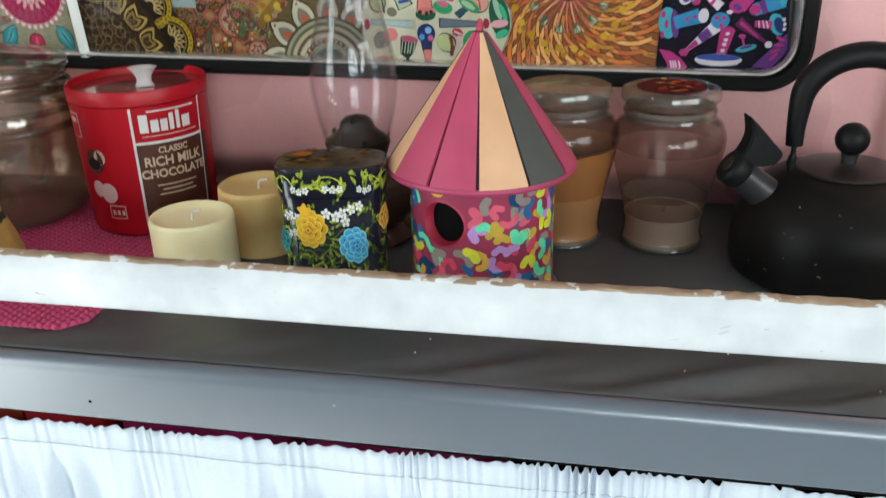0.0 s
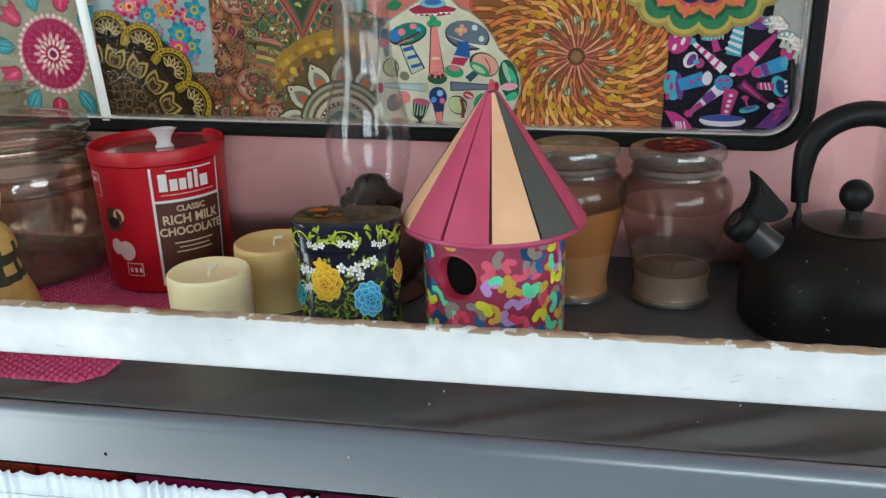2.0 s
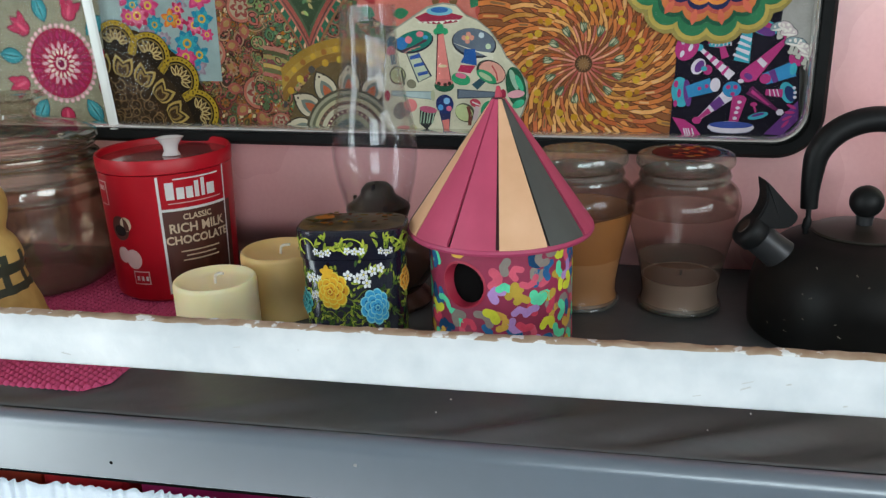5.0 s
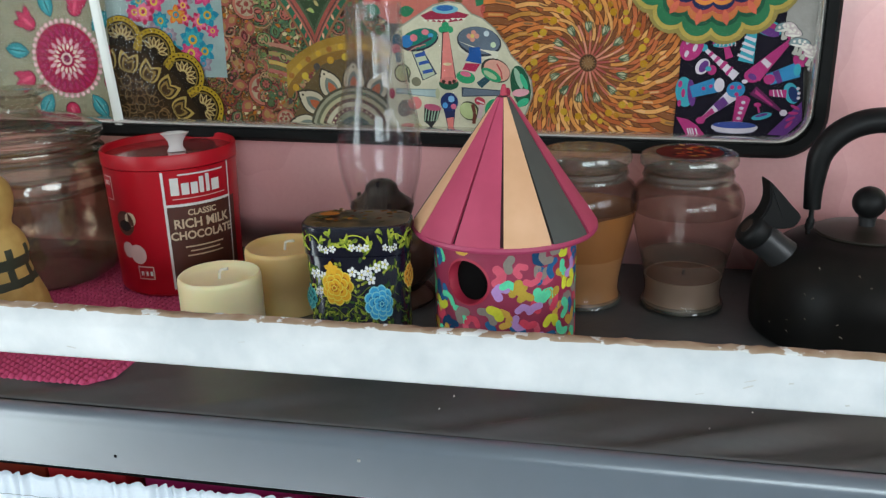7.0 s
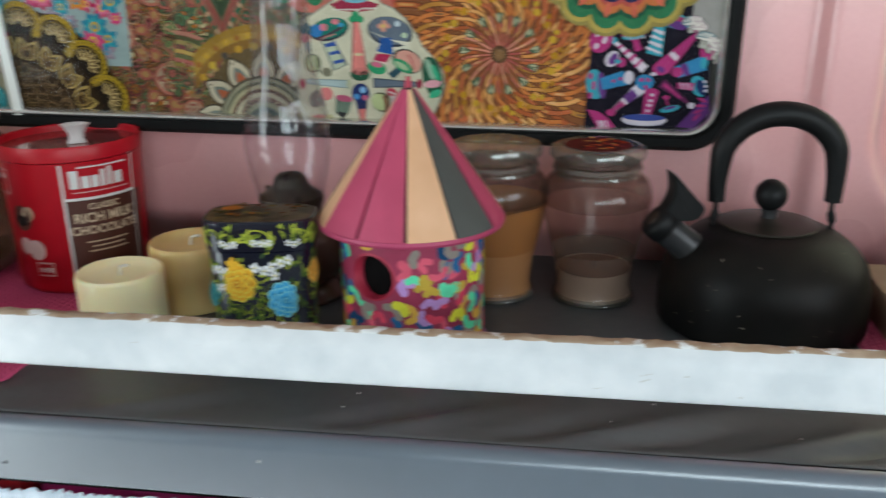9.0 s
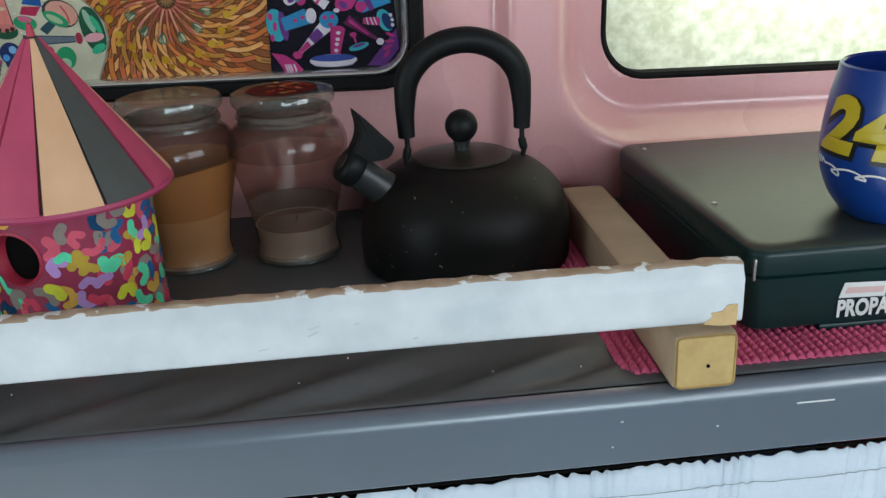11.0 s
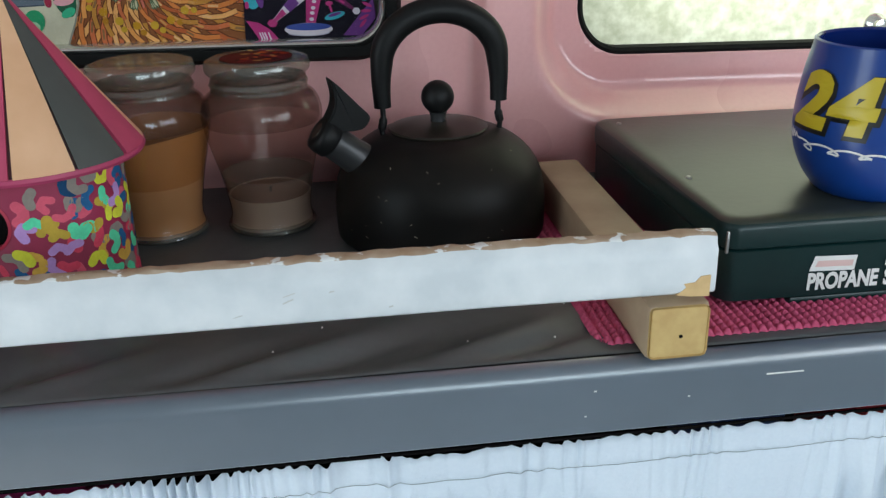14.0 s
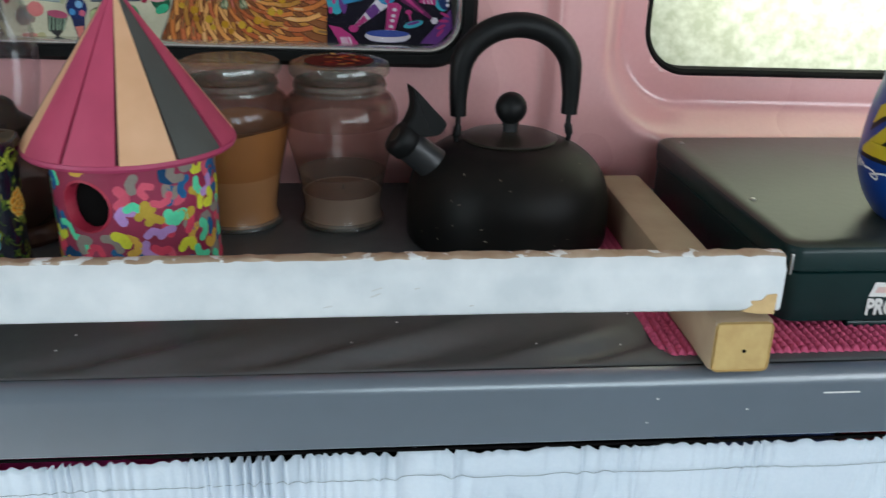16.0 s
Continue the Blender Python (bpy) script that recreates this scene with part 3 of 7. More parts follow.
sec = [(0.5045, 0.8992), (0.5045, 0.8535), (0.495, 0.8535), (0.494, 0.8545), (0.494, 0.8895)] + [(0.5035 - 0.0095 * math.cos(a), 0.8895 + 0.0097 * math.sin(a)) for a in (radians(k) for k in (15, 30, 45, 60, 75, 90))]
xs2 = np.linspace(-1.3, 1.22, 60)
R = [[bm.verts.new((x, y, z + 0.0004 * math.sin(9 * x + 1) * (z > 0.88))) for y, z in sec] for x in xs2]
for a, b in zip(R, R[1:]):
    for i in range(len(sec)):
        bm.faces.new((a[i], a[(i + 1) % len(sec)], b[(i + 1) % len(sec)], b[i]))
bmesh.ops.recalc_face_normals(bm, faces=bm.faces)
board = part("edge_board", bm, M_grey_board, counter, "blue-grey gloss painted edge board", 40)
for x, z in ((-0.2200, 0.867), (-0.040, 0.882)):
    s = part("screw_head", lathe([(0, 0.0012), (0.0008, 0.0011), (0.0013, 0.0006), (0.0014, 0)], 12), M_dark if x < -0.2 else M_steel, board)
    s.matrix_world = pose(x, 0.4945, z, 90, 0, 0)
for x, z, w in ((0.4705, 0.8832, 0.023), (0.361, 0.8655, 0.0012), (0.423, 0.873, 0.0014), (0.366, 0.882, 0.0016)):
    part("paint_chip", boxed(x, x + w, 0.4938, 0.4942, z, z + 0.0009), M_white_print, board, smooth=0)
random.seed(5)
for k in range(11):
    x, y = random.uniform(0.0, 0.39), random.uniform(0.52, 0.60)
    cr = mesh_ob("crumb", lathe([(0, 0.001), (0.0005, 0.0007), (0.0006, 0.0), (0, -0.0003)], 6, x, y, wob=None), M_white_print)
    cr.location.z = TOP + 0.0005
    tagged(cr, "tiny pale crumb lying on the grey counter", "crumb", "crumbs on the counter")
for b in ((-1.3, -1.26, 0.53, 0.87, 0, 0.874), (1.18, 1.22, 0.53, 0.87, 0, 0.874)):
    part("side_panel", boxed(*b), M_white_wall, counter, smooth=0)
# Cabinet back and shelf coloured near-black for the shade under the counter.
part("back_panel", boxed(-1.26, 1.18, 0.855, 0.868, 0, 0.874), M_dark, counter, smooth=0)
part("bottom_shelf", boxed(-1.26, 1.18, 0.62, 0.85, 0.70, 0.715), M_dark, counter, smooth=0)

# white worn guard rail and its supports
rail = tagged(new("guard_rail"), "worn white-painted wooden guard rail with bare brown edge", "rail")
bm = bmesh.new()
cw = [(x, 0.9397 + 0.0004 * math.sin(3 * x) + 0.0010 * (x < 0) * min(1, -x / 0.2) - 0.0012 * max(0, x - 0.3) / 0.13) for x in np.linspace(-1.25, 0.4335, 310)]
sec = [(0.0, 0.002), (0.0, 0.008), (0.0, 0.0145), (0.0, 0.0215), (0.0, 0.0262), (0.0022, 0.0292), (0.0038, 0.0338), (0.0052, 0.0350), (0.0112, 0.0352), (0.0122, 0.034), (0.0122, 0.0015), (0.0112, 0.0), (0.0018, 0.0)]
rng = random.Random(3)
R = []
for i, (x, zb) in enumerate(cw):
    y0 = 0.4955
    R.append([bm.verts.new((x, y0 + dy + (rng.uniform(-0.0006, 0.0006) if 6 <= k <= 7 else rng.uniform(-0.00022, 0.00022) if k < 6 else 0), zb + dz + (rng.uniform(-0.0006, 0.0006) if 5 <= k <= 8 else 0))) for k, (dy, dz) in enumerate(sec)])
for a, b in zip(R, R[1:]):
    for i in range(len(sec)):
        f = bm.faces.new((a[i], a[(i + 1) % len(sec)], b[(i + 1) % len(sec)], b[i]))
        f.material_index = 1 if i in (6, 7) else 0
bm.faces.new(R[0][::-1])
bm.faces.new(R[-1])
bmesh.ops.recalc_face_normals(bm, faces=bm.faces)
part("rail_bar", bm, [M_rail, M_rail_wood], rail, smooth=50)
# flakes of paint along the bare edge and the broken corner at the end
cwx, cwz = [p[0] for p in cw], [p[1] for p in cw]
rng = random.Random(14)
for k in range(7):
    x, dz = (0.198, 0.014) if k == 0 else (rng.uniform(-0.30, 0.41), rng.uniform(0.004, 0.025))
    L, h = (0.006, 0.0007) if k == 0 else (rng.uniform(0.001, 0.007), rng.uniform(0.0003, 0.0008))
    z = float(np.interp(x, cwx, cwz)) + dz
    sc_ = part("scuff", boxed(-L / 2, L / 2, -0.0002, 0.0006, -h / 2, h / 2), M_scuff, rail, smooth=0)
    sc_.matrix_world = pose(x, 0.4955, z, 0, rng.uniform(-25, 10), 0)
bm = bmesh.new()
pts = [(0.4110, 0.9395), (0.4165, 0.9435), (0.4150, 0.9460), (0.4215, 0.9465), (0.4245, 0.9500), (0.4303, 0.9505), (0.4303, 0.9375), (0.4195, 0.9380)]
fv = [bm.verts.new((x, 0.4955 - 0.0004, z)) for x, z in pts]
bv = [bm.verts.new((v.co.x + 0.0007, v.co.y + 0.005, v.co.z)) for v in fv]
bm.faces.new(fv)
for i in range(len(fv)):
    bm.faces.new((fv[i], fv[(i + 1) % len(fv)], bv[(i + 1) % len(fv)], bv[i]))
bmesh.ops.recalc_face_normals(bm, faces=bm.faces)
part("broken_corner", bm, M_rail_gap, rail, "bare chipped wood", 0)


def support(x0, x1, label):
    st = tagged(new("wooden_strip"), label, "wood strip")
    bm = boxed(x0, x1, 0.4925, 0.774, TOP + 0.0005, TOP + 0.0347, bevel=0.0035)
    part("strip_body", bm, M_lumber, st)
    bm = boxed(x0 + 0.0012, x1 - 0.0012, 0.4912, 0.4945, TOP + 0.0016, TOP + 0.0336, bevel=0.0032)
    part("sawn_end", bm, M_endgrain, st, "yellow sawn end grain", 40)
    # Hole drawn as a near-black disc, its shade in the colour.
    hole = part("nail_hole", lathe([(0, 0.0005), (0.0011, 0.0005), (0.0011, 0)], 10), M_dark, st)
    hole.matrix_world = pose((x0 + x1) / 2 + 0.001, 0.4911, TOP + 0.0155, 90, 0, 0)
    return st


support(0.3945, 0.4315, "square pine strip with yellow sawn end under the rail")
support(-1.2, -1.163, "square pine strip with yellow sawn end under the rail")


# ---- woven mats ----
def mat(name, x0, x1, y0, y1, cut, material, label, pitch=0.0046):
    """A coarse cord mat: rows of raised knots, octagonal when cut is more than zero."""
    k = 5
    nx, ny = int((x1 - x0) / pitch * k), int((y1 - y0) / pitch * k)
    V, idx = [], {}
    for j in range(ny + 1):
        y = y0 + (y1 - y0) * j / ny
        for i in range(nx + 1):
            x = x0 + (x1 - x0) * i / nx
            a, b = math.pi * i / k, math.pi * j / k
            h = 0.0036 * (abs(math.sin(a)) ** 0.7) * (abs(math.sin(b + (i // k % 2) * math.pi / 2)) ** 0.7)
            wig = 0.0007 * math.sin(a * 2) * (j == 0)
            if min(x - x0, x1 - x) + min(y - y0, y1 - y) < cut:
                continue
            edge = i in (0, nx) or j in (0, ny) or min(x - x0, x1 - x) + min(y - y0, y1 - y) < cut + pitch / k * 1.5
            idx[i, j] = len(V)
            V.append((x, y + wig, TOP + (0.0003 if edge else h + 0.0004)))
    thing = tagged(new(name), label, "placemat")
    for c in range(0, nx, k):
        used, F = {}, []
        for i in range(c, min(c + k, nx)):
            for j in range(ny):
                q = [(i, j), (i + 1, j), (i + 1, j + 1), (i, j + 1)]
                if all(w in idx for w in q):
                    F.append(tuple(used.setdefault(idx[w], len(used)) for w in q))
        if not F:
            continue
        me = bpy.data.meshes.new("cord")
        me.from_pydata([V[w] for w in used], [], F)
        me.materials.append(material)
        me.polygons.foreach_set("use_smooth", [True] * len(me.polygons))
        new("cord", me).parent = thing
    return thing


mat("placemat", -0.63, -0.247, 0.5315, 0.81, 0.014, M_mat, "magenta woven cord placemat lying under jar and canister", 0.0060)
mat("placemat", 0.373, 0.86, 0.5145, 0.81, 0.006, M_mat_red, "rose pink woven cord mat lying under the stove", 0.0056)


# ---- things on the counter ----
def settle(thing, old, spot, wide=1.0, tall=1.0, base=TOP):
    """Move a finished thing from the spot where it was drawn to its place, and fit its size."""
    thing.matrix_world = Matrix.Translation((*spot, base)) @ Matrix.Diagonal((wide, wide, tall, 1)) @ Matrix.Translation((-old[0], -old[1], -base))


def round_put(cx, cy, radius):
    """Surface of an upright round thing: u is the angle in degrees from the front (towards +x), v the height."""
    def put(u, v, lift):
        a, r = radians(u), (radius(v) if callable(radius) else radius) + lift
        return (cx + r * math.sin(a), cy - r * math.cos(a), v)
    return put


def wrap(bm, put, u0, v0, r, lift, slope=0.0):
    """Bend flat letters round a thing: they are centred at angle u0 and height v0."""
    for v in bm.verts:
        x, y = v.co.x, v.co.y
        v.co = put(u0 + math.degrees(x / r), v0 + y + slope * x, lift)
    return bm


def interp(prof):
    z = [p[1] for p in prof]
    r = [p[0] for p in prof]
    return lambda v: float(np.interp(v, z, r))


# red drink-powder canister
CX, CY = -0.300, 0.748
can = empty("canister", "red plastic drinking chocolate canister with brown label", "canister")
prof = [(0, 0.9035), (0.0535, 0.9035), (0.0560, 0.906), (0.0566, 0.912), (0.0598, 1.014), (0.0601, 1.0155), (0.0606, 1.0165), (0.0609, 1.0265), (0.0600, 1.0285), (0.0586, 1.0275), (0.0577, 1.0225), (0.045, 1.0215), (0, 1.0225)]
part("body", lathe(prof[:6] + [(0, 1.0155)], 72, CX, CY), M_red, can)
lid = part("lid", lathe([(0.0588, 1.0157)] + prof[6:], 72, CX, CY), [M_red, M_red_lid], can, "red rim with clear glossy lid")
for pl in lid.data.polygons:
    if pl.center.z > 1.018 and math.hypot(pl.center.x - CX, pl.center.y - CY) < 0.057:
        pl.material_index = 1
kb = lathe([(0, 1.0225), (0.0085, 1.0225), (0.0062, 1.0265), (0.0068, 1.031), (0.0105, 1.0365), (0.0130, 1.0385), (0.009, 1.0395), (0.004, 1.0375), (0, 1.037)], 24)
bmesh.ops.scale(kb, vec=(1, 0.55, 1), verts=kb.verts)
kb = part("lid_tab", kb, M_knob_white, lid, "small white moulded tab")
kb.matrix_world = pose(-0.290, 0.744, 0, 0, 0, 25)
R_can = interp(prof[2:6])
can_round = round_put(CX, CY, R_can)
art = Art(lambda u, v, lift: can_round(u - 6, v + 0.0035, lift), 0.00025)


def patch(art, u0, u1, v0, v1, h, n=10):
    for i in range(n):
        a, b = u0 + (u1 - u0) * i / n, u0 + (u1 - u0) * (i + 1) / n
        for j in range(3):
            c, d = v0 + (v1 - v0) * j / 3, v0 + (v1 - v0) * (j + 1) / 3
            art.poly([(a, c), (b, c), (b, d), (a, d)], h)


art.level = 1
patch(art, 27, 97, 0.909, 0.981, M_brown_label, 14)
art.level = 2
patch(art, 26, 28.2, 0.907, 1.011, M_white_print, 2)
patch(art, 88, 89.6, 0.907, 1.013, M_white_print, 2)
patch(art, 28, 89, 0.9805, 0.9828, M_white_print, 12)
patch(art, 34, 83, 0.9868, 0.9876, M_pink_print, 10)
# brand mark as a plain white bar with a raised roof line
for u0, u1, v1 in ((33, 40, 1.0055), (42, 48.5, 1.0005), (50, 56, 1.0005), (57.5, 61.5, 1.0045), (63.5, 67, 1.0060), (69, 77, 1.0005)):
    patch(art, u0, u1, 0.9905, v1, M_white_print, 3)
patch(art, 40, 82, 1.0072, 1.0085, M_white_print, 10)
# panels on the red side
patch(art, -38, -24, 0.985, 1.006, M_pink_print, 3)
art.level = 3
patch(art, -37, -25, 0.986, 1.005, M_red, 3)
patch(art, -36, -27, 0.998, 1.002, M_pink_print, 3)
art.level = 2
for u, v, s, h in ((-14, 0.966, 10.5, M_brown_label), (-7, 0.970, 6, M_cream_print), (-4, 0.939, 8.5, M_pink_print), (-15, 0.942, 7, M_pink_print)):
    art.poly([(u + s * math.cos(a), v + s * 0.00105 * math.sin(a)) for a in (2 * math.pi * k / 18 for k in range(18))], h)
art.level = 3
art.poly([(-14 + 7 * math.cos(a), 0.964 + 0.005 * math.sin(a)) for a in (2 * math.pi * k / 12 for k in range(12))], M_burnt)
patch(art, -6, 10, 0.9165, 0.9285, M_pink_print, 4)
art.level = 4
patch(art, -5, 9, 0.9175, 0.9275, M_red, 4)
for k in range(3):
    patch(art, -3 + 4.5 * k, -0.5 + 4.5 * k, 0.920, 0.924, M_white_print, 1)
for k, (w, v) in enumerate(((36, 0.944), (28, 0.940), (34, 0.936))):
    patch(art, 58 - w / 2, 58 + w / 2, v, v + 0.0012, M_cream_print, 5)
part_ob = art.object("printed_label", can, "brown and white printed label")
put = art.put
for txt, sz, v0, mt, bold in (("CLASSIC", 0.0072, 0.9745, M_cream_print, 0.0002), ("RICH MILK", 0.0112, 0.9650, M_cream_print, 0.0003), ("CHOCOLATE", 0.0100, 0.9545, M_cream_print, 0.0003)):
    part("lettering", wrap(letters(txt, sz, bold), put, 58, v0, 0.0590, 0.0009), mt, can, smooth=0)


settle(can, (CX, CY), (-0.300, 0.756), 1.015, 1.062)


# pillar candles
def pillar(x, y, top, r, mat_, label, wick):
    c = empty("pillar_candle", label, "candle", "pillar candles")
    h = top
    part("wax", lathe([(0, TOP + 0.0004), (r * 0.985, TOP + 0.0004), (r, TOP + 0.003), (r * 1.0, h - 0.004), (r * 0.985, h - 0.001), (r * 0.95, h), (r * 0.88, h - 0.0005), (r * 0.82, h - 0.003), (r * 0.6, h - 0.0046), (0, h - 0.005)], 64, x, y,
                      wob=lambda a, z: 0.006 * math.sin(3 * a + 1) + 0.004 * math.sin(7 * a + z * 60)), mat_, c, smooth=50)
    p = [(x, y, h - 0.006), (x + 0.0005, y, h - 0.001), (x + 0.0025, y - 0.001, h + 0.0028), (x + wick, y - 0.002, h + 0.0045)]
    part("wick", tube(spline(p, 5), 0.0012, 8), M_wick, c, "curled white wick")
    return c


pillar(-0.1985, 0.634, 0.9555, 0.0335, M_wax_white, "short ivory pillar candle with unburnt white wick", 0.009)
pillar(-0.171, 0.707, 0.9575, 0.0352, M_wax_tan, "tan pillar candle with white wick beside the tin", 0.010)

# flowered tin
TX, TY, TR = -0.0775, 0.6245, radians(9)


def tin_put(hw, hd, n=3.6):
    def put(u, v, lift):
        """u: angle in degrees from the front face's middle, towards +x."""
        waist = 1 - 0.035 * math.sin(math.pi * max(0, min(1, (v - TOP) / 0.085))) + (0.03 if v > 0.984 else 0)
        a = radians(u)
        c, s = math.sin(a), -math.cos(a)
        k = (abs(c / hw) ** n + abs(s / hd) ** n) ** (-1 / n) * waist + lift
        x, y = k * c, k * s
        return (TX + x * math.cos(TR) - y * math.sin(TR), TY + x * math.sin(TR) + y * math.cos(TR), v)
    return put


def tin_shell(levels, hw=0.0435, hd=0.0265, seg=72):
    bm = bmesh.new()
    rings = []
    for k, v in levels:
        f = tin_put(hw * k, hd * k)
        rings.append([bm.verts.new(f(360 * i / seg, v, 0)) for i in range(seg)])
    for A, B in zip(rings, rings[1:]):
        for i in range(seg):
            bm.faces.new((A[i], A[(i + 1) % seg], B[(i + 1) % seg], B[i]))
    bm.faces.new(rings[0][::-1])
    bm.faces.new(rings[-1])
    bmesh.ops.recalc_face_normals(bm, faces=bm.faces)
    return bm


tin = empty("flowered_tin", "dark navy tin painted with orange and blue roses", "tin")
part("body", tin_shell([(0.97, TOP + 0.0004), (1, TOP + 0.003), (1, 0.92), (1, 0.935), (1, 0.95), (1, 0.965), (1, 0.9835)]), M_tin, tin, smooth=40)
lid = part("lid", tin_shell([(1.0, 0.9842), (1.0, 0.986), (1.01, 0.995), (1.03, 1.001), (1.025, 1.0045), (0.98, 1.0056), (0.93, 1.0055), (0.75, 1.0062), (0.5, 1.0068), (0.25, 1.0071)]), [M_tin, M_tin_lid], tin, "domed lid with worn bronze top", smooth=40)
for pl in lid.data.polygons:
    if pl.center.z > 1.00545:
        pl.material_index = 1
art = Art(tin_put(0.0435, 0.0265), 0.0002)
rng = random.Random(11)


class TinArt:
    """Draws in metres along the tin's front, u from its middle."""

    def __init__(self, art):
        self.a = Art(lambda u, v, lift: art.put(math.degrees(math.atan2(u, 0.0265)) if abs(u) < 0.043 else math.copysign(58.4 + (abs(u) - 0.043) / 0.0265 * 36, u), v, lift), 0.0002)


ta = TinArt(art).a


def rose(a, u, v, r, dark, mid, light):
    """A full rose of overlapping rounded petals with pale edges."""
    a.level = 3
    a.disc(u, v, r * 0.92, dark, n=20)
    for n, d, q, off in ((9, 0.70, 0.34, 0.0), (7, 0.47, 0.30, 0.4), (5, 0.25, 0.24, 0.1)):
        for k in range(n):
            t = 2 * math.pi * k / n + off
            x, y = u + r * d * math.cos(t), v + r * d * math.sin(t)
            a.up(0.25).disc(x, y, r * q, light, n=12)
            a.up(0.25).disc(x - r * 0.04 * math.cos(t), y - r * 0.04 * math.sin(t), r * q * 0.86, mid, n=12)
            a.up(0.25).disc(x - r * 0.13 * math.cos(t), y - r * 0.13 * math.sin(t), r * q * 0.55, dark, n=10)
    a.up().disc(u, v, r * 0.16, light, n=8)
    a.up().disc(u, v, r * 0.10, dark, n=8)


def spray(a, u, v, n, spread, leaf, cols, ang):
    for k in range(n):
        t = ang + rng.uniform(-0.9, 0.9)
        d = rng.uniform(0.2, 1) * spread
        a.petal(u + d * math.cos(ang) * k / n, v + d * math.sin(ang) * k / n, t, 0, leaf * rng.uniform(0.7, 1.3), leaf * 0.22, rng.choice(cols))


def sprig(a, u, v, s):
    for k in range(3):
        du, dv = (k - 1) * s * 1.5, rng.uniform(-0.5, 0.7) * s
        a.petals(u + du, v + dv, 5, s * 0.15, s * 0.85, s * 0.27, "E8E6DC", off=rng.uniform(0, 1))
        a.disc(u + du, v + dv, s * 0.18, "C8B85A", n=6)


ta.level = 1
GR = ["5E6E26", "78842E", "44561F", "344C26", "8A9034", "9AA63E", "2E4420"]
for k in range(170):
    u, v = rng.uniform(-0.062, 0.07), rng.uniform(0.912, 0.979)
    spray(ta, u, v, 4, 0.009, 0.0046, GR, rng.uniform(0, 6.28))
for k in range(20):
    u, v = rng.uniform(-0.055, 0.05), rng.uniform(0.912, 0.965)
    ta.line([(u + 0.004 * i, v + 0.004 * math.sin(i + k)) for i in range(6)], 0.0007, rng.choice(GR))
ta.level = 2
for u, v, s in ((-0.036, 0.971, 0.0046), (0.005, 0.969, 0.0052), (0.018, 0.9745, 0.0050), (-0.040, 0.957, 0.004)):
    sprig(ta, u, v, s)
rose(ta, -0.0165, 0.9615, 0.0140, "A8641C", "E09A2A", "F2B84A")
ta.petals(-0.018, 0.976, 5, 0, 0.006, 0.002, "E8A030", off=0.3)
rose(ta, 0.0195, 0.9490, 0.0135, "1C6A9C", "3E9CCB", "7FC4E0")
rose(ta, -0.052, 0.951, 0.010, "1E5E66", "3A8A90", "6AB4B0")
rose(ta, 0.056, 0.966, 0.0095, "8E5A1C", "D08A2A", "E8B060")
ta.object("flower_painting", tin, "orange, blue and white flowers with olive leaves")
la = TinArt(Art(tin_put(0.0435 * 1.018, 0.0265 * 1.018), 0.0002)).a
la.level = 2
for k in range(34):
    u, v = rng.uniform(-0.06, 0.062), rng.uniform(0.987, 1.000)
    spray(la, u, v, 4, 0.008, 0.0048, ["76842C", "8A9632", "5A6A24", "9A9E3A"], rng.uniform(-0.6, 3.4))
for u0 in (-0.04, 0.0, 0.036):
    la.line([(u0 + 0.011 * math.cos(t) * (1 - t / 9), 0.994 + 0.006 * math.sin(t)) for t in (0.4 * k for k in range(12))], 0.0009, "A9B23C")
la.level = 4
for u, v, s in ((-0.022, 0.989, 0.0036), (0.004, 0.991, 0.0036), (0.03, 0.989, 0.0034)):
    sprig(la, u, v, s)
top = Art(lambda u, v, lift: (TX + u * math.cos(TR) - v * math.sin(TR), TY + u * math.sin(TR) + v * math.cos(TR), 1.0073 + lift), 0.00012)
for k in range(46):
    u, v = rng.uniform(-0.034, 0.034), rng.uniform(-0.018, 0.018)
    top.level = k * 0.15
    top.petal(u, v, rng.uniform(0, 6.28), 0, rng.uniform(0.004, 0.009), rng.uniform(0.0012, 0.0026), rng.choice(["7A4A1E", "4A3A1C", "8E5A24", "5A2E1A", "3A3A20", "6A5A2A"]))
top.level = 8
top.disc(-0.024, 0.004, 0.0085, "A8662A", ry=0.0055)
top.object("lid_painting", lid, "worn brown and orange flowers")
la.object("painted_vine", lid, "olive vine with small flowers")

settle(tin, (TX, TY), (-0.0725, 0.619), 0.89, 1.045)

# oil lamp behind the tin
LX, LY = -0.0895, 0.730
lamp = empty("oil_lamp", "glass oil lamp with tall clear chimney behind the tin", "lamp")
part("font", lathe([(0, TOP + 0.0004), (0.044, TOP + 0.0004), (0.046, 0.904), (0.044, 0.908), (0.036, 0.914), (0.044, 0.924), (0.05, 0.938), (0.0475, 0.952), (0.036, 0.964), (0.022, 0.970), (0, 0.970)], 48, LX, LY), surface("brown_lamp_glass", (0.10, 0.05, 0.035), (0.06, 0.03, 0.025), rough=0.15, coat=0.4, scale=30), lamp, "brown glass oil font")
part("burner", lathe([(0, 0.969), (0.023, 0.969), (0.0262, 0.980), (0.0282, 0.986), (0.0274, 0.989), (0.0222, 0.9925), (0.0170, 0.9965), (0.0148, 0.9995), (0.0138, 1.004), (0.0095, 1.0080), (0.003, 1.0094), (0, 1.007)], 40, LX, LY), M_brass, lamp, "tarnished metal burner with wick slot")
part("wick_slot", boxed(LX - 0.0012, LX + 0.0012, LY - 0.013, LY + 0.004, 1.001, 1.0088), M_burnt, lamp, smooth=0)
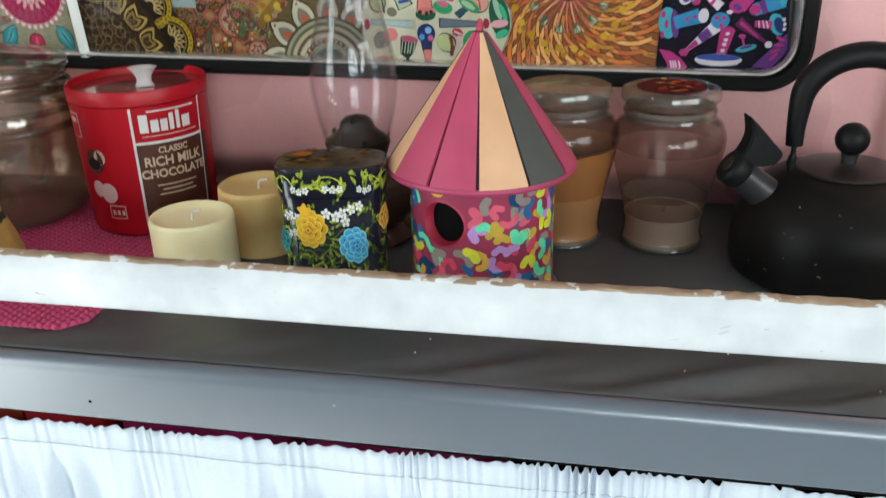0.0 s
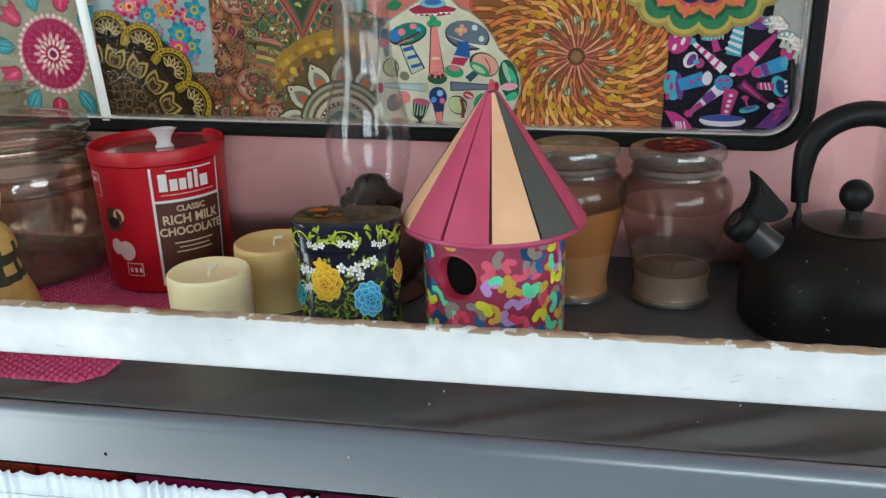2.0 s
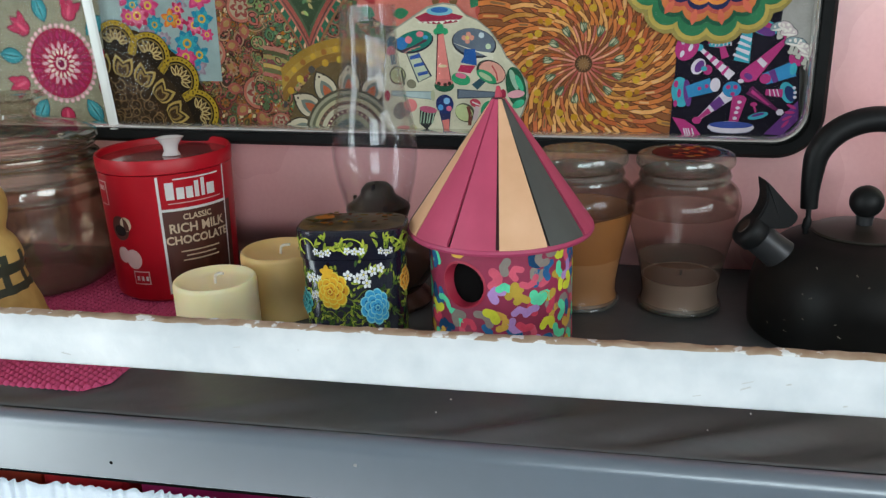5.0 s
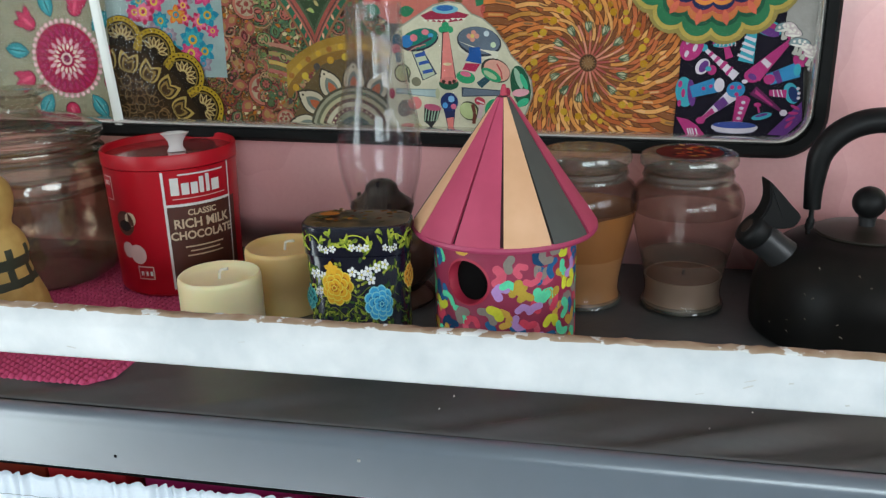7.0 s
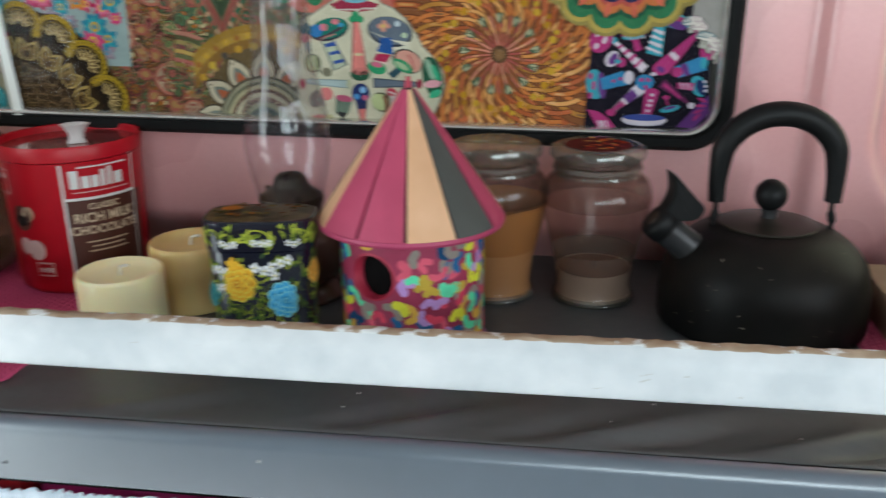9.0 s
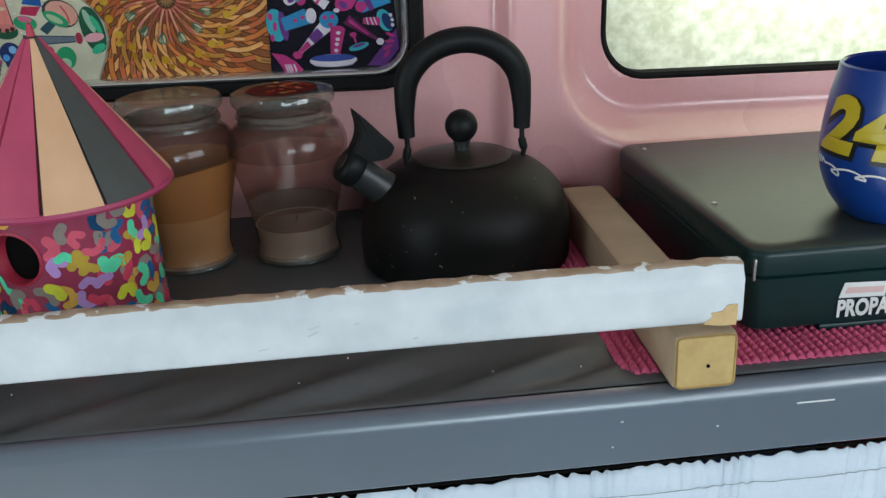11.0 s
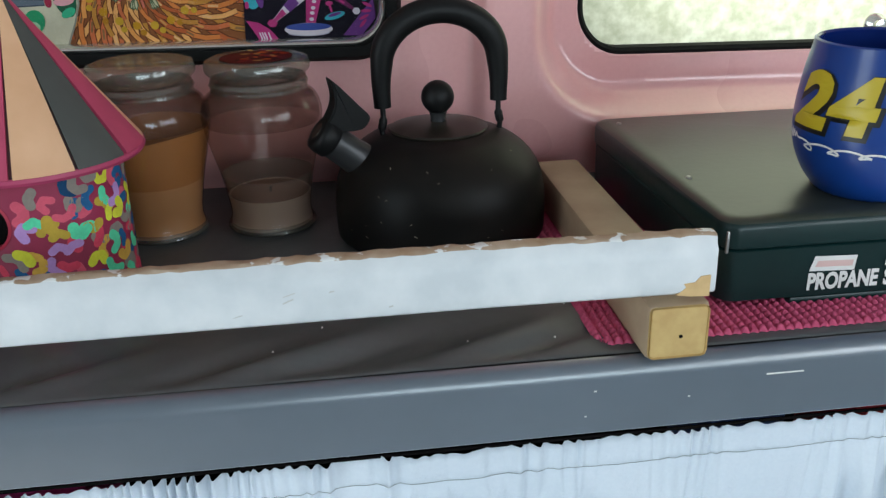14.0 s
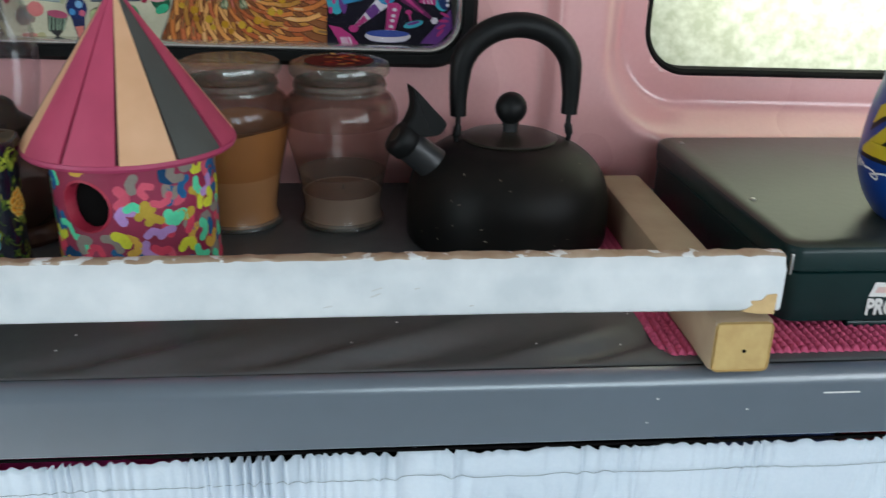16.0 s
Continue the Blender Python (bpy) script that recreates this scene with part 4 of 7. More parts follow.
for k in range(5):
    a = 2 * math.pi * k / 5 + 0.2
    p = part("prong", boxed(-0.0022, 0.0022, -0.0004, 0.0004, 0.984, 0.994), M_brass, lamp, smooth=0)
    p.matrix_world = pose(LX + 0.0270 * math.cos(a), LY + 0.0270 * math.sin(a), 0, 0, 0, math.degrees(a) + 90)
part("wheel_key", tube([(LX + 0.022, LY - 0.008, 0.974), (LX + 0.05, LY - 0.02, 0.974)], 0.0012, 8), M_brass, lamp)
cp = spline([(0.0290, 0.989), (0.0300, 0.997), (0.0338, 1.012), (0.0366, 1.032), (0.0360, 1.05), (0.0325, 1.072), (0.0280, 1.090), (0.0248, 1.110), (0.0236, 1.135), (0.0238, 1.157)], 5)
cp = [tuple(p) for p in cp]
part("chimney", lathe(cp + [(r - 0.0014, z) for r, z in cp[::-1]], 64, LX, LY), M_chimney, lamp, "clear glass chimney")

settle(lamp, (LX, LY), (-0.089, 0.740), 1.01, 1.013)

# birdhouse
BX, BY, BR = 0.0305, 0.646, 0.0535
house = empty("birdhouse", "small round birdhouse painted in bright camouflage patches", "birdhouse")
bput = round_put(BX, BY, BR)
HU, HV, HR = -22.0, 0.971, 0.0165
deg = math.degrees(1 / BR)
s = 0.021
bm = bmesh.new()


def bquad(u0, u1, v0, v1, n):
    for i in range(n):
        a, b = u0 + (u1 - u0) * i / n, u0 + (u1 - u0) * (i + 1) / n
        bm.faces.new([bm.verts.new(bput(*q, 0)) for q in ((a, v0), (b, v0), (b, v1), (a, v1))])


z0, z1 = TOP + 0.0005, 1.0
bquad(HU + s * deg, HU + 360 - s * deg, z0, z1, 96)
bquad(HU - s * deg, HU + s * deg, z0, HV - s, 10)
bquad(HU - s * deg, HU + s * deg, HV + s, z1, 10)
N = 40
ci, sq_ = [], []
for k in range(N):
    a = 2 * math.pi * k / N
    c, d = math.cos(a), math.sin(a)
    m_ = s / max(abs(c), abs(d))
    ci.append((HR * c, HR * d))
    sq_.append((m_ * c, m_ * d))
prev = sq_
for t in (0.5, 1.0):
    cur = [(x0 + (x1 - x0) * t, y0 + (y1 - y0) * t) for (x0, y0), (x1, y1) in zip(sq_, ci)]
    for k in range(N):
        kk = (k + 1) % N
        bm.faces.new([bm.verts.new(bput(HU + q[0] * deg, HV + q[1], 0)) for q in (prev[k], prev[kk], cur[kk], cur[k])])
    prev = cur
bmesh.ops.remove_doubles(bm, verts=bm.verts, dist=1e-5)
bm.normal_update()
for f in bm.faces:
    c = f.calc_center_median()
    if f.normal.dot(Vector((c.x - BX, c.y - BY, 0))) < 0:
        f.normal_flip()
body = part("wall", bm, M_camo, house, "raspberry painted wall", 180)
body.data.normals_split_custom_set_from_vertices([Vector((v.co.x - BX, v.co.y - BY, 0)).normalized() for v in body.data.vertices])
# squiggles of thick paint, each a bent stroke with round ends
camo = Art(lambda u, v, lift: bput(u * deg, v, lift), 0.000012)
CAMO = ["E8485F", "5FE0A0", "2C5F8C", "D2D440", "8C827A", "B088C0", "1F4468", "EF5A6E", "D8A44A", "B79A3E", "8C827A", "5FE0A0", "2C5F8C"]
rng = random.Random(12)
spots = []
for row in range(9):
    for col in range(40):
        spots.append(((col + 0.5 * (row % 2)) * 2 * math.pi * BR / 40 - math.pi * BR + rng.uniform(-0.003, 0.003), 0.9055 + 0.0112 * row + rng.uniform(-0.003, 0.003)))
rng.shuffle(spots)
for k, (u, v) in enumerate(spots):
    h, t, w = CAMO[k % len(CAMO)], rng.uniform(0, 6.28), rng.uniform(0.0048, 0.0070)
    bend, pts = rng.choice([-1, 1]) * rng.uniform(0.5, 1.25), [(u, v)]
    for _ in range(rng.choice([2, 3, 3])):
        u, v = u + 0.0046 * math.cos(t), v + 0.0046 * math.sin(t)
        t += bend
        pts.append((u, v))
    hx = HU / deg
    if any(math.hypot(x - hx, y - HV) < HR * 1.12 + w / 2 or not 0.9035 + w / 2 < y < 0.9995 - w / 2 for x, y in pts):
        continue
    camo.level = 4 + k * 0.08
    camo.line(pts, w, h)
    for x, y in pts:
        camo.disc(x, y, w / 2, h, n=10)
camo.object("camouflage_paint", house, "squiggles of pink, mint, yellow, blue, lilac and grey paint")
bm = bmesh.new()
for k in range(N):
    kk = (k + 1) % N
    p, q = ci[k], ci[kk]
    for (s0, l0), (s1, l1) in (((1.10, 0.0004), (1.0, 0.0010)), ((1.0, 0.0010), (0.97, -0.002)), ((0.97, -0.002), (0.97, -0.007))):
        bm.faces.new([bm.verts.new(bput(HU + w[0] * sc * deg, HV + w[1] * sc, lf)) for w, sc, lf in ((p, s0, l0), (q, s0, l0), (q, s1, l1), (p, s1, l1))])
bmesh.ops.remove_doubles(bm, verts=bm.verts, dist=1e-5)
part("entrance_hole", bm, M_hole, house, "red painted round entrance hole", 60)
# Liner behind the hole, with the inside shade put into its near-black colour.
part("inner_wall", lathe([(0, TOP + 0.003), (BR - 0.0072, TOP + 0.003), (BR - 0.0072, 0.998), (0, 0.998)], 40, BX, BY), M_dark, house)
part("base_plate", lathe([(0, TOP), (BR + 0.002, TOP), (BR + 0.0045, TOP + 0.0015), (BR + 0.003, TOP + 0.0035), (BR - 0.002, TOP + 0.004)], 60, BX, BY), surface("mauve_paint", (0.30, 0.12, 0.26), rough=0.5), house)
# Cone under the slats coloured dark so the gaps between them read dark.
roof = part("roof", lathe([(0.0, 0.999), (0.066, 0.999), (0.0672, 1.0035), (0.0665, 1.0045), (0.0022, 1.0985), (0.0016, 1.104), (0, 1.1055)], 60, BX, BY), surface("dark_maroon_under_slats", (0.06, 0.012, 0.02), rough=0.6), house, "cone of painted wooden slats with pointed tip")
part("roof_rim", lathe([(0.0655, 0.9985), (0.0685, 0.9992), (0.0696, 1.0012), (0.0692, 1.0034), (0.0678, 1.0040), (0.066, 1.003)], 72, BX, BY), M_cone_rim, roof, "raspberry painted rim")
cols_ = [M_cone_tan, M_cone_grey, M_cone_pink, M_cone_tan, M_cone_pink, M_cone_grey, M_cone_tan, M_cone_pink, M_cone_grey, M_cone_tan, M_cone_pink, M_cone_pink]
rng = random.Random(4)
for k in range(12):
    bm = bmesh.new()
    u0, u1 = 7 + 30 * k + rng.uniform(0.7, 1.6), 7 + 30 * (k + 1) - rng.uniform(0.7, 1.6)
    P = {}
    lift = rng.uniform(0.0009, 0.0017)
    for j, t in enumerate((0.0, 0.02, 0.5, 0.985)):
        zz = 1.0032 + (1.0985 - 1.0032) * t
        rr = 0.0682 + (0.0026 - 0.0682) * t
        for i in range(4):
            a = radians(u0 + (u1 - u0) * i / 3)
            for lv, lf in ((0, -0.001), (1, lift - (0.0006 if t == 0 else 0))):
                P[i, j, lv] = bm.verts.new((BX + (rr + lf) * math.sin(a), BY - (rr + lf) * math.cos(a), zz + 0.7 * max(lf, 0)))
    for j in range(3):
        for i in range(3):
            bm.faces.new((P[i, j, 1], P[i + 1, j, 1], P[i + 1, j + 1, 1], P[i, j + 1, 1]))
        bm.faces.new((P[0, j, 0], P[0, j, 1], P[0, j + 1, 1], P[0, j + 1, 0]))
        bm.faces.new((P[3, j, 1], P[3, j, 0], P[3, j + 1, 0], P[3, j + 1, 1]))
    for i in range(3):
        bm.faces.new((P[i, 0, 0], P[i + 1, 0, 0], P[i + 1, 0, 1], P[i, 0, 1]))
    bmesh.ops.recalc_face_normals(bm, faces=bm.faces)
    part("roof_slat", bm, cols_[k], roof, smooth=40)
part("tip", lathe([(0, 1.099), (0.0027, 1.099), (0.0022, 1.103), (0.0014, 1.1065), (0, 1.1072)], 16, BX, BY), M_hole, roof)


settle(house, (BX, BY), (0.034, 0.650), 1.01, 0.995)


# jar candles with glass lids
def jar_candle(x, y, wax, label):
    j = empty("jar_candle", label, "candle jar", "jar candles")
    out = [tuple(p) for p in spline([(0.031, 0.9012), (0.0335, 0.904), (0.0318, 0.912), (0.0325, 0.922), (0.036, 0.942), (0.0418, 0.966), (0.0462, 0.986), (0.0465, 0.996), (0.0430, 1.0055), (0.0378, 1.0105), (0.0358, 1.0150), (0.0362, 1.0205)], 4)]
    part("glass", lathe([(0, 0.9012)] + out + [(r - 0.0022, z) for r, z in out[::-1] if z > 0.985], 60, x, y), M_jar, j, "smoky clear glass")
    R = interp(out)
    part("foot_ring", lathe([(0.024, TOP + 0.0003), (0.0335, TOP + 0.0003), (0.0355, 0.9025), (0.0345, 0.9055), (0.0328, 0.9068), (0.031, 0.9045)], 48, x, y), M_jar_lid, j)
    part("neck_ring", lathe([(0.0352, 1.0105), (0.0372, 1.0115), (0.0366, 1.0135), (0.0378, 1.0160), (0.0366, 1.0190), (0.0352, 1.0200)], 56, x, y), M_jar_lid, j)
    lid = part("lid", lathe([(0, 1.0185), (0.031, 1.0185), (0.032, 1.0215), (0.0372, 1.0232), (0.0398, 1.0262), (0.0402, 1.0295), (0.0388, 1.0335), (0.0345, 1.0352), (0.031, 1.0345), (0.026, 1.0340), (0, 1.0335)], 60, x, y), M_jar_lid, j, "thick pressed glass lid")
    for k, (mt, a, b, dip) in enumerate(wax):
        zz = np.linspace(a, b, 6)
        part("wax", lathe([(0, a)] + [(R(z) - 0.0007, float(z)) for z in zz] + [(R(b) - 0.006, b - dip), (0, b - dip)], 48, x, y), mt, j)
    return j, lid, R


j1, l1, R1 = jar_candle(0.0845, 0.752, [(M_jar_wax_tan, 0.9040, 0.944, 0.0)], "glass jar candle of amber wax with glass lid")
# tall film of wax left on the back of the glass
bm = bmesh.new()
for i in range(48):
    a, b = 2 * math.pi * i / 48, 2 * math.pi * (i + 1) / 48
    ta_, tb_ = [0.984 + 0.0025 * math.sin(q + 1) + 0.0008 * math.sin(5 * q) for q in (a, b)]
    zs_ = 5
    for k in range(zs_):
        za0, za1 = 0.944 + (ta_ - 0.944) * k / zs_, 0.944 + (ta_ - 0.944) * (k + 1) / zs_
        zb0, zb1 = 0.944 + (tb_ - 0.944) * k / zs_, 0.944 + (tb_ - 0.944) * (k + 1) / zs_
        bm.faces.new([bm.verts.new((0.0845 + (R1(z) - 0.0009) * math.cos(q), 0.752 + (R1(z) - 0.0009) * math.sin(q), z)) for q, z in ((a, za0), (b, zb0), (b, zb1), (a, za1))])
bmesh.ops.remove_doubles(bm, verts=bm.verts, dist=1e-5)
part("wax_film", bm, M_jar_wax_amber, j1, "amber wax clinging to the glass", 60)
j2, l2, R2 = jar_candle(0.1735, 0.752, [(M_jar_wax_cream, 0.9040, 0.9285, 0.002)], "half-burnt cream jar candle with soot and paper-topped lid")
part("wax_top", lathe([(0, 0.9272), (0.026, 0.9272), (0.0305, 0.9280), (0.0312, 0.9266), (0, 0.9264)], 48, 0.1735, 0.752), surface("browned_wax", (0.30, 0.19, 0.13), (0.22, 0.13, 0.085), rough=0.35, scale=40, big=25), j2, "browned melted wax surface")
part("wick", tube([(0.1735, 0.752, 0.925), (0.1745, 0.752, 0.9315)], 0.0010, 8), M_burnt, j2, "short black wick")
part("wax_haze", lathe([(R2(z) - 0.0012, z) for z in (0.926, 0.930, 0.934, 0.938, 0.942, 0.945)], 48, 0.1735, 0.752, wob=lambda a, z: 0.01 * math.sin(3 * a) * (z > 0.94)), M_wax_haze, j2, "thin cloudy wax left on the glass")
a2 = Art(lambda u, v, lift: (0.1735 + u, 0.752 + v, 1.0350 + lift), 0.0002)
a2.disc(0, 0, 0.0275, "5A1C1C", n=32)
rng = random.Random(2)
for k in range(60):
    a2.level = 1 + k % 6
    t, d = rng.uniform(0, 6.28), 0.025 * math.sqrt(rng.random())
    if d < 0.021:
        a2.petal(d * math.cos(t), d * math.sin(t), rng.uniform(0, 6.28), 0, 0.009, 0.0022, rng.choice(["A83A1E", "C8602A", "701E24", "3A1418", "B88A4A", "8E2A2A"]))
a2.object("paper_disc", l2, "paper disc printed with red autumn leaves")

settle(j1, (0.0845, 0.752), (0.0865, 0.760), 1.005, 1.007)
settle(j2, (0.1735, 0.752), (0.173, 0.760), 1.0, 1.003)

# kettle
KX, KY = 0.309, 0.722
kettle = empty("kettle", "black enamel whistling kettle with arched handle", "kettle")
kp = [tuple(p) for p in spline([(0.0800, 0.9015), (0.0822, 0.9035), (0.0828, 0.912), (0.0830, 0.926), (0.0815, 0.941), (0.0765, 0.955), (0.067, 0.9665), (0.0535, 0.9755), (0.0385, 0.9805)], 5)]
part("body", lathe([(0, TOP + 0.0004), (0.0785, TOP + 0.0004)] + kp + [(0.0, 0.9805)], 80, KX, KY), M_black_enamel, kettle, "black enamel body with small scratches", 50)
klid = part("lid", lathe([(0.0375, 0.9803), (0.0382, 0.9815), (0.0375, 0.9825), (0.034, 0.9833), (0.022, 0.9856), (0.009, 0.9865), (0, 0.9865)], 60, KX, KY), M_kettle_lid, kettle, "dull brownish-black lid")
part("lid_collar", lathe([(0.0062, 0.9862), (0.006, 0.990), (0.007, 0.9935), (0, 0.9935)], 24, KX, KY), M_spout, klid)
part("lid_knob", lathe([(0.0127 * math.sin(a), 1.0045 - 0.0124 * math.cos(a)) for a in (math.pi * k / 14 for k in range(15))], 32, KX, KY), M_black_plastic, klid, "round black plastic knob")
HT = radians(4)


def along(dx, z):
    return (KX + 0.0026 + dx * math.cos(HT), KY + dx * math.sin(HT), z)


arch = [along(-0.0452, 0.9995), along(-0.0455, 1.015), along(-0.0445, 1.0305)] + [along(-0.0445 * math.cos(a), 1.031 + 0.0365 * math.sin(a)) for a in (math.pi * k / 12 for k in range(1, 12))] + [along(0.0445, 1.0305), along(0.0455, 1.015), along(0.0452, 0.9995)]
sp = spline(arch, 4)
rad = [0.0066 + 0.0030 * smooth(1.0, 1.055, p[2]) for p in sp]
part("handle", tube(sp, rad, 18), M_black_plastic, kettle, "thick black plastic arched grip", 60)
for sgn in (-1, 1):
    w = spline([along(sgn * 0.0452, 1.001), along(sgn * 0.0452, 0.990), along(sgn * 0.0465, 0.982), along(sgn * 0.0445, 0.972)], 5)
    part("handle_bracket", tube(w, [0.0021 + 0.0012 * (0.3 < i / len(w) < 0.6) for i in range(len(w))], 10), M_black_plastic, kettle)
# spout with its whistle cap
sd = Vector((-0.80, -0.20, 0.68)).normalized()
s0 = Vector((0.2478, 0.7065, 0.9630))
part("spout", tube([s0 - sd * 0.012, s0, s0 + sd * 0.012, s0 + sd * 0.0285], [0.0150, 0.0136, 0.0127, 0.0124], 28), M_spout, kettle, "short dark steel spout", 60)
c0 = s0 + sd * 0.0285
cap = part("whistle_cap", tube([c0 - sd * 0.001, c0 + sd * 0.001, c0 + sd * 0.009, c0 + sd * 0.0125, c0 + sd * 0.0135], [0.0128, 0.0140, 0.0142, 0.0132, 0.0100], 28), M_black_plastic, kettle, "black plastic whistle cap", 60)
part("whistle_hole", tube([c0 + sd * 0.0132, c0 + sd * 0.0140], [0.0065, 0.0060], 16), surface("brown_cap_insert", (0.035, 0.02, 0.014), rough=0.5), cap)
side = Vector((0, 0, 1)).cross(sd).normalized()
upv = sd.cross(side).normalized()


def lever(prof, half):
    bm = bmesh.new()
    A = [bm.verts.new(c0 + sd * a + upv * b + side * half) for a, b in prof]
    B = [bm.verts.new(c0 + sd * a + upv * b - side * half) for a, b in prof]
    bm.faces.new(A)
    bm.faces.new(B[::-1])
    for i in range(len(A)):
        bm.faces.new((A[i], B[i], B[(i + 1) % len(A)], A[(i + 1) % len(A)]))
    bmesh.ops.recalc_face_normals(bm, faces=bm.faces)
    bmesh.ops.bevel(bm, geom=list(bm.edges), offset=0.0012, segments=2, affect="EDGES")
    return bm


lv = spline([(0.0125, 0.0060), (0.0140, 0.0180), (0.0185, 0.0270), (0.0272, 0.0345), (0.0245, 0.0355), (0.0120, 0.0342), (0.0, 0.0325), (-0.0105, 0.0312), (-0.0130, 0.0275), (-0.0128, 0.0210), (-0.0060, 0.0140), (-0.001, 0.0108)], 3)
part("whistle_lever", lever([tuple(p) for p in lv], 0.0088), M_black_plastic, cap, "upswept black thumb lever", 40)

rng = random.Random(31)
for k in range(16):
    ks = Art(round_put(KX, KY, interp(kp)), 0.00025)
    u, v = rng.uniform(-62, 58), rng.uniform(0.912, 0.972)
    w, h = rng.uniform(0.25, 1.1), rng.uniform(0.0003, 0.0009)
    s_ = rng.uniform(-0.0012, 0.0012)
    ks.poly([(u - w, v - h / 2), (u + w, v - h / 2 + s_), (u + w * 0.8, v + h / 2 + s_), (u - w * 0.7, v + h / 2)], "5A544A" if k % 3 else "8E8678")
    ks.object("scratch", kettle, "small pale chip in the enamel")

settle(kettle, (KX, KY), (0.307, 0.724), 0.985, 1.01)

# propane stove, closed
stove = empty("camp_stove", "closed dark green propane camp stove with olive lid", "stove")
SX0, SX1, SY0, SY1 = 0.4615, 1.02, 0.535, 0.783


def plan(inset, r=0.013):
    return [(x - 0.04 * (y - SY0), y) for x, y in rrect(SX0 + inset, SX1 - inset, SY0 + inset, SY1 - inset, r, 6)]


def stack(levels):
    bm = bmesh.new()
    rings = [[bm.verts.new((x, y, z)) for x, y in plan(i, max(0.004, 0.013 - i * 0.5))] for i, z in levels]
    for A, B in zip(rings, rings[1:]):
        for k in range(len(A)):
            bm.faces.new((A[k], A[(k + 1) % len(A)], B[(k + 1) % len(A)], B[k]))
    bm.faces.new(rings[0][::-1])
    bm.faces.new(rings[-1])
    bmesh.ops.recalc_face_normals(bm, faces=bm.faces)
    return bm


base = part("base_tray", stack([(0.012, 0.9035), (0.008, 0.9042), (0.0015, 0.9075), (0.0012, 0.9405), (0.003, 0.942)]), M_green, stove, "dark green enamelled base tray", 40)
part("lid", stack([(0.0012, 0.9424), (0.0, 0.9432), (0.0, 0.955), (0.0012, 0.9585), (0.004, 0.9605), (0.009, 0.9615)]), [M_green, M_stove_top], stove, "olive-black painted lid", 40)
slid = stove.children[-1]
for pl in slid.data.polygons:
    if pl.center.z > 0.9585:
        pl.material_index = 1
part("corner_scuff", boxed(SX0 + 0.0022, SX0 + 0.0042, SY0 + 0.0005, SY0 + 0.0025, 0.9405, 0.9545, bevel=0.0006), M_steel, slid, smooth=40)
for x, y in ((0.4720, 0.6163), (0.4689, 0.758)):
    part("lid_rivet", lathe([(0, 0.0016), (0.0016, 0.0012), (0.0023, 0.0004), (0.0023, 0)], 12, x, y), M_steel, slid).location.z = 0.9614
sp_ = Art(lambda u, v, lift: (u, SY0 - 0.0000 - lift + 0.0008, v), 0.00025)
sp_.level = 2
sp_.poly([(0.5225, 0.9248), (0.5541, 0.9238), (0.5552, 0.9337), (0.5257, 0.9347)], M_white_print)
sp_.up().poly([(0.5262, 0.9276), (0.5522, 0.9268), (0.5528, 0.9308), (0.5280, 0.9316)], M_pink_print)
sp_.poly([(0.5755, 0.9255), (0.5835, 0.9255), (0.5835, 0.9300), (0.5755, 0.9300)], M_white_print)
sp_.object("badge", base, "blank white and pink badge")
for word, x0, x1 in (("PROPANE", 0.5225, 0.5722), ("STOVE", 0.5762, 0.6120)):
    tx = letters(word, 0.0168, 0.0007)
    lo, hi = min(v.co.x for v in tx.verts), max(v.co.x for v in tx.verts)
    zl, zh = min(v.co.y for v in tx.verts), max(v.co.y for v in tx.verts)
    for v in tx.verts:
        v.co = (x0 + (x1 - x0) * (v.co.x - lo) / (hi - lo), SY0 + 0.0003, 0.9116 + 0.0120 * (v.co.y - zl) / (zh - zl))
    part("lettering", tx, M_white_print, base, "white printed lettering", 0)
part("tray_foot", boxed(SX0 + 0.052, SX0 + 0.50, SY0 + 0.0035, SY0 + 0.012, 0.9005, 0.9060, bevel=0.002), M_green, base)

stove.matrix_world = Matrix.Translation((0.458, 0.541, TOP)) @ Matrix.Rotation(radians(-0.3), 4, "Z") @ Matrix.Diagonal((0.95, 1.045, 1.015, 1)) @ Matrix.Translation((-SX0, -SY0, -TOP))

# mug
MX, MY = 0.574, 0.577
mug = empty("mug", "blue glazed barrel mug with yellow number 24", "mug")
mo = [tuple(p) for p in spline([(0.0335, 0.9622), (0.0375, 0.9655), (0.0450, 0.976), (0.0508, 0.990), (0.0528, 1.004), (0.0522, 1.020), (0.0498, 1.038), (0.0462, 1.055), (0.0456, 1.0595)], 5)]
part("body", lathe([(0, 0.9622)] + mo + [(0.0443, 1.0605)], 64, MX, MY), M_mug, mug)
part("inside", lathe([(0.0443, 1.0605), (0.0428, 1.059), (0.0430, 1.0565), (0.046, 1.035), (0.0475, 1.0), (0.040, 0.975), (0, 0.97)], 64, MX, MY), M_mug_in, mug)
hd_ = spline([(MX + 0.047, MY + 0.006, 1.033), (MX + 0.068, MY + 0.009, 1.036), (MX + 0.082, MY + 0.011, 1.018), (MX + 0.078, MY + 0.010, 0.995), (MX + 0.049, MY + 0.006, 0.985)], 6)
part("handle", tube(hd_, 0.0062, 14), M_mug, mug)
mput = round_put(MX, MY, interp(mo))
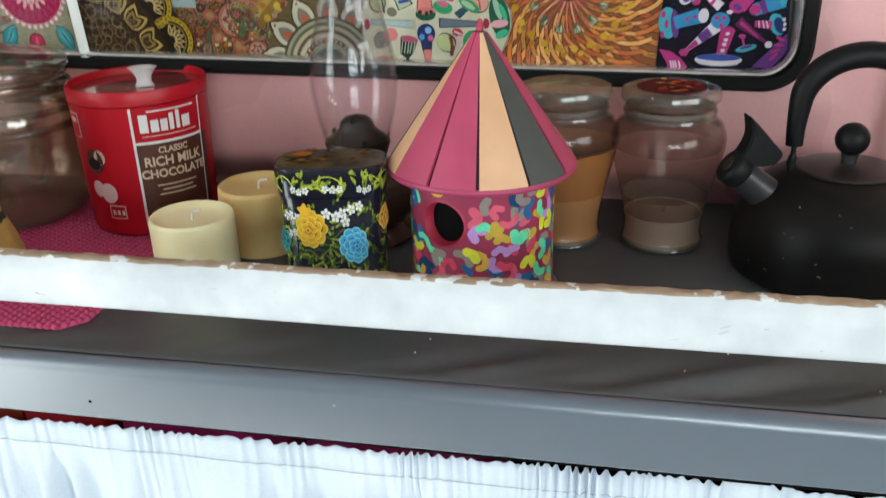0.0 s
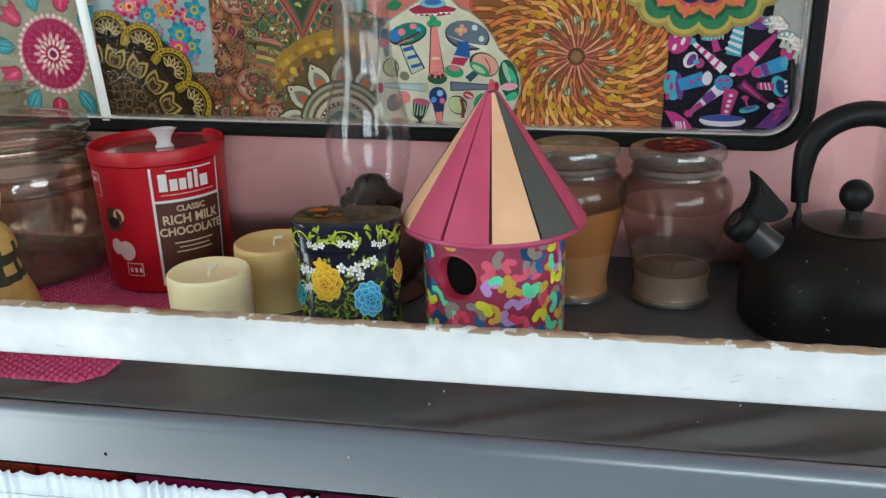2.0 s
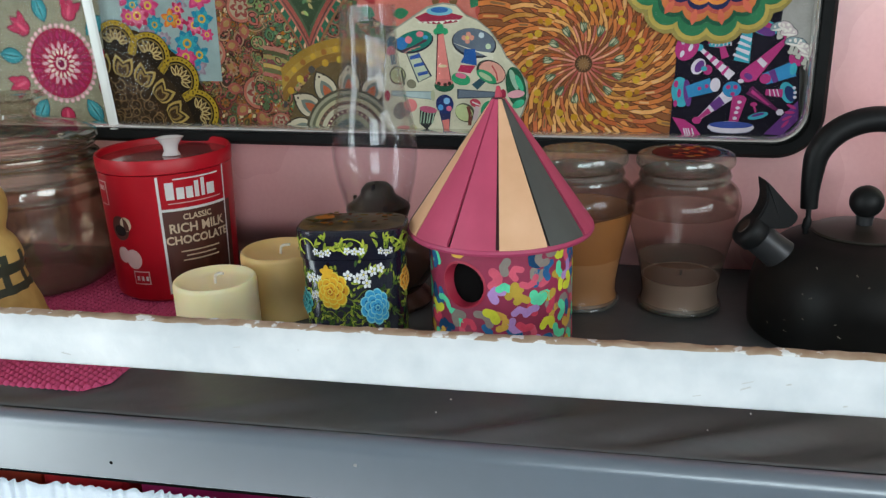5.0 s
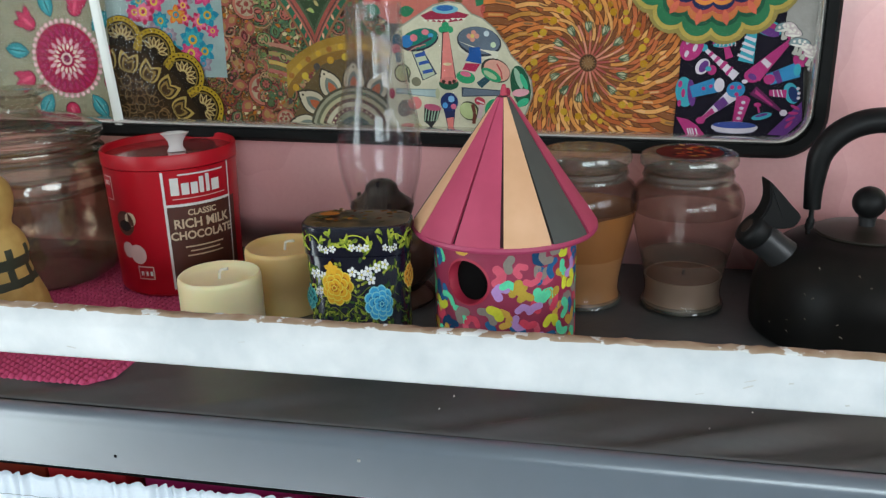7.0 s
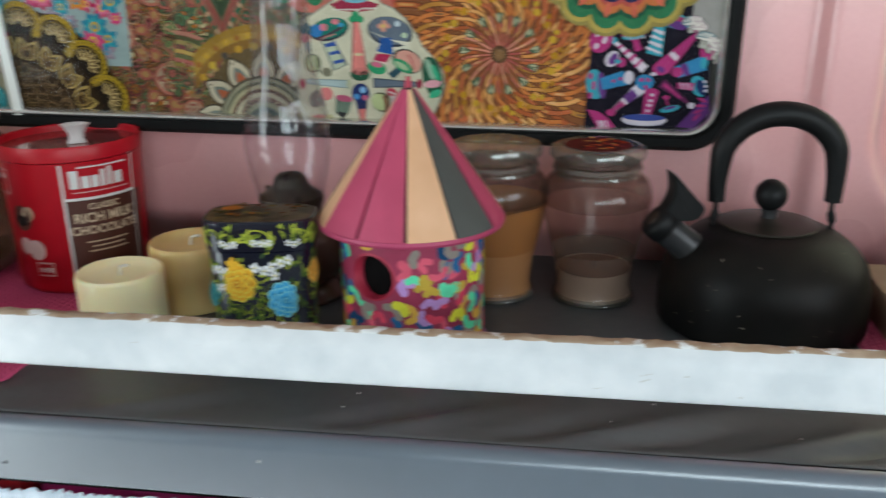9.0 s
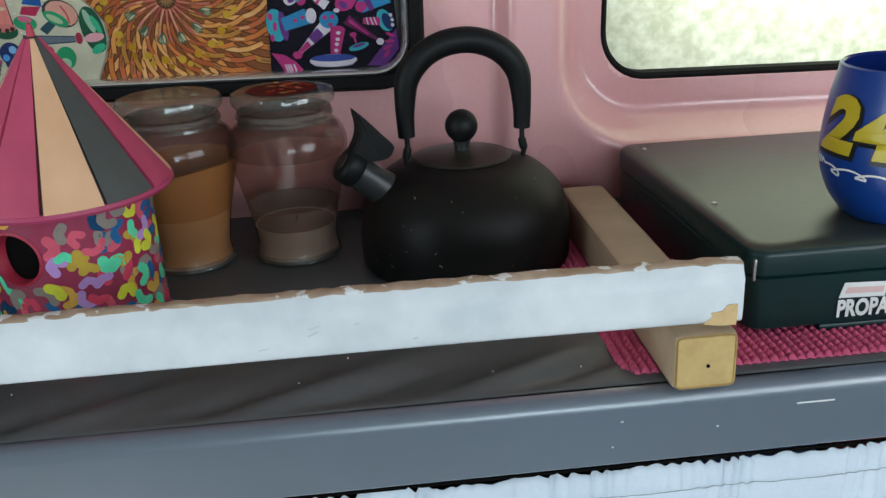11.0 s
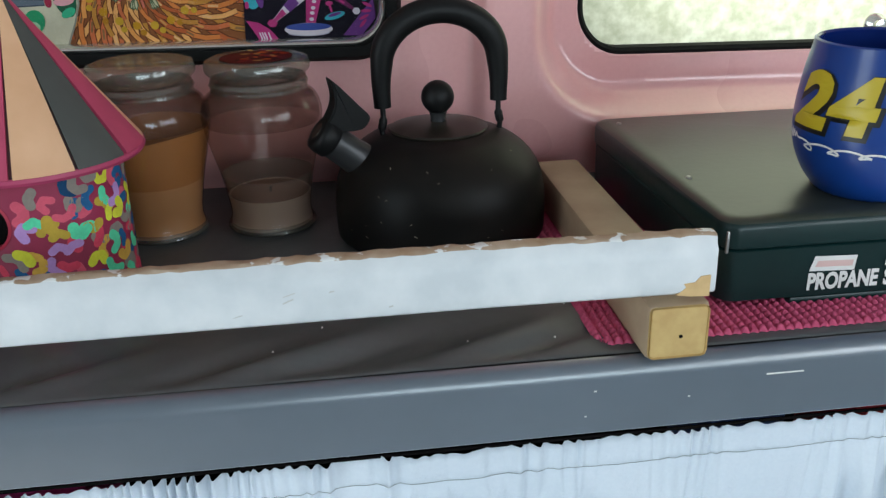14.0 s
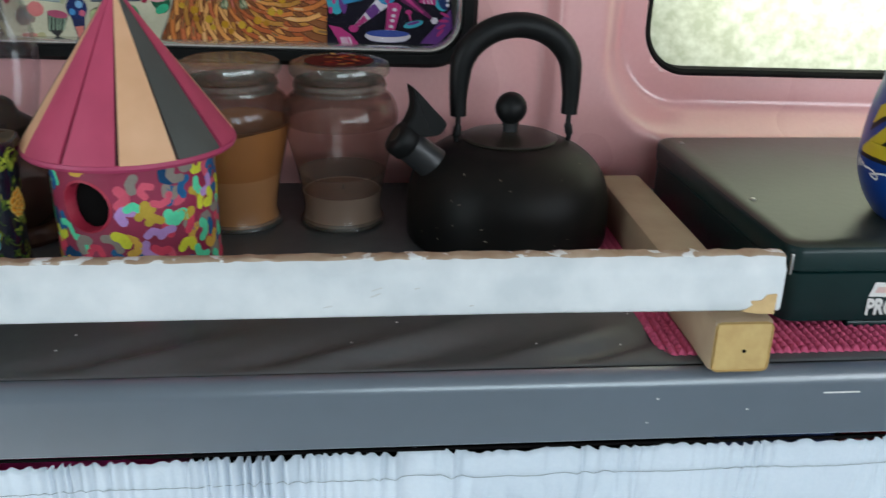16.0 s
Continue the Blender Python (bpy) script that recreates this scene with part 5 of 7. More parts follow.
for mt, lf, off, bold in ((M_black_print, 0.0007, 0.0014, 0.0042), (M_yellow, 0.0011, 0.0, 0.0024)):
    for ch, u in (("2", -84), ("4", -52)):
        g = letters(ch, 0.0505, bold, 0.18)
        for v in g.verts:
            v.co.x *= 1.12
            v.co.y *= 0.92
        part("number", wrap(g, mput, u + off * 700, 1.0240 - off, 0.0535, lf), mt, mug, smooth=0)
ma = Art(mput, 0.0003)
ma.level = 2
rng = random.Random(9)
pts = [(-108 + 2.0 * k, 1.0 + 0.0045 * (-1) ** k * (1 - k / 9)) for k in range(8)]
pts += [(-92 + 78 * t + 9 * math.sin(t * 22), 0.9960 + 0.0027 * math.cos(t * 22) * (1 - 0.6 * t) + 0.0007 * math.sin(t * 47)) for t in (k / 90 for k in range(91))]
pts = [tuple(p)[:2] for p in pts]
for (a, b), (c, d) in zip(pts, pts[1:]):
    q = math.hypot((c - a) * 0.0009, d - b) or 1.0
    nx, nz = -(d - b) / q * 0.75, (c - a) * 0.0009 / q * 0.00068
    ma.poly([(a - nx, b - nz), (c - nx, d - nz), (c + nx, d + nz), (a + nx, b + nz)], M_white_print)
ma.object("scrawl_mark", mug, "thin pale scrawled line")

settle(mug, (MX, MY), (0.5735, 0.585), 0.952, 0.985, 0.9622)
mug.location.z += 0.0006

# big glass jar and woven figure at the end
JX, JY = -0.458, 0.762
cj = empty("cookie_jar", "large clear empty glass jar with glass lid", "jar")
co = [tuple(p) for p in spline([(0.060, 0.9045), (0.071, 0.91), (0.080, 0.925), (0.0833, 0.95), (0.0833, 0.99), (0.0805, 1.008), (0.071, 1.020), (0.0645, 1.025), (0.064, 1.031)], 4)]
part("glass", lathe([(0, 0.9045)] + co + [(r - 0.0028, z) for r, z in co[::-1]] + [(0, 0.909)], 72, JX, JY), M_cookie, cj)
part("base_ring", lathe([(0.046, 0.9035), (0.061, 0.9035), (0.064, 0.906), (0.060, 0.9095), (0.046, 0.909)], 60, JX, JY), M_jar_lid, cj)
for z, q in ((0.992, 0.0815), (1.006, 0.0795), (1.021, 0.069), (1.031, 0.066)):
    part("rim_ring", lathe([(q + 0.0030 * math.cos(a), z + 0.0034 * math.sin(a)) for a in (2 * math.pi * k / 12 for k in range(13))], 60, JX, JY), M_cookie, cj)
cl = part("lid", lathe([(0.070, 1.036), (0.0725, 1.038), (0.0715, 1.042), (0.060, 1.049), (0.042, 1.0535), (0.024, 1.056), (0.017, 1.059), (0.0155, 1.063), (0.022, 1.068), (0.0175, 1.072), (0.031, 1.0765), (0.027, 1.080), (0, 1.082)], 72, JX, JY), M_cookie, cj, "domed glass lid with flat knob")

settle(cj, (JX, JY), (-0.446, 0.748), 0.988, 1.05)

# small yellow figurine with a green checked scarf, one plain shape
FX, FY = -0.398, 0.606
bm = lathe([tuple(p) for p in spline([(0.0, 0.9032), (0.043, 0.9032), (0.0425, 0.925), (0.0365, 0.945), (0.0325, 0.96), (0.034, 0.972), (0.030, 0.985), (0.0245, 0.993), (0.0275, 1.005), (0.029, 1.017), (0.025, 1.029), (0.014, 1.036), (0.0, 1.037)], 5)], 64, FX, FY,
           wob=lambda a, z: (0.03 * math.sin(a * 16 + 6 * math.sin(z * 420)) * math.sin(z * 420) if z < 0.95 else 0.01 * math.sin(3 * a)))
for f in bm.faces:
    c = f.calc_center_median()
    a, z = math.atan2(c.y - FY, c.x - FX), c.z
    if 0.944 < z < 0.978:
        f.material_index = 1 if (int((z - 0.944) / 0.0085) % 2 == 0 or int((a + 10) / 0.2) % 3 == 0) else 0
fig = mesh_ob("figurine", bm, [M_wicker, M_wicker_dark], 60)
settle(fig, (FX, FY), (-0.398, 0.611), 1.03, 1.015)
tagged(fig, "small yellow textured figurine with green checked scarf", "figurine")

# screw in the wall
sc = mesh_ob("wall_screw", lathe([(0, 0.007), (0.003, 0.0065), (0.0045, 0.004), (0.0042, 0.0025), (0.0065, 0.002), (0.0068, 0)], 20), M_steel)
sc.matrix_world = pose(-0.277, 0.845, 0.936, 90, 0, 0)
tagged(sc, "small metal screw in the pink wall", "screw")

# ---- below the counter ----
curtain = tagged(new("curtain"), "white gathered cotton curtain hung under the counter", "curtain")


def curtain_top(x):
    return float(np.interp(x, [-0.8, -0.34, 0.0, 0.17, 0.3, 0.47, 1.0], [0.820, 0.8225, 0.8255, 0.8275, 0.8270, 0.8265, 0.826]))


def curtain_y(x, d):
    """d: distance below the top edge."""
    tight = math.exp(-d / 0.02)
    dens = 1.0 + 0.55 * math.exp(-((x - 0.15) / 0.11) ** 2)
    p = x * 620 * dens + 4.5 * math.sin(x * 31) + 3.0 * math.sin(x * 71) + 1.8 * math.sin(x * 153)
    q = x * 150 + 1.7 * math.sin(x * 23)
    y = 0.5235 + 0.0015 * (1 + 2.2 * math.exp(-((x - 0.18) / 0.13) ** 2)) * (0.7 + 0.5 * math.sin(x * 57 + 1)) * math.sin(p) * (0.3 + 0.7 * tight) + 0.0085 * (0.65 + 0.4 * math.sin(x * 19 + 2)) * math.sin(q + 1.2 * math.sin(x * 67)) * smooth(0.018, 0.06, d)
    return y + 0.0035 * math.sin(q * 0.47 + 1 + 4 * d) * smooth(0, 0.12, d)


xs3 = np.linspace(-0.85, 1.05, 2300)
ds = [0, 0.0015, 0.004, 0.008, 0.012, 0.0155, 0.0175, 0.0195, 0.023, 0.028, 0.038, 0.046, 0.06, 0.09, 0.15, 0.3, 0.55]
V, F = [], []
for d in ds:
    for x in xs3:
        V.append((x + 0.0006 * math.sin(x * 520), curtain_y(x, d) - (0.0009 if d == 0.0175 else 0) + (0.002 if d == 0 else 0), curtain_top(x) - d + (0.0007 * math.sin(x * 620 + 4.5 * math.sin(x * 31) + 3.0 * math.sin(x * 71)) + 0.0007 * math.sin(x * 83) + 0.0005 * math.sin(x * 211)) * (d < 0.006)))
n = len(xs3)
for j in range(len(ds) - 1):
    for i in range(n - 1):
        F.append((j * n + i, j * n + i + 1, (j + 1) * n + i + 1, (j + 1) * n + i))
me = bpy.data.meshes.new("cloth")
me.from_pydata(V, [], F)
me.materials.append(M_curtain)
me.polygons.foreach_set("use_smooth", [True] * len(me.polygons))
cl_ = new("cloth", me)
cl_.parent = curtain
pts = [(x, curtain_y(x, 0.0175) - 0.0019, curtain_top(x) - 0.0175 + 0.0005 * math.sin(x * 60)) for x in np.linspace(-0.8, 1.0, 500)]
part("stitching", tube(pts, 0.0002, 5), M_thread, curtain, "dark stitched seam")
part("curtain_wire", tube([(-1.26, 0.5275, 0.833), (1.18, 0.5275, 0.825)], 0.0012, 8), M_dark, curtain)


def packet(x0, x1, y0, y1, h, mt, label, badge=None):
    p = tagged(new("packet"), label, "packet", "packets under the counter")
    part("box", boxed(x0, x1, y0, y1, 0.7155, 0.7155 + h, bevel=0.003), mt, p)
    if badge:
        b = part("badge", lathe([(0, 0.0012), (0.006, 0.001), (0.0065, 0)], 24), badge, p)
        b.matrix_world = pose((x0 + x1) / 2 + 0.01, y0, 0.7505, 90, 0, 0)
    return p


M_packet_orange = surface("orange_red_packet", (0.48, 0.07, 0.03), (0.38, 0.04, 0.02), rough=0.4, big=30)
packet(-0.56, -0.452, 0.5455, 0.62, 0.126, M_packet_red, "red carton behind the curtain")
packet(-0.447, -0.386, 0.544, 0.62, 0.128, M_packet_white, "pale grey carton behind the curtain")
packet(-0.383, -0.323, 0.5455, 0.62, 0.125, M_packet_orange, "orange-red carton behind the curtain")
packet(-0.3205, -0.25, 0.544, 0.62, 0.127, M_packet_red, "red carton with small round badge behind the curtain", M_white_print)
packet(-0.236, -0.10, 0.5455, 0.62, 0.126, M_packet_pink, "magenta carton behind the curtain")
packet(-0.085, 0.06, 0.5455, 0.62, 0.124, M_packet_pink, "magenta carton behind the curtain")
packet(0.465, 0.518, 0.5455, 0.62, 0.122, M_packet_blue, "blue carton behind the curtain")
packet(0.568, 0.628, 0.5455, 0.62, 0.124, M_packet_red, "red carton behind the curtain")
packet(0.64, 0.74, 0.5455, 0.62, 0.122, M_packet_red, "dark red carton behind the curtain")

# ---- coloured pages behind the glass of window_1 ----
PY = 0.8280


def page(x0, x1, z0, z1, paper, level, outline=None):
    """A sheet of coloured paper behind the pane; drawings go on top of it."""
    a = Art(lambda u, v, lift: (u, PY - 0.0011 * level - lift, v), 0.00005)
    a.box_ = (x0, x1, z0, z1)
    a.poly(outline or [(x0, z0), (x1, z0), (x1, z1), (x0, z1)], paper)
    a.level = 1
    return a


def finish(a, label, clip=True):
    if clip:
        a.clip(*a.box_)
    ob = a.object("coloured_page")
    ob.matrix_world = LEAN
    return tagged(ob, label, "coloured page", "pages in the window")


ZT, ZB = 1.40, 1.0315
rng = random.Random(21)

# flower page beyond the slanting white strip
a = page(-0.70, -0.382, ZB, ZT, "827E68", 1)
for cx, cz in ((-0.4435, 1.1010), (-0.585, 1.15), (-0.57, 1.28), (-0.43, 1.25)):
    for k in range(11):
        t = 2 * math.pi * k / 11 + 0.12
        c, s = math.cos(t), math.sin(t)
        if k % 2:
            a.level = 1
            a.petal(cx, cz, t + 0.03, 0.0425, 0.0715, 0.0086, "1E4A50")
            a.up().petal(cx, cz, t + 0.03, 0.0435, 0.0700, 0.0074, "2E8088")
            a.up().petal(cx, cz, t + 0.03, 0.046, 0.066, 0.0034, "4A9AA0")
            a.up().petal(cx, cz, t + 0.03, 0.044, 0.069, 0.0007, "174448")
        else:
            for lv, h, g in ((1, "5A1028", 1.0), (2, "A82848", 0.86)):
                a.level = lv
                a.disc(cx + 0.0525 * c, cz + 0.0525 * s, 0.0088 * g, h, n=16)
                for o in (-0.62, 0, 0.62):
                    a.petal(cx + 0.050 * c, cz + 0.050 * s, t + o, 0.0, 0.0205 * (0.5 + g / 2), 0.0046 * g, h)
            a.up().petal(cx, cz, t, 0.046, 0.062, 0.0018, "C8506A")
    for k in range(26):
        t, d = rng.uniform(0, 6.28), rng.uniform(0.041, 0.078)
        a.ring(cx + d * math.cos(t), cz + d * math.sin(t), 0.0012, 0.0019, "6E6A58", n=8)
    a.level = 6
    a.dots(cx, cz, 36, 0.0378, 0.0026, "C88A94")
    a.up().dots(cx, cz, 36, 0.0382, 0.0014, "D8B4B0")
    a.up().disc(cx, cz, 0.0352, "961038", n=44)
    a.up().petals(cx, cz, 24, 0.0215, 0.0345, 0.0030, "74103A")
    a.up().petals(cx, cz, 24, 0.0235, 0.0335, 0.0018, "A41C50")
    a.up().petals(cx, cz, 16, 0.0135, 0.0225, 0.0019, "C09098")
    a.up().petals(cx, cz, 16, 0.0085, 0.0160, 0.0015, "C8B4A4", off=0.2)
    a.up().disc(cx, cz, 0.0072, "701038", n=20)
    a.up().ring(cx, cz, 0.0040, 0.0062, "C8A8A0", n=20)
finish(a, "white page with magenta mandala flower and teal leaves")

# pale page of small stars and flowers
a = page(-0.392, -0.268, 1.085, ZT, "80908E", 2)
for k in range(46):
    u, v, s = rng.uniform(-0.385, -0.272), 1.092 + 0.0028 * k + rng.uniform(-0.01, 0.01), rng.uniform(0.007, 0.014)
    cs = rng.choice([("9A2448", "C0607A", "C8A040"), ("1F6E86", "2E868E", "B08A2A"), ("B8602A", "B8802A", "2E7A8A"), ("7A6A74", "8A7A84", "3A7A90"), ("A83060", "B8446A", "B89A38")])
    a.level = 1 + (k % 4) * 4
    npt = rng.choice([5, 6, 8])
    a.petals(u, v, npt, 0, s, s * 0.3, cs[0], off=rng.random())
    a.up().petals(u, v, npt, 0, s * 0.75, s * 0.2, cs[1], off=rng.random())
    a.up().disc(u, v, s * 0.34, cs[2], n=12)
    a.up().disc(u, v, s * 0.18, cs[0], n=10)
finish(a, "pale blue page of small coloured stars and flowers")

# brown and gold quarter mandala
a = page(-0.392, -0.262, ZB, 1.16, "33230F", 3, [(-0.392, ZB)] + [(-0.392 + 0.118 * math.cos(t), max(ZB, 1.022 + 0.118 * math.sin(t))) for t in np.linspace(0.0, 1.57, 14)])
cx, cz = -0.392, 1.022
a.box_ = (-0.392, -0.262, ZB, 1.16)
for k in range(90):
    t, d = rng.uniform(0.0, 1.6), 0.068 * math.sqrt(rng.random())
    q = rng.uniform(0.003, 0.0062)
    a.level = 1 + k % 3
    a.disc(cx + d * math.cos(t), cz + d * math.sin(t), q, "2C1D0E", n=14)
    a.ring(cx + d * math.cos(t), cz + d * math.sin(t), q * 0.86, q, rng.choice(["6E5230", "5A4226", "7E6440"]), n=14)
for k, t in enumerate(np.linspace(-0.04, 1.80, 6)):
    u, v = cx + 0.100 * math.cos(t), cz + 0.100 * math.sin(t)
    a.level = 5
    a.disc(u, v, 0.0235, "1C1208", n=30)
    a.up().ring(u, v, 0.0180, 0.0228, "93781A", n=30)
    a.up().dots(u, v, 26, 0.0204, 0.0009, "3A2A10")
    a.up().ring(u, v, 0.0150, 0.0164, "6E5A24", n=26)
    for o in np.linspace(-1.25, 1.25, 7):
        a.level = 9
        a.petal(u, v, t + float(o), 0.004, 0.0150, 0.0021, "A89060", 0.8)
        a.up().petal(u, v, t + float(o), 0.006, 0.0132, 0.0010, "4A3416", 0.8)
a.level = 12
a.poly([(cx + 0.0935 * math.cos(t), cz + 0.0935 * math.sin(t)) for t in np.linspace(-0.3, 1.9, 30)] + [(cx + 0.066 * math.cos(t), cz + 0.066 * math.sin(t)) for t in np.linspace(1.9, -0.3, 30)], "2A1C0C")
for k, t in enumerate(np.linspace(0.10, 1.64, 6)):
    u, v = cx + 0.0690 * math.cos(t), cz + 0.0690 * math.sin(t)
    for lv, g, h in ((13, 1.0, "9A8044"), (14, 0.80, "2E2010"), (15, 0.62, "7A6232"), (16, 0.42, "3A2814")):
        a.level = lv
        for o in (-0.42, 0.42):
            a.petal(u + 0.004 * (1 - g) * math.cos(t), v + 0.004 * (1 - g) * math.sin(t), t + o, 0, 0.0225 * g, 0.0072 * g, h, 0.7)
finish(a, "dark brown page with gold scalloped mandala and hearts")


def paisley_field(a, x0, x1, z0, z1, n, cols):
    """Dense small rings, petals and lines that fill a mandala page."""
    for k in range(n):
        u, v = rng.uniform(x0, x1), rng.uniform(z0, z1)
        a.level = 1 + (k % 4) * 3
        kind = rng.random()
        c = [rng.choice(cols) for _ in range(4)]
        s = rng.uniform(0.0032, 0.0085)
        t0 = rng.uniform(0, 6.28)
        if kind < 0.34:
            a.petal(u, v, t0, 0, s * 2.2, s * 0.85, "2C1C14")
            a.up().petal(u, v, t0, s * 0.1, s * 2.1, s * 0.74, c[0])
            a.up().petal(u, v, t0, s * 0.3, s * 1.8, s * 0.5, c[1])
            a.up().petal(u, v, t0, s * 0.45, s * 1.55, s * 0.34, "2C1C14")
            a.petal(u, v, t0, s * 0.55, s * 1.4, s * 0.22, c[2])
        elif kind < 0.6:
            a.disc(u, v, s * 1.06, "2C1C14", n=18)
            a.up().disc(u, v, s * 0.94, c[0], n=18)
            a.up().disc(u, v, s * 0.74, "3A2A1C", n=18)
            a.up().petals(u, v, 7, s * 0.15, s * 0.7, s * 0.17, c[1])
            a.up().disc(u, v, s * 0.22, c[2], n=10)
        elif kind < 0.75:
            for q in range(5):
                e = (q - 2) * s * 0.62
                for w in range(2):
                    x, y = u + e * math.cos(t0) - (w - 0.5) * s * 0.7 * math.sin(t0), v + e * math.sin(t0) + (w - 0.5) * s * 0.7 * math.cos(t0)
                    a.petal(x, y, t0 + 0.8, -s * 0.34, s * 0.34, s * 0.24, ("B0A078", c[0], "9A5A1E")[(q + w) % 3])
        else:
            for q in range(5):
                a.ring(u, v, s * (0.5 + 0.26 * q), s * (0.60 + 0.26 * q), c[q % 4], n=14, a0=t0, a1=t0 + 2.4)


RB = ["7A4034", "86503E", "66582E", "884444", "544626", "8A6A3E", "6A2C2C", "46563A", "8A6A50", "7A4A20", "3A2A20", "4A3020"]
a = page(-0.290, -0.125, ZB, ZT, "4A3024", 1)
paisley_field(a, -0.29, -0.125, ZB, 1.22, 1150, RB)
for u, v, r in ((-0.231, 1.0743, 0.0165), (-0.2767, 1.1125, 0.0155), (-0.2424, 1.1551, 0.015), (-0.2094, 1.0457, 0.01), (-0.2991, 1.1891, 0.015)):
    a.level = 15
    a.disc(u, v, r, "3E2A22", n=30)
    a.up().disc(u, v, r * 0.95, "9A5A4A", n=30)
    a.up().disc(u, v, r * 0.76, "94826A", n=30)
    a.up().petals(u, v, 6, r * 0.1, r * 0.74, r * 0.2, "7A3A34")
    a.up().petals(u, v, 6, 0, r * 0.45, r * 0.13, "94826A")
    a.up().disc(u, v, r * 0.17, "7A3A34", n=12)
    for k in range(7):
        t = 2 * math.pi * k / 7 + 0.3
        a.level = 13
        a.petal(u, v, t, r * 1.05, r * 2.0, r * 0.36, "8A4A3E")
        a.up().petal(u, v, t, r * 1.2, r * 1.75, r * 0.2, "8E6C42")
finish(a, "dense red-brown paisley page with round star rosettes")

# green star with pink zigzag border
a = page(-0.235, -0.10, 1.04, ZT, "5A5038", 2, [(-0.225, 1.4), (-0.222, 1.125), (-0.19, 1.10), (-0.165, 1.075), (-0.15, 1.06), (-0.1, 1.06), (-0.1, 1.4)])
paisley_field(a, -0.232, -0.1, 1.06, 1.24, 700, ["54704A", "6A7A4A", "3E5A44", "8A5A4A", "4A5A3A", "9A7A5A", "9A5248", "7A3A34"])
sx, sz = -0.1745, 1.187
for j, (k_, c) in enumerate(((1.0, "7A563A"), (0.95, "2E5640"), (0.84, "9A5A4C"), (0.80, "5A3A34"), (0.76, "8A463C"), (0.68, "44503A"), (0.62, "303E2A"))):
    a.level = 14 + j
    a.poly([(sx + 0.064 * k_ * abs(math.cos(t)) ** 2.4 * (1 if math.cos(t) > 0 else -1), sz + 0.090 * k_ * abs(math.sin(t)) ** 2.4 * (1 if math.sin(t) > 0 else -1)) for t in (2 * math.pi * q / 64 for q in range(64))], c)
for k in range(60):
    t = 2 * math.pi * k / 60 + 0.05
    a.level = 21
    u, v = (sx + 0.064 * 0.89 * abs(math.cos(t)) ** 2.4 * (1 if math.cos(t) > 0 else -1), sz + 0.090 * 0.89 * abs(math.sin(t)) ** 2.4 * (1 if math.sin(t) > 0 else -1))
    a.petal(u, v, math.atan2(v - sz, u - sx), -0.003, 0.003, 0.0012, "C89A7A" if k % 2 else "A84A44")
for k in range(40):
    t, d = rng.uniform(0, 6.28), rng.random() ** 0.5 * 0.6
    u, v = (sx + 0.064 * d * abs(math.cos(t)) ** 2.4 * (1 if math.cos(t) > 0 else -1), sz + 0.090 * d * abs(math.sin(t)) ** 2.4 * (1 if math.sin(t) > 0 else -1))
    a.petal(u, v, rng.uniform(0, 6.28), 0, 0.007, 0.0016, rng.choice(["6A7A4A", "8A9A5A", "4A6A4A", "9A8A5A"]))
# banded arches beside the star
for k, c in enumerate(("7A6A34", "9A5A50", "5A5A3A", "A88A4A", "6A3A3A", "8A7A4A", "4A4A30", "A06A5A")):
    a.level = 12
    a.ring(-0.228, 1.035, 0.052 + 0.0042 * k, 0.0555 + 0.0042 * k, c, n=30, a0=0.1, a1=1.5)
finish(a, "green patterned star page with pink zigzag edging")

# grey and gold mandala
a = page(-0.205, -0.075, ZB, 1.13, "5A4A30", 3, [(-0.205, ZB), (-0.075, ZB), (-0.075, 1.10), (-0.095, 1.118), (-0.125, 1.122), (-0.16, 1.108), (-0.19, 1.075)])
cx, cz = -0.1375, 1.034
for r0, r1, c in ((0.086, 0.093, "8A6A2A"), (0.080, 0.086, "9A7A34"), (0.072, 0.080, "7A5A2A")):
    a.ring(cx, cz, r0, r1, c, n=48)
a.up().dots(cx, cz, 44, 0.083, 0.0030, ["B08A2E", "8A5A2A"])
a.up().dots(cx, cz, 30, 0.073, 0.0036, ["A8802A", "4A4440", "B09434"])
for k in range(13):
    t = 2 * math.pi * k / 13 + 0.12
    a.level = 5
    a.petal(cx, cz, t, 0.036, 0.070, 0.0118, "3A342C", 0.8)
    a.up().petal(cx, cz, t, 0.037, 0.068, 0.0104, "B4A890", 0.8)
    a.up().petal(cx, cz, t, 0.040, 0.060, 0.0062, "6A7068", 0.8)
    a.up().petal(cx, cz, t, 0.040, 0.055, 0.004, "A85A3A", 0.8)
    for q in (-0.13, 0, 0.13):
        a.disc(cx + 0.0635 * math.cos(t + q * 0.6), cz + 0.0635 * math.sin(t + q * 0.6), 0.0012, "2A2420", n=6)
a.level = 10
for k, (r, c) in enumerate(((0.046, "4A4638"), (0.0435, "8A8670"), (0.0405, "5A5A48"), (0.0375, "A09878"), (0.034, "6A5044"), (0.0305, "A8A088"), (0.026, "5A3438"), (0.022, "8A8A70"), (0.017, "4A5A54"), (0.011, "A09070"), (0.005, "5A3A3A"))):
    a.up().disc(cx, cz, r, c, n=44)
a.up().dots(cx, cz, 40, 0.0322, 0.0011, "3A3A30")
a.dots(cx, cz, 30, 0.024, 0.0011, "C8BC98")
finish(a, "grey and gold round mandala page")

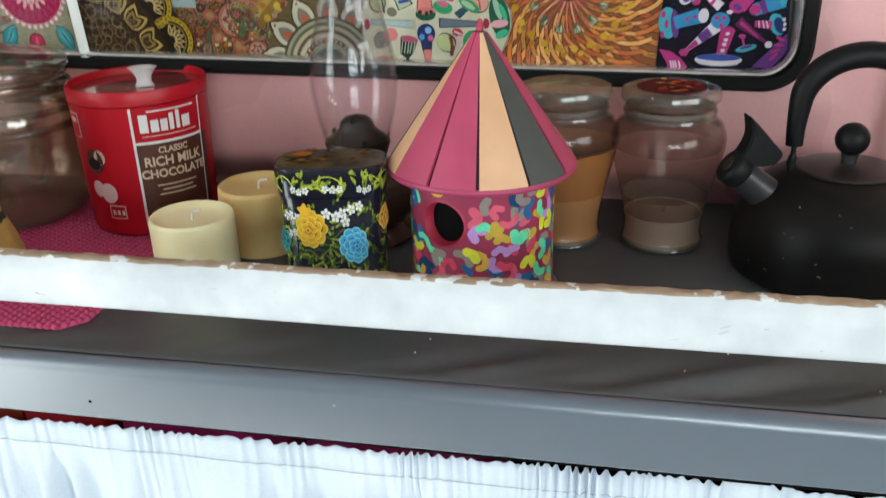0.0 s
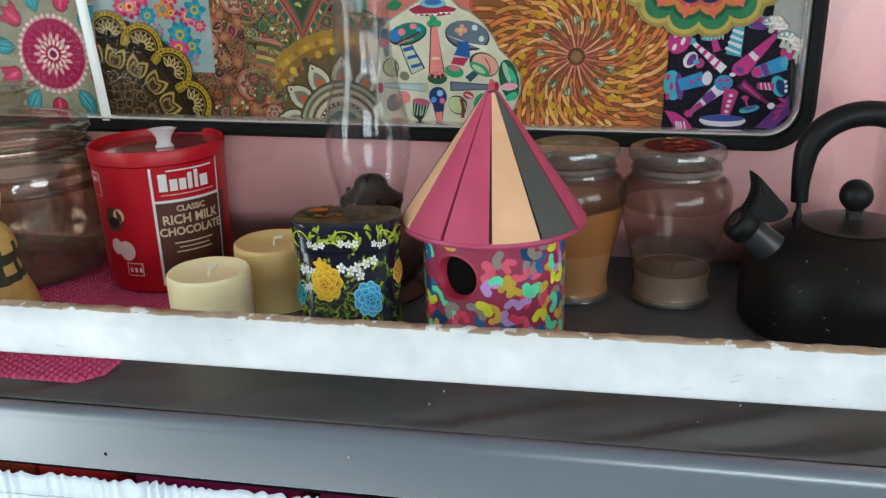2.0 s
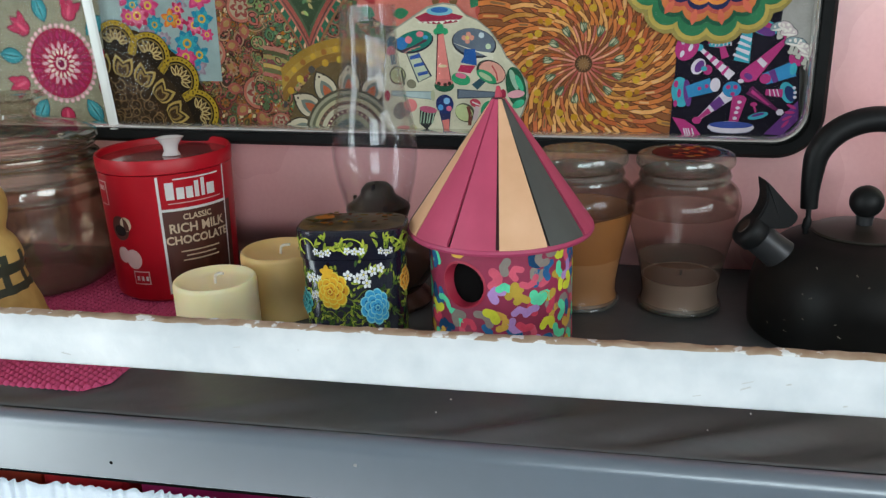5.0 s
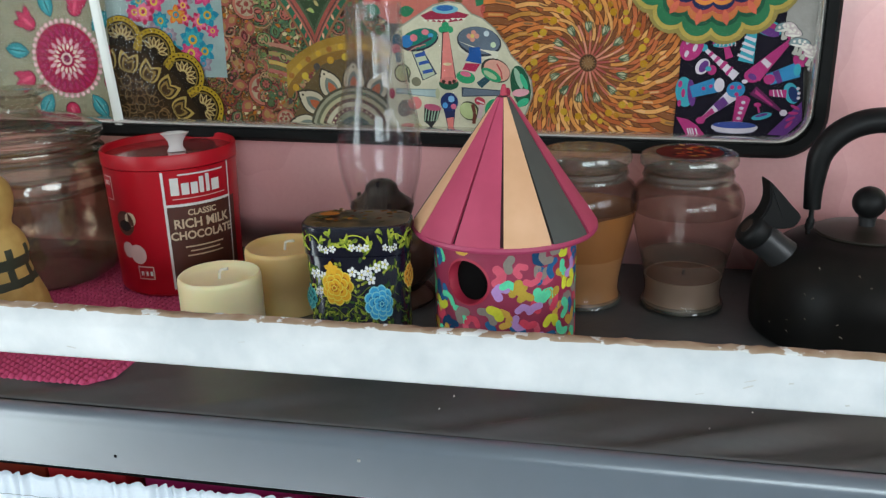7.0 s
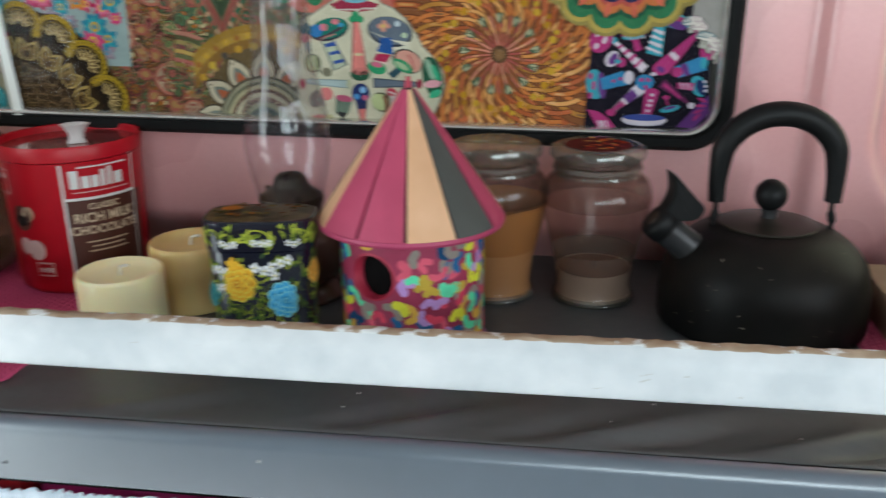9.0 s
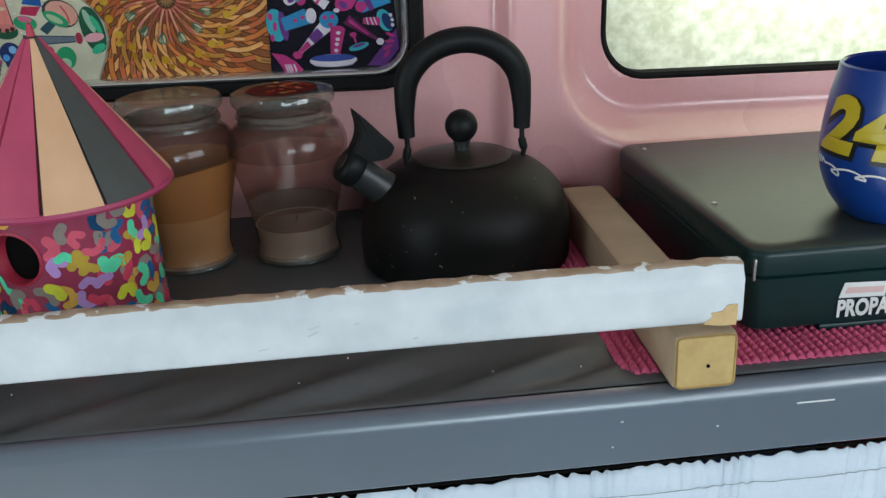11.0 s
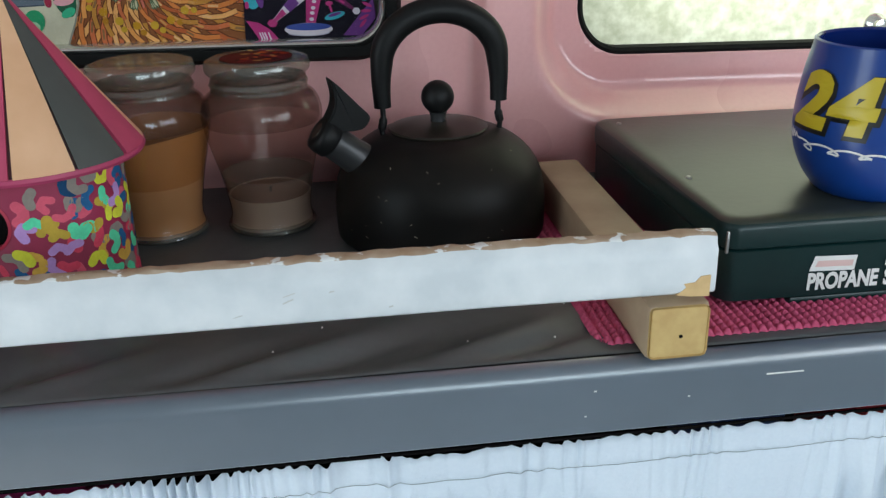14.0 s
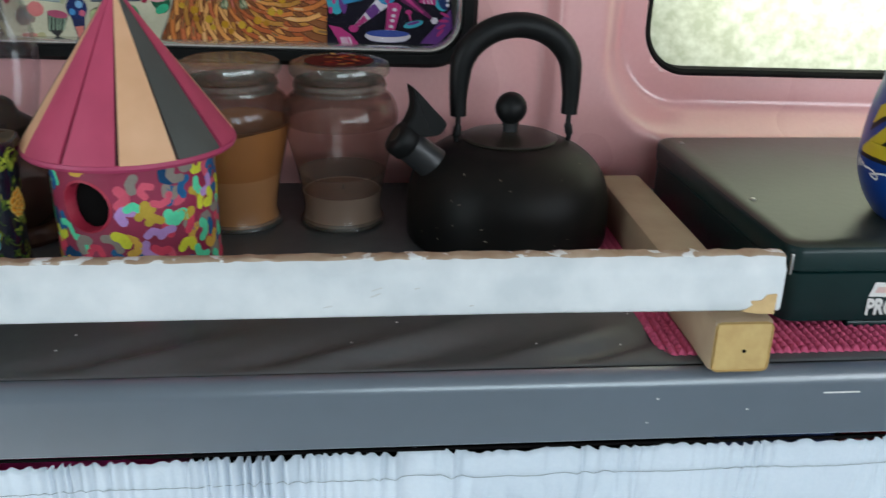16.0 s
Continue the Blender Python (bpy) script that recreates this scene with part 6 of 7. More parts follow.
# salmon and teal page along the top
a = page(-0.125, 0.02, 1.135, ZT, "B4665A", 4, [(-0.125, 1.155), (-0.1, 1.138), (-0.06, 1.137), (0.02, 1.137), (0.02, 1.4), (-0.125, 1.4)])
for u, v, r in ((-0.043, 1.205, 0.052), (-0.12, 1.2, 0.03), (0.02, 1.19, 0.03)):
    a.level = 2
    a.petals(u, v, 18, r * 0.6, r, r * 0.1, "6A5034")
    a.up().disc(u, v, r * 0.86, "7A7A6A", n=36)
    a.up().petals(u, v, 16, r * 0.5, r * 0.84, r * 0.1, ["2E5A64", "3A6A5A"])
    a.up().disc(u, v, r * 0.55, "A89A80", n=30)
    a.up().petals(u, v, 12, r * 0.1, r * 0.5, r * 0.08, "8E3A34")
for k in range(14):
    a.level = 7
    a.petal(rng.uniform(-0.12, 0.015), rng.uniform(1.14, 1.165), rng.uniform(0, 3.1), 0, 0.016, 0.005, rng.choice(["8E2E30", "A84A40", "2E6A4A"]))
finish(a, "salmon page with teal and brown mandalas")

# white cut-out page of coloured mushrooms
out = [(-0.0977, 1.1158), (-0.0969, 1.1258), (-0.09, 1.1339), (-0.0702, 1.1463), (-0.0584, 1.1535), (-0.0444, 1.1568), (-0.0324, 1.155), (-0.0232, 1.1462), (-0.0132, 1.1423), (-0.002, 1.1335), (0.0083, 1.1197), (0.0134, 1.1098), (0.0236, 1.1), (0.0318, 1.0882), (0.0331, 1.0752), (0.0283, 1.0601), (0.0178, 1.0369), (-0.0992, 1.0347), (-0.1026, 1.0577), (-0.103, 1.0767), (-0.1004, 1.0997)]
out = [(u, max(v, ZB)) for u, v in out]
a = page(-0.13, 0.06, ZB, 1.17, "8A8678", 6, [(-0.036 + (u + 0.036) * 1.02, max(ZB, 1.085 + (v - 1.085) * 1.02)) for u, v in out])
a.up().poly(out, "BDB8A0")
a.level = 3
a.up(0.14).poly([(-0.0702, 1.1453), (-0.0603, 1.1495), (-0.0363, 1.1489), (-0.0252, 1.1461), (-0.0311, 1.141), (-0.0471, 1.1387), (-0.0641, 1.1404)], "8E2A40")
a.up(0.14).poly([(-0.0682, 1.1413), (-0.0632, 1.1414), (-0.0661, 1.1394)], "D8D0C0")
a.up(0.14).poly([(-0.0632, 1.1414), (-0.0582, 1.1415), (-0.0611, 1.1395)], "D8D0C0")
a.up(0.14).poly([(-0.0582, 1.1415), (-0.0532, 1.1416), (-0.0551, 1.1396)], "D8D0C0")
a.up(0.14).poly([(-0.0532, 1.1416), (-0.0482, 1.1417), (-0.0501, 1.1397)], "D8D0C0")
a.up(0.14).poly([(-0.0482, 1.1417), (-0.0422, 1.1418), (-0.0451, 1.1388)], "D8D0C0")
a.up(0.14).poly([(-0.0422, 1.1428), (-0.0372, 1.1429), (-0.0401, 1.1408)], "D8D0C0")
a.up(0.14).poly([(-0.0372, 1.1429), (-0.0322, 1.143), (-0.0351, 1.1409)], "D8D0C0")
a.up(0.14).poly([(-0.0322, 1.143), (-0.0272, 1.1431), (-0.0301, 1.141)], "D8D0C0")
a.up(0.14).disc(-0.0473, 1.1507, 0.0123, "6AA0B0", ry=0.004, n=18, rot=-0.)
a.up(0.14).disc(-0.0473, 1.1517, 0.008, "2E5A90", ry=0.0026, n=18, rot=-0.)
a.up(0.14).disc(-0.05, 1.1327, 0.0035, "2E8A5E", ry=0.0031, n=12, rot=-0.)
a.up(0.14).disc(-0.043, 1.1328, 0.0035, "2E8A5E", ry=0.0031, n=12, rot=-0.)
a.up(0.14).disc(-0.0471, 1.1367, 0.0035, "2E8A5E", ry=0.0031, n=12, rot=-0.)
a.up(0.14).disc(-0.047, 1.1317, 0.0035, "2E8A5E", ry=0.0031, n=12, rot=-0.)
a.up(0.14).poly([(-0.05, 1.1307), (-0.044, 1.1308), (-0.0372, 1.0889), (-0.0522, 1.0876)], "4A2A30")
a.up(0.14).poly([(-0.0489, 1.1297), (-0.044, 1.1308), (-0.0382, 1.0889), (-0.0512, 1.0876)], "D07A72")
a.up(0.14).disc(-0.0454, 1.1017, 0.0042, "C8B890", ry=0.0014, n=12, rot=-0.)
a.up(0.14).disc(-0.0441, 1.0838, 0.0094, "24503A", ry=0.0059, n=18, rot=-0.)
a.up(0.14).disc(-0.0442, 1.0868, 0.0085, "C0706A", ry=0.0033, n=18, rot=-0.)
a.up(0.14).disc(-0.0491, 1.0857, 0.0019, "3A2A24", ry=0.0019, n=8, rot=-0.)
a.up(0.14).disc(-0.0431, 1.0848, 0.0019, "3A2A24", ry=0.0019, n=8, rot=-0.)
a.up(0.14).disc(-0.0391, 1.0859, 0.0019, "3A2A24", ry=0.0019, n=8, rot=-0.)
a.up(0.14).poly([(-0.0796, 1.1131), (-0.0697, 1.1173), (-0.0553, 1.0926), (-0.0691, 1.0863)], "33384A")
a.up(0.14).poly([(-0.0786, 1.1131), (-0.0707, 1.1173), (-0.0573, 1.0925), (-0.0682, 1.0873)], "A8B098")
a.up(0.14).poly([(-0.0755, 1.1072), (-0.0766, 1.1102), (-0.0666, 1.1134), (-0.0656, 1.1094)], "2E4A8A")
a.up(0.14).poly([(-0.0724, 1.1002), (-0.0725, 1.1032), (-0.0635, 1.1054), (-0.0624, 1.1024)], "2E4A8A")
a.up(0.14).poly([(-0.0683, 1.0923), (-0.0693, 1.0953), (-0.0594, 1.0975), (-0.0593, 1.0945)], "2E4A8A")
a.up(0.14).disc(-0.0718, 1.1233, 0.0189, "2A2A34", ry=0.0099, n=18, rot=0.2443)
a.up(0.14).disc(-0.0718, 1.1243, 0.0177, "1F6A5C", ry=0.009, n=18, rot=0.2443)
a.up(0.14).disc(-0.0838, 1.122, 0.0061, "2E6AA0", ry=0.0057, n=18, rot=0.2443)
a.up(0.14).disc(-0.0769, 1.1252, 0.0035, "C8707A", ry=0.0033, n=12, rot=-0.)
a.up(0.14).disc(-0.066, 1.1304, 0.0035, "C8707A", ry=0.0026, n=12, rot=-0.)
a.up(0.14).disc(-0.0609, 1.1275, 0.0026, "3A8AB0", ry=0.0021, n=12, rot=-0.)
a.up(0.14).line([(-0.0837, 1.115), (-0.0737, 1.1182), (-0.0599, 1.1255)], 0.0021, "4A3440")
a.up(0.14).line([(-0.0747, 1.1172), (-0.0816, 1.1131)], 0.0009, "B07A70")
a.up(0.14).line([(-0.0747, 1.1172), (-0.0757, 1.1152)], 0.0009, "B07A70")
a.up(0.14).line([(-0.0747, 1.1172), (-0.0707, 1.1173)], 0.0009, "B07A70")
a.up(0.14).line([(-0.0747, 1.1172), (-0.0658, 1.1194)], 0.0009, "B07A70")
a.up(0.14).disc(-0.0166, 1.1133, 0.0194, "C8C4B0", ry=0.0057, n=18, rot=-0.2094)
a.up(0.14).disc(-0.0158, 1.1223, 0.0208, "2E3038", ry=0.0132, n=18, rot=-0.1745)
a.up(0.14).disc(-0.0158, 1.1233, 0.0196, "5E6874", ry=0.012, n=18, rot=-0.1745)
a.up(0.14).poly([(-0.0358, 1.1229), (-0.0267, 1.1191), (-0.0127, 1.1143), (0.0015, 1.1086), (0.0024, 1.1136), (-0.0127, 1.1153)], "C8C4B0")
a.up(0.14).disc(-0.0249, 1.1271, 0.0024, "C88A78", ry=0.0024, n=8, rot=-0.)
a.up(0.14).disc(-0.0179, 1.1272, 0.0024, "C88A78", ry=0.0024, n=8, rot=-0.)
a.up(0.14).disc(-0.0209, 1.1302, 0.0024, "C88A78", ry=0.0024, n=8, rot=-0.)
a.up(0.14).disc(-0.0218, 1.1242, 0.0024, "C88A78", ry=0.0024, n=8, rot=-0.)
a.up(0.14).disc(-0.0219, 1.1272, 0.0019, "C8B060", ry=0.0019, n=8, rot=-0.)
a.up(0.14).disc(-0.0089, 1.1294, 0.0026, "B8C4C8", ry=0.0026, n=10, rot=-0.)
a.up(0.14).disc(-0.0027, 1.1195, 0.0026, "B0C0A0", ry=0.0026, n=10, rot=-0.)
a.up(0.14).poly([(-0.0247, 1.1171), (-0.0147, 1.1173), (-0.0135, 1.1083), (-0.0134, 1.1023), (-0.0285, 1.105), (-0.0256, 1.1101)], "24508E")
a.up(0.14).poly([(-0.0284, 1.103), (-0.0144, 1.1023), (-0.0193, 1.0952), (-0.0313, 1.097)], "A02A4A")
a.up(0.14).line([(-0.0313, 1.096), (-0.0193, 1.0942)], 0.0019, "D0B0A8")
a.up(0.14).disc(-0.0282, 1.0901, 0.009, "2E8A5E", ry=0.0057, n=18, rot=-0.2094)
a.up(0.14).disc(-0.0283, 1.0931, 0.0052, "C0607A", ry=0.0024, n=18, rot=-0.2094)
a.up(0.14).poly([(-0.0043, 1.0955), (-0.0012, 1.0915), (-0.013, 1.0803), (-0.0181, 1.0852)], "2E4A54")
a.up(0.14).disc(-0.0003, 1.0966, 0.0142, "3A3A34", ry=0.0104, n=18, rot=-0.4363)
a.up(0.14).disc(0.0007, 1.0966, 0.0127, "C89080", ry=0.009, n=18, rot=-0.4363)
a.up(0.14).disc(-0.0043, 1.0925, 0.0104, "2E8A5E", ry=0.0047, n=18, rot=-0.5236)
a.up(0.14).disc(-0.0053, 1.0925, 0.0071, "9AB08A", ry=0.0024, n=18, rot=-0.5236)
a.up(0.14).line([(0.0006, 1.1026), (0.0047, 1.0957), (0.0058, 1.0887)], 0.0014, "A84A48")
a.up(0.14).poly([(-0.0949, 1.0738), (-0.095, 1.0788), (-0.055, 1.0786), (-0.0549, 1.0706)], "7A8A8A")
a.up(0.14).poly([(-0.0939, 1.0748), (-0.094, 1.0778), (-0.055, 1.0776), (-0.0559, 1.0715)], "9AAAAA")
a.up(0.14).disc(-0.0549, 1.0746, 0.0021, "A8A88A", ry=0.0052, n=12, rot=-0.)
a.up(0.14).poly([(-0.0319, 1.072), (-0.032, 1.081), (0.008, 1.0787), (0.0081, 1.0737)], "3E4650")
a.up(0.14).poly([(-0.0309, 1.073), (-0.03, 1.08), (0.008, 1.0777), (0.0081, 1.0747)], "5E6874")
a.up(0.14).disc(-0.0989, 1.0738, 0.0028, "9A3048", ry=0.0052, n=12, rot=-0.)
a.up(0.14).disc(0.011, 1.0768, 0.0028, "8E2A40", ry=0.0047, n=12, rot=-0.)
a.up(0.14).poly([(-0.0497, 1.0617), (-0.0377, 1.0619), (-0.0403, 1.0398), (-0.0443, 1.0387)], "2A2E50")
a.up(0.14).poly([(-0.0465, 1.0517), (-0.0395, 1.0528), (-0.0403, 1.0398), (-0.0443, 1.0397)], "C8746C")
a.up(0.14).disc(-0.0438, 1.0668, 0.0085, "24305E", ry=0.009, n=18, rot=-0.)
a.up(0.14).disc(-0.0418, 1.0698, 0.0031, "7AA8D0", ry=0.0031, n=12, rot=-0.)
a.up(0.14).disc(-0.0477, 1.0637, 0.0026, "4A8AC0", ry=0.0028, n=12, rot=-0.)
a.up(0.14).disc(-0.0397, 1.0628, 0.0026, "C0607A", ry=0.0026, n=12, rot=-0.)
a.up(0.14).disc(-0.0867, 1.06, 0.0066, "74706A", ry=0.0085, n=18, rot=-0.3491)
a.up(0.14).disc(-0.0768, 1.0652, 0.0066, "C0706E", ry=0.0061, n=18, rot=-0.)
a.up(0.14).disc(-0.0806, 1.0581, 0.0028, "8A7A70", ry=0.0042, n=18, rot=-0.)
a.up(0.14).poly([(-0.0677, 1.0623), (-0.0517, 1.0606), (-0.0555, 1.0495), (-0.0613, 1.0424), (-0.0685, 1.0483)], "2C2C2C")
a.up(0.14).line([(-0.0657, 1.0604), (-0.0675, 1.0483)], 0.0012, "8AA08A")
a.up(0.14).line([(-0.0627, 1.0604), (-0.0645, 1.0484)], 0.0012, "8AA08A")
a.up(0.14).line([(-0.0597, 1.0605), (-0.0615, 1.0484)], 0.0012, "8AA08A")
a.up(0.14).line([(-0.0567, 1.0605), (-0.0595, 1.0485)], 0.0012, "8AA08A")
a.up(0.14).line([(-0.0537, 1.0606), (-0.0565, 1.0485)], 0.0012, "8AA08A")
a.up(0.14).disc(-0.0597, 1.0615, 0.0085, "A8506A", ry=0.0031, n=18, rot=-0.1396)
a.up(0.14).disc(-0.0833, 1.042, 0.0085, "C07A74", ry=0.004, n=18, rot=-0.)
a.up(0.14).disc(-0.0744, 1.0432, 0.0038, "A8A078", ry=0.0033, n=18, rot=-0.)
a.up(0.14).disc(-0.0246, 1.0591, 0.0099, "4A4A3C", ry=0.0085, n=18, rot=-0.6109)
a.up(0.14).disc(-0.0256, 1.0591, 0.0087, "AEB884", ry=0.0073, n=18, rot=-0.6109)
a.up(0.14).line([(-0.0218, 1.0652), (-0.0196, 1.0572), (-0.0204, 1.0472)], 0.0033, "6A3A30")
a.up(0.14).disc(-0.0148, 1.0683, 0.0052, "B04050", ry=0.0038, n=18, rot=-0.3491)
a.up(0.14).line([(-0.0178, 1.0692), (-0.0108, 1.0664)], 0.0012, "D8C8C0")
a.up(0.14).line([(-0.0128, 1.0653), (-0.0155, 1.0523)], 0.0042, "C0A8A8")
a.up(0.14).disc(-0.0017, 1.0615, 0.008, "2E8A5E", ry=0.0094, n=18, rot=-0.3491)
a.up(0.14).disc(-0.0026, 1.0575, 0.0047, "9ABC9A", ry=0.0042, n=18, rot=-0.)
a.up(0.14).disc(0.0229, 1.083, 0.009, "24503A", ry=0.0189, n=18, rot=0.2094)
a.up(0.14).disc(0.0208, 1.0899, 0.0028, "8AA890", ry=0.0099, n=18, rot=0.3491)
a.up(0.14).disc(0.023, 1.077, 0.008, "C89098", ry=0.0035, n=18, rot=0.1396)
a.up(0.14).disc(0.0252, 1.068, 0.0061, "3AA078", ry=0.0033, n=18, rot=0.5236)
a.up(0.14).disc(0.0259, 1.087, 0.0024, "3AA078", ry=0.008, n=18, rot=0.4363)
a.up(0.14).disc(-0.0928, 1.1219, 0.0047, "2E5A6A", ry=0.0071, n=18, rot=-0.)
a.up(0.14).disc(-0.0937, 1.1149, 0.0047, "B06A70", ry=0.0047, n=18, rot=-0.)
a.up(0.14).line([(-0.0926, 1.1119), (-0.0915, 1.1029)], 0.0047, "6A7A80")
a.up(0.14).disc(-0.0883, 1.093, 0.008, "4A4A40", ry=0.0085, n=18, rot=-0.)
a.up(0.14).disc(-0.0883, 1.093, 0.0068, "A8AC84", ry=0.0073, n=18, rot=-0.)
a.up(0.14).line([(-0.0844, 1.098), (-0.0821, 1.0841)], 0.0019, "4A4A40")
a.up(0.14).disc(-0.0751, 1.0852, 0.0047, "6E6A58", ry=0.0042, n=18, rot=-0.3491)
finish(a, "white cut-out page of drawn coloured mushrooms")

# orange sunburst page
a = page(-0.012, 0.163, ZB, ZT, "7A4A2C", 5, [(-0.012, ZB), (0.163, ZB), (0.163, 1.4), (0.005, 1.4), (-0.012, 1.13)])
cx, cz = 0.083, 1.1045
OR = ["BC6E38", "C68446", "A0522E", "CE9458", "B05E3A", "A87434"]
for ringi, (r0, r1, nn, w) in enumerate(((0.062, 0.125, 46, 0.0042), (0.046, 0.082, 40, 0.0036), (0.034, 0.062, 32, 0.0034), (0.020, 0.046, 26, 0.0027), (0.008, 0.034, 22, 0.0019))):
    for k in range(nn):
        t = 2 * math.pi * k / nn + 0.3 * ringi
        a.level = 2 + ringi * 3
        # curved flame of three joints
        pts, pt2 = [], []
        for q in range(6):
            s_ = q / 5
            r = r0 + (r1 - r0) * s_
            tt = t + 0.32 * s_ * s_ * (1 if ringi < 4 else 0.3)
            pts.append((cx + r * math.cos(tt), cz + r * math.sin(tt)))
        col = rng.choice(OR) if ringi < 4 else rng.choice(["B06050", "9A4A44", "C07A66"])
        a.line(pts, w * 1.45, "5A3420")
        a.up().line(pts, w, col)
        a.up().line([pts[2], pts[3]], w * 0.5, rng.choice(["C89A6A", "7A5A3A", "B8844A"]))
a.level = 16
a.dots(cx, cz, 22, 0.0485, 0.0034, ["A87A1E", "B08A2A"])
a.dots(cx, cz, 22, 0.0535, 0.0026, ["9A6A1E", "B08A2A"], off=0.1)
for k in range(13):
    t = 2 * math.pi * k / 13 + 0.15
    a.level = 18
    for o in (-0.22, 0, 0.22):
        a.petal(cx + 0.026 * math.cos(t), cz + 0.026 * math.sin(t), t + o, 0, 0.011, 0.0019, "4A5A44")
        a.petal(cx + 0.026 * math.cos(t), cz + 0.026 * math.sin(t), t + o, 0.002, 0.0095, 0.0010, "A8A486")
a.level = 21
a.disc(cx, cz, 0.0075, "4A3424", n=20)
a.up().petals(cx, cz, 14, 0.0, 0.0068, 0.0008, "7A5A3A")
finish(a, "orange and brown sunburst page of curling flames")

# black page of pink and blue mushrooms
a = page(0.150, 0.268, ZB, 1.165, "14101C", 6, [(0.1607, 1.0415), (0.1637, 1.1496), (0.2608, 1.1484), (0.2697, 1.0435)])
a.level = 3
a.up(0.14).poly([(0.1803, 1.1179), (0.1823, 1.1199), (0.2127, 1.0975), (0.2078, 1.0914)], "C4BAC4")
a.up(0.14).poly([(0.1854, 1.113), (0.1884, 1.116), (0.1904, 1.1141), (0.1874, 1.111)], "A4326C")
a.up(0.14).poly([(0.1905, 1.1081), (0.1934, 1.1121), (0.1965, 1.1102), (0.1925, 1.1061)], "A4326C")
a.up(0.14).poly([(0.1956, 1.1032), (0.1995, 1.1082), (0.2025, 1.1063), (0.1976, 1.1002)], "A4326C")
a.up(0.14).poly([(0.2007, 1.0972), (0.2056, 1.1033), (0.2076, 1.1024), (0.2027, 1.0953)], "A4326C")
a.up(0.14).disc(0.1813, 1.1189, 0.0037, "3A94A4", ry=0.0032, n=8, rot=-0.)
a.up(0.14).poly([(0.2521, 1.1282), (0.2542, 1.1262), (0.2298, 1.0908), (0.2196, 1.1006)], "A4326C")
a.up(0.14).disc(0.2237, 1.0957, 0.0069, "A4326C", ry=0.006, n=18, rot=-0.)
a.up(0.14).poly([(0.2325, 1.1108), (0.2385, 1.1059), (0.2356, 1.1019), (0.2295, 1.1078)], "C4BAC4")
a.up(0.14).disc(0.2237, 1.0947, 0.0039, "5E3474", ry=0.0026, n=18, rot=-0.5236)
a.up(0.14).disc(0.2531, 1.1282, 0.0043, "A4326C", ry=0.0037, n=6, rot=-0.)
a.up(0.14).disc(0.2178, 1.0906, 0.0026, "C4BAC4", ry=0.0017, n=18, rot=-0.)
a.up(0.14).poly([(0.2059, 1.0843), (0.2131, 1.0755), (0.1855, 1.056), (0.1834, 1.0579)], "C4BAC4")
a.up(0.14).poly([(0.2011, 1.0773), (0.2062, 1.0713), (0.1983, 1.0642), (0.1932, 1.0701)], "5E3474")
a.up(0.14).poly([(0.1922, 1.0671), (0.1953, 1.0631), (0.1864, 1.057), (0.1844, 1.0589)], "A4326C")
a.up(0.14).disc(0.211, 1.0834, 0.0077, "3078A4", ry=0.0069, n=18, rot=-0.)
a.up(0.14).disc(0.2079, 1.0854, 0.0019, "A4326C", ry=0.0019, n=10, rot=-0.)
a.up(0.14).disc(0.2139, 1.0855, 0.0019, "A4326C", ry=0.0019, n=10, rot=-0.)
a.up(0.14).disc(0.212, 1.0795, 0.0019, "A4326C", ry=0.0017, n=10, rot=-0.)
a.up(0.14).disc(0.1835, 1.0559, 0.0043, "A4326C", ry=0.0034, n=6, rot=-0.)
a.up(0.14).poly([(0.223, 1.0797), (0.2279, 1.0867), (0.2503, 1.0672), (0.2493, 1.0651)], "5A2048")
a.up(0.14).poly([(0.227, 1.0807), (0.2279, 1.0837), (0.2432, 1.071), (0.2422, 1.07)], "A4326C")
a.up(0.14).disc(0.2523, 1.0642, 0.0034, "C4BAC4", ry=0.003, n=6, rot=-0.)
a.up(0.14).disc(0.1713, 1.1197, 0.0095, "A4326C", ry=0.0125, n=18, rot=-0.4363)
a.up(0.14).disc(0.1682, 1.1247, 0.0019, "C4BAC4", ry=0.0034, n=18, rot=-0.3491)
a.up(0.14).disc(0.1743, 1.1188, 0.0017, "C4BAC4", ry=0.0034, n=18, rot=-0.3491)
a.up(0.14).disc(0.1674, 1.1136, 0.0017, "C4BAC4", ry=0.003, n=18, rot=-0.3491)
a.up(0.14).poly([(0.1973, 1.1212), (0.2012, 1.1233), (0.2064, 1.1114), (0.2005, 1.1092)], "A4326C")
a.up(0.14).disc(0.1982, 1.1242, 0.0099, "A4326C", ry=0.0052, n=18, rot=0.1396)
a.up(0.14).disc(0.1982, 1.1222, 0.0095, "3A94A4", ry=0.0026, n=18, rot=0.1396)
a.up(0.14).line([(0.1913, 1.1211), (0.1922, 1.1231)], 0.0009, "C4BAC4")
a.up(0.14).line([(0.1943, 1.1201), (0.1952, 1.1232)], 0.0009, "C4BAC4")
a.up(0.14).line([(0.1973, 1.1202), (0.1982, 1.1232)], 0.0009, "C4BAC4")
a.up(0.14).line([(0.2013, 1.1203), (0.2012, 1.1233)], 0.0009, "C4BAC4")
a.up(0.14).line([(0.2043, 1.1203), (0.2042, 1.1233)], 0.0009, "C4BAC4")
a.up(0.14).line([(0.2073, 1.1204), (0.2072, 1.1234)], 0.0009, "C4BAC4")
a.up(0.14).poly([(0.216, 1.1335), (0.2241, 1.1317), (0.2235, 1.1057), (0.2105, 1.1084)], "3A94A4")
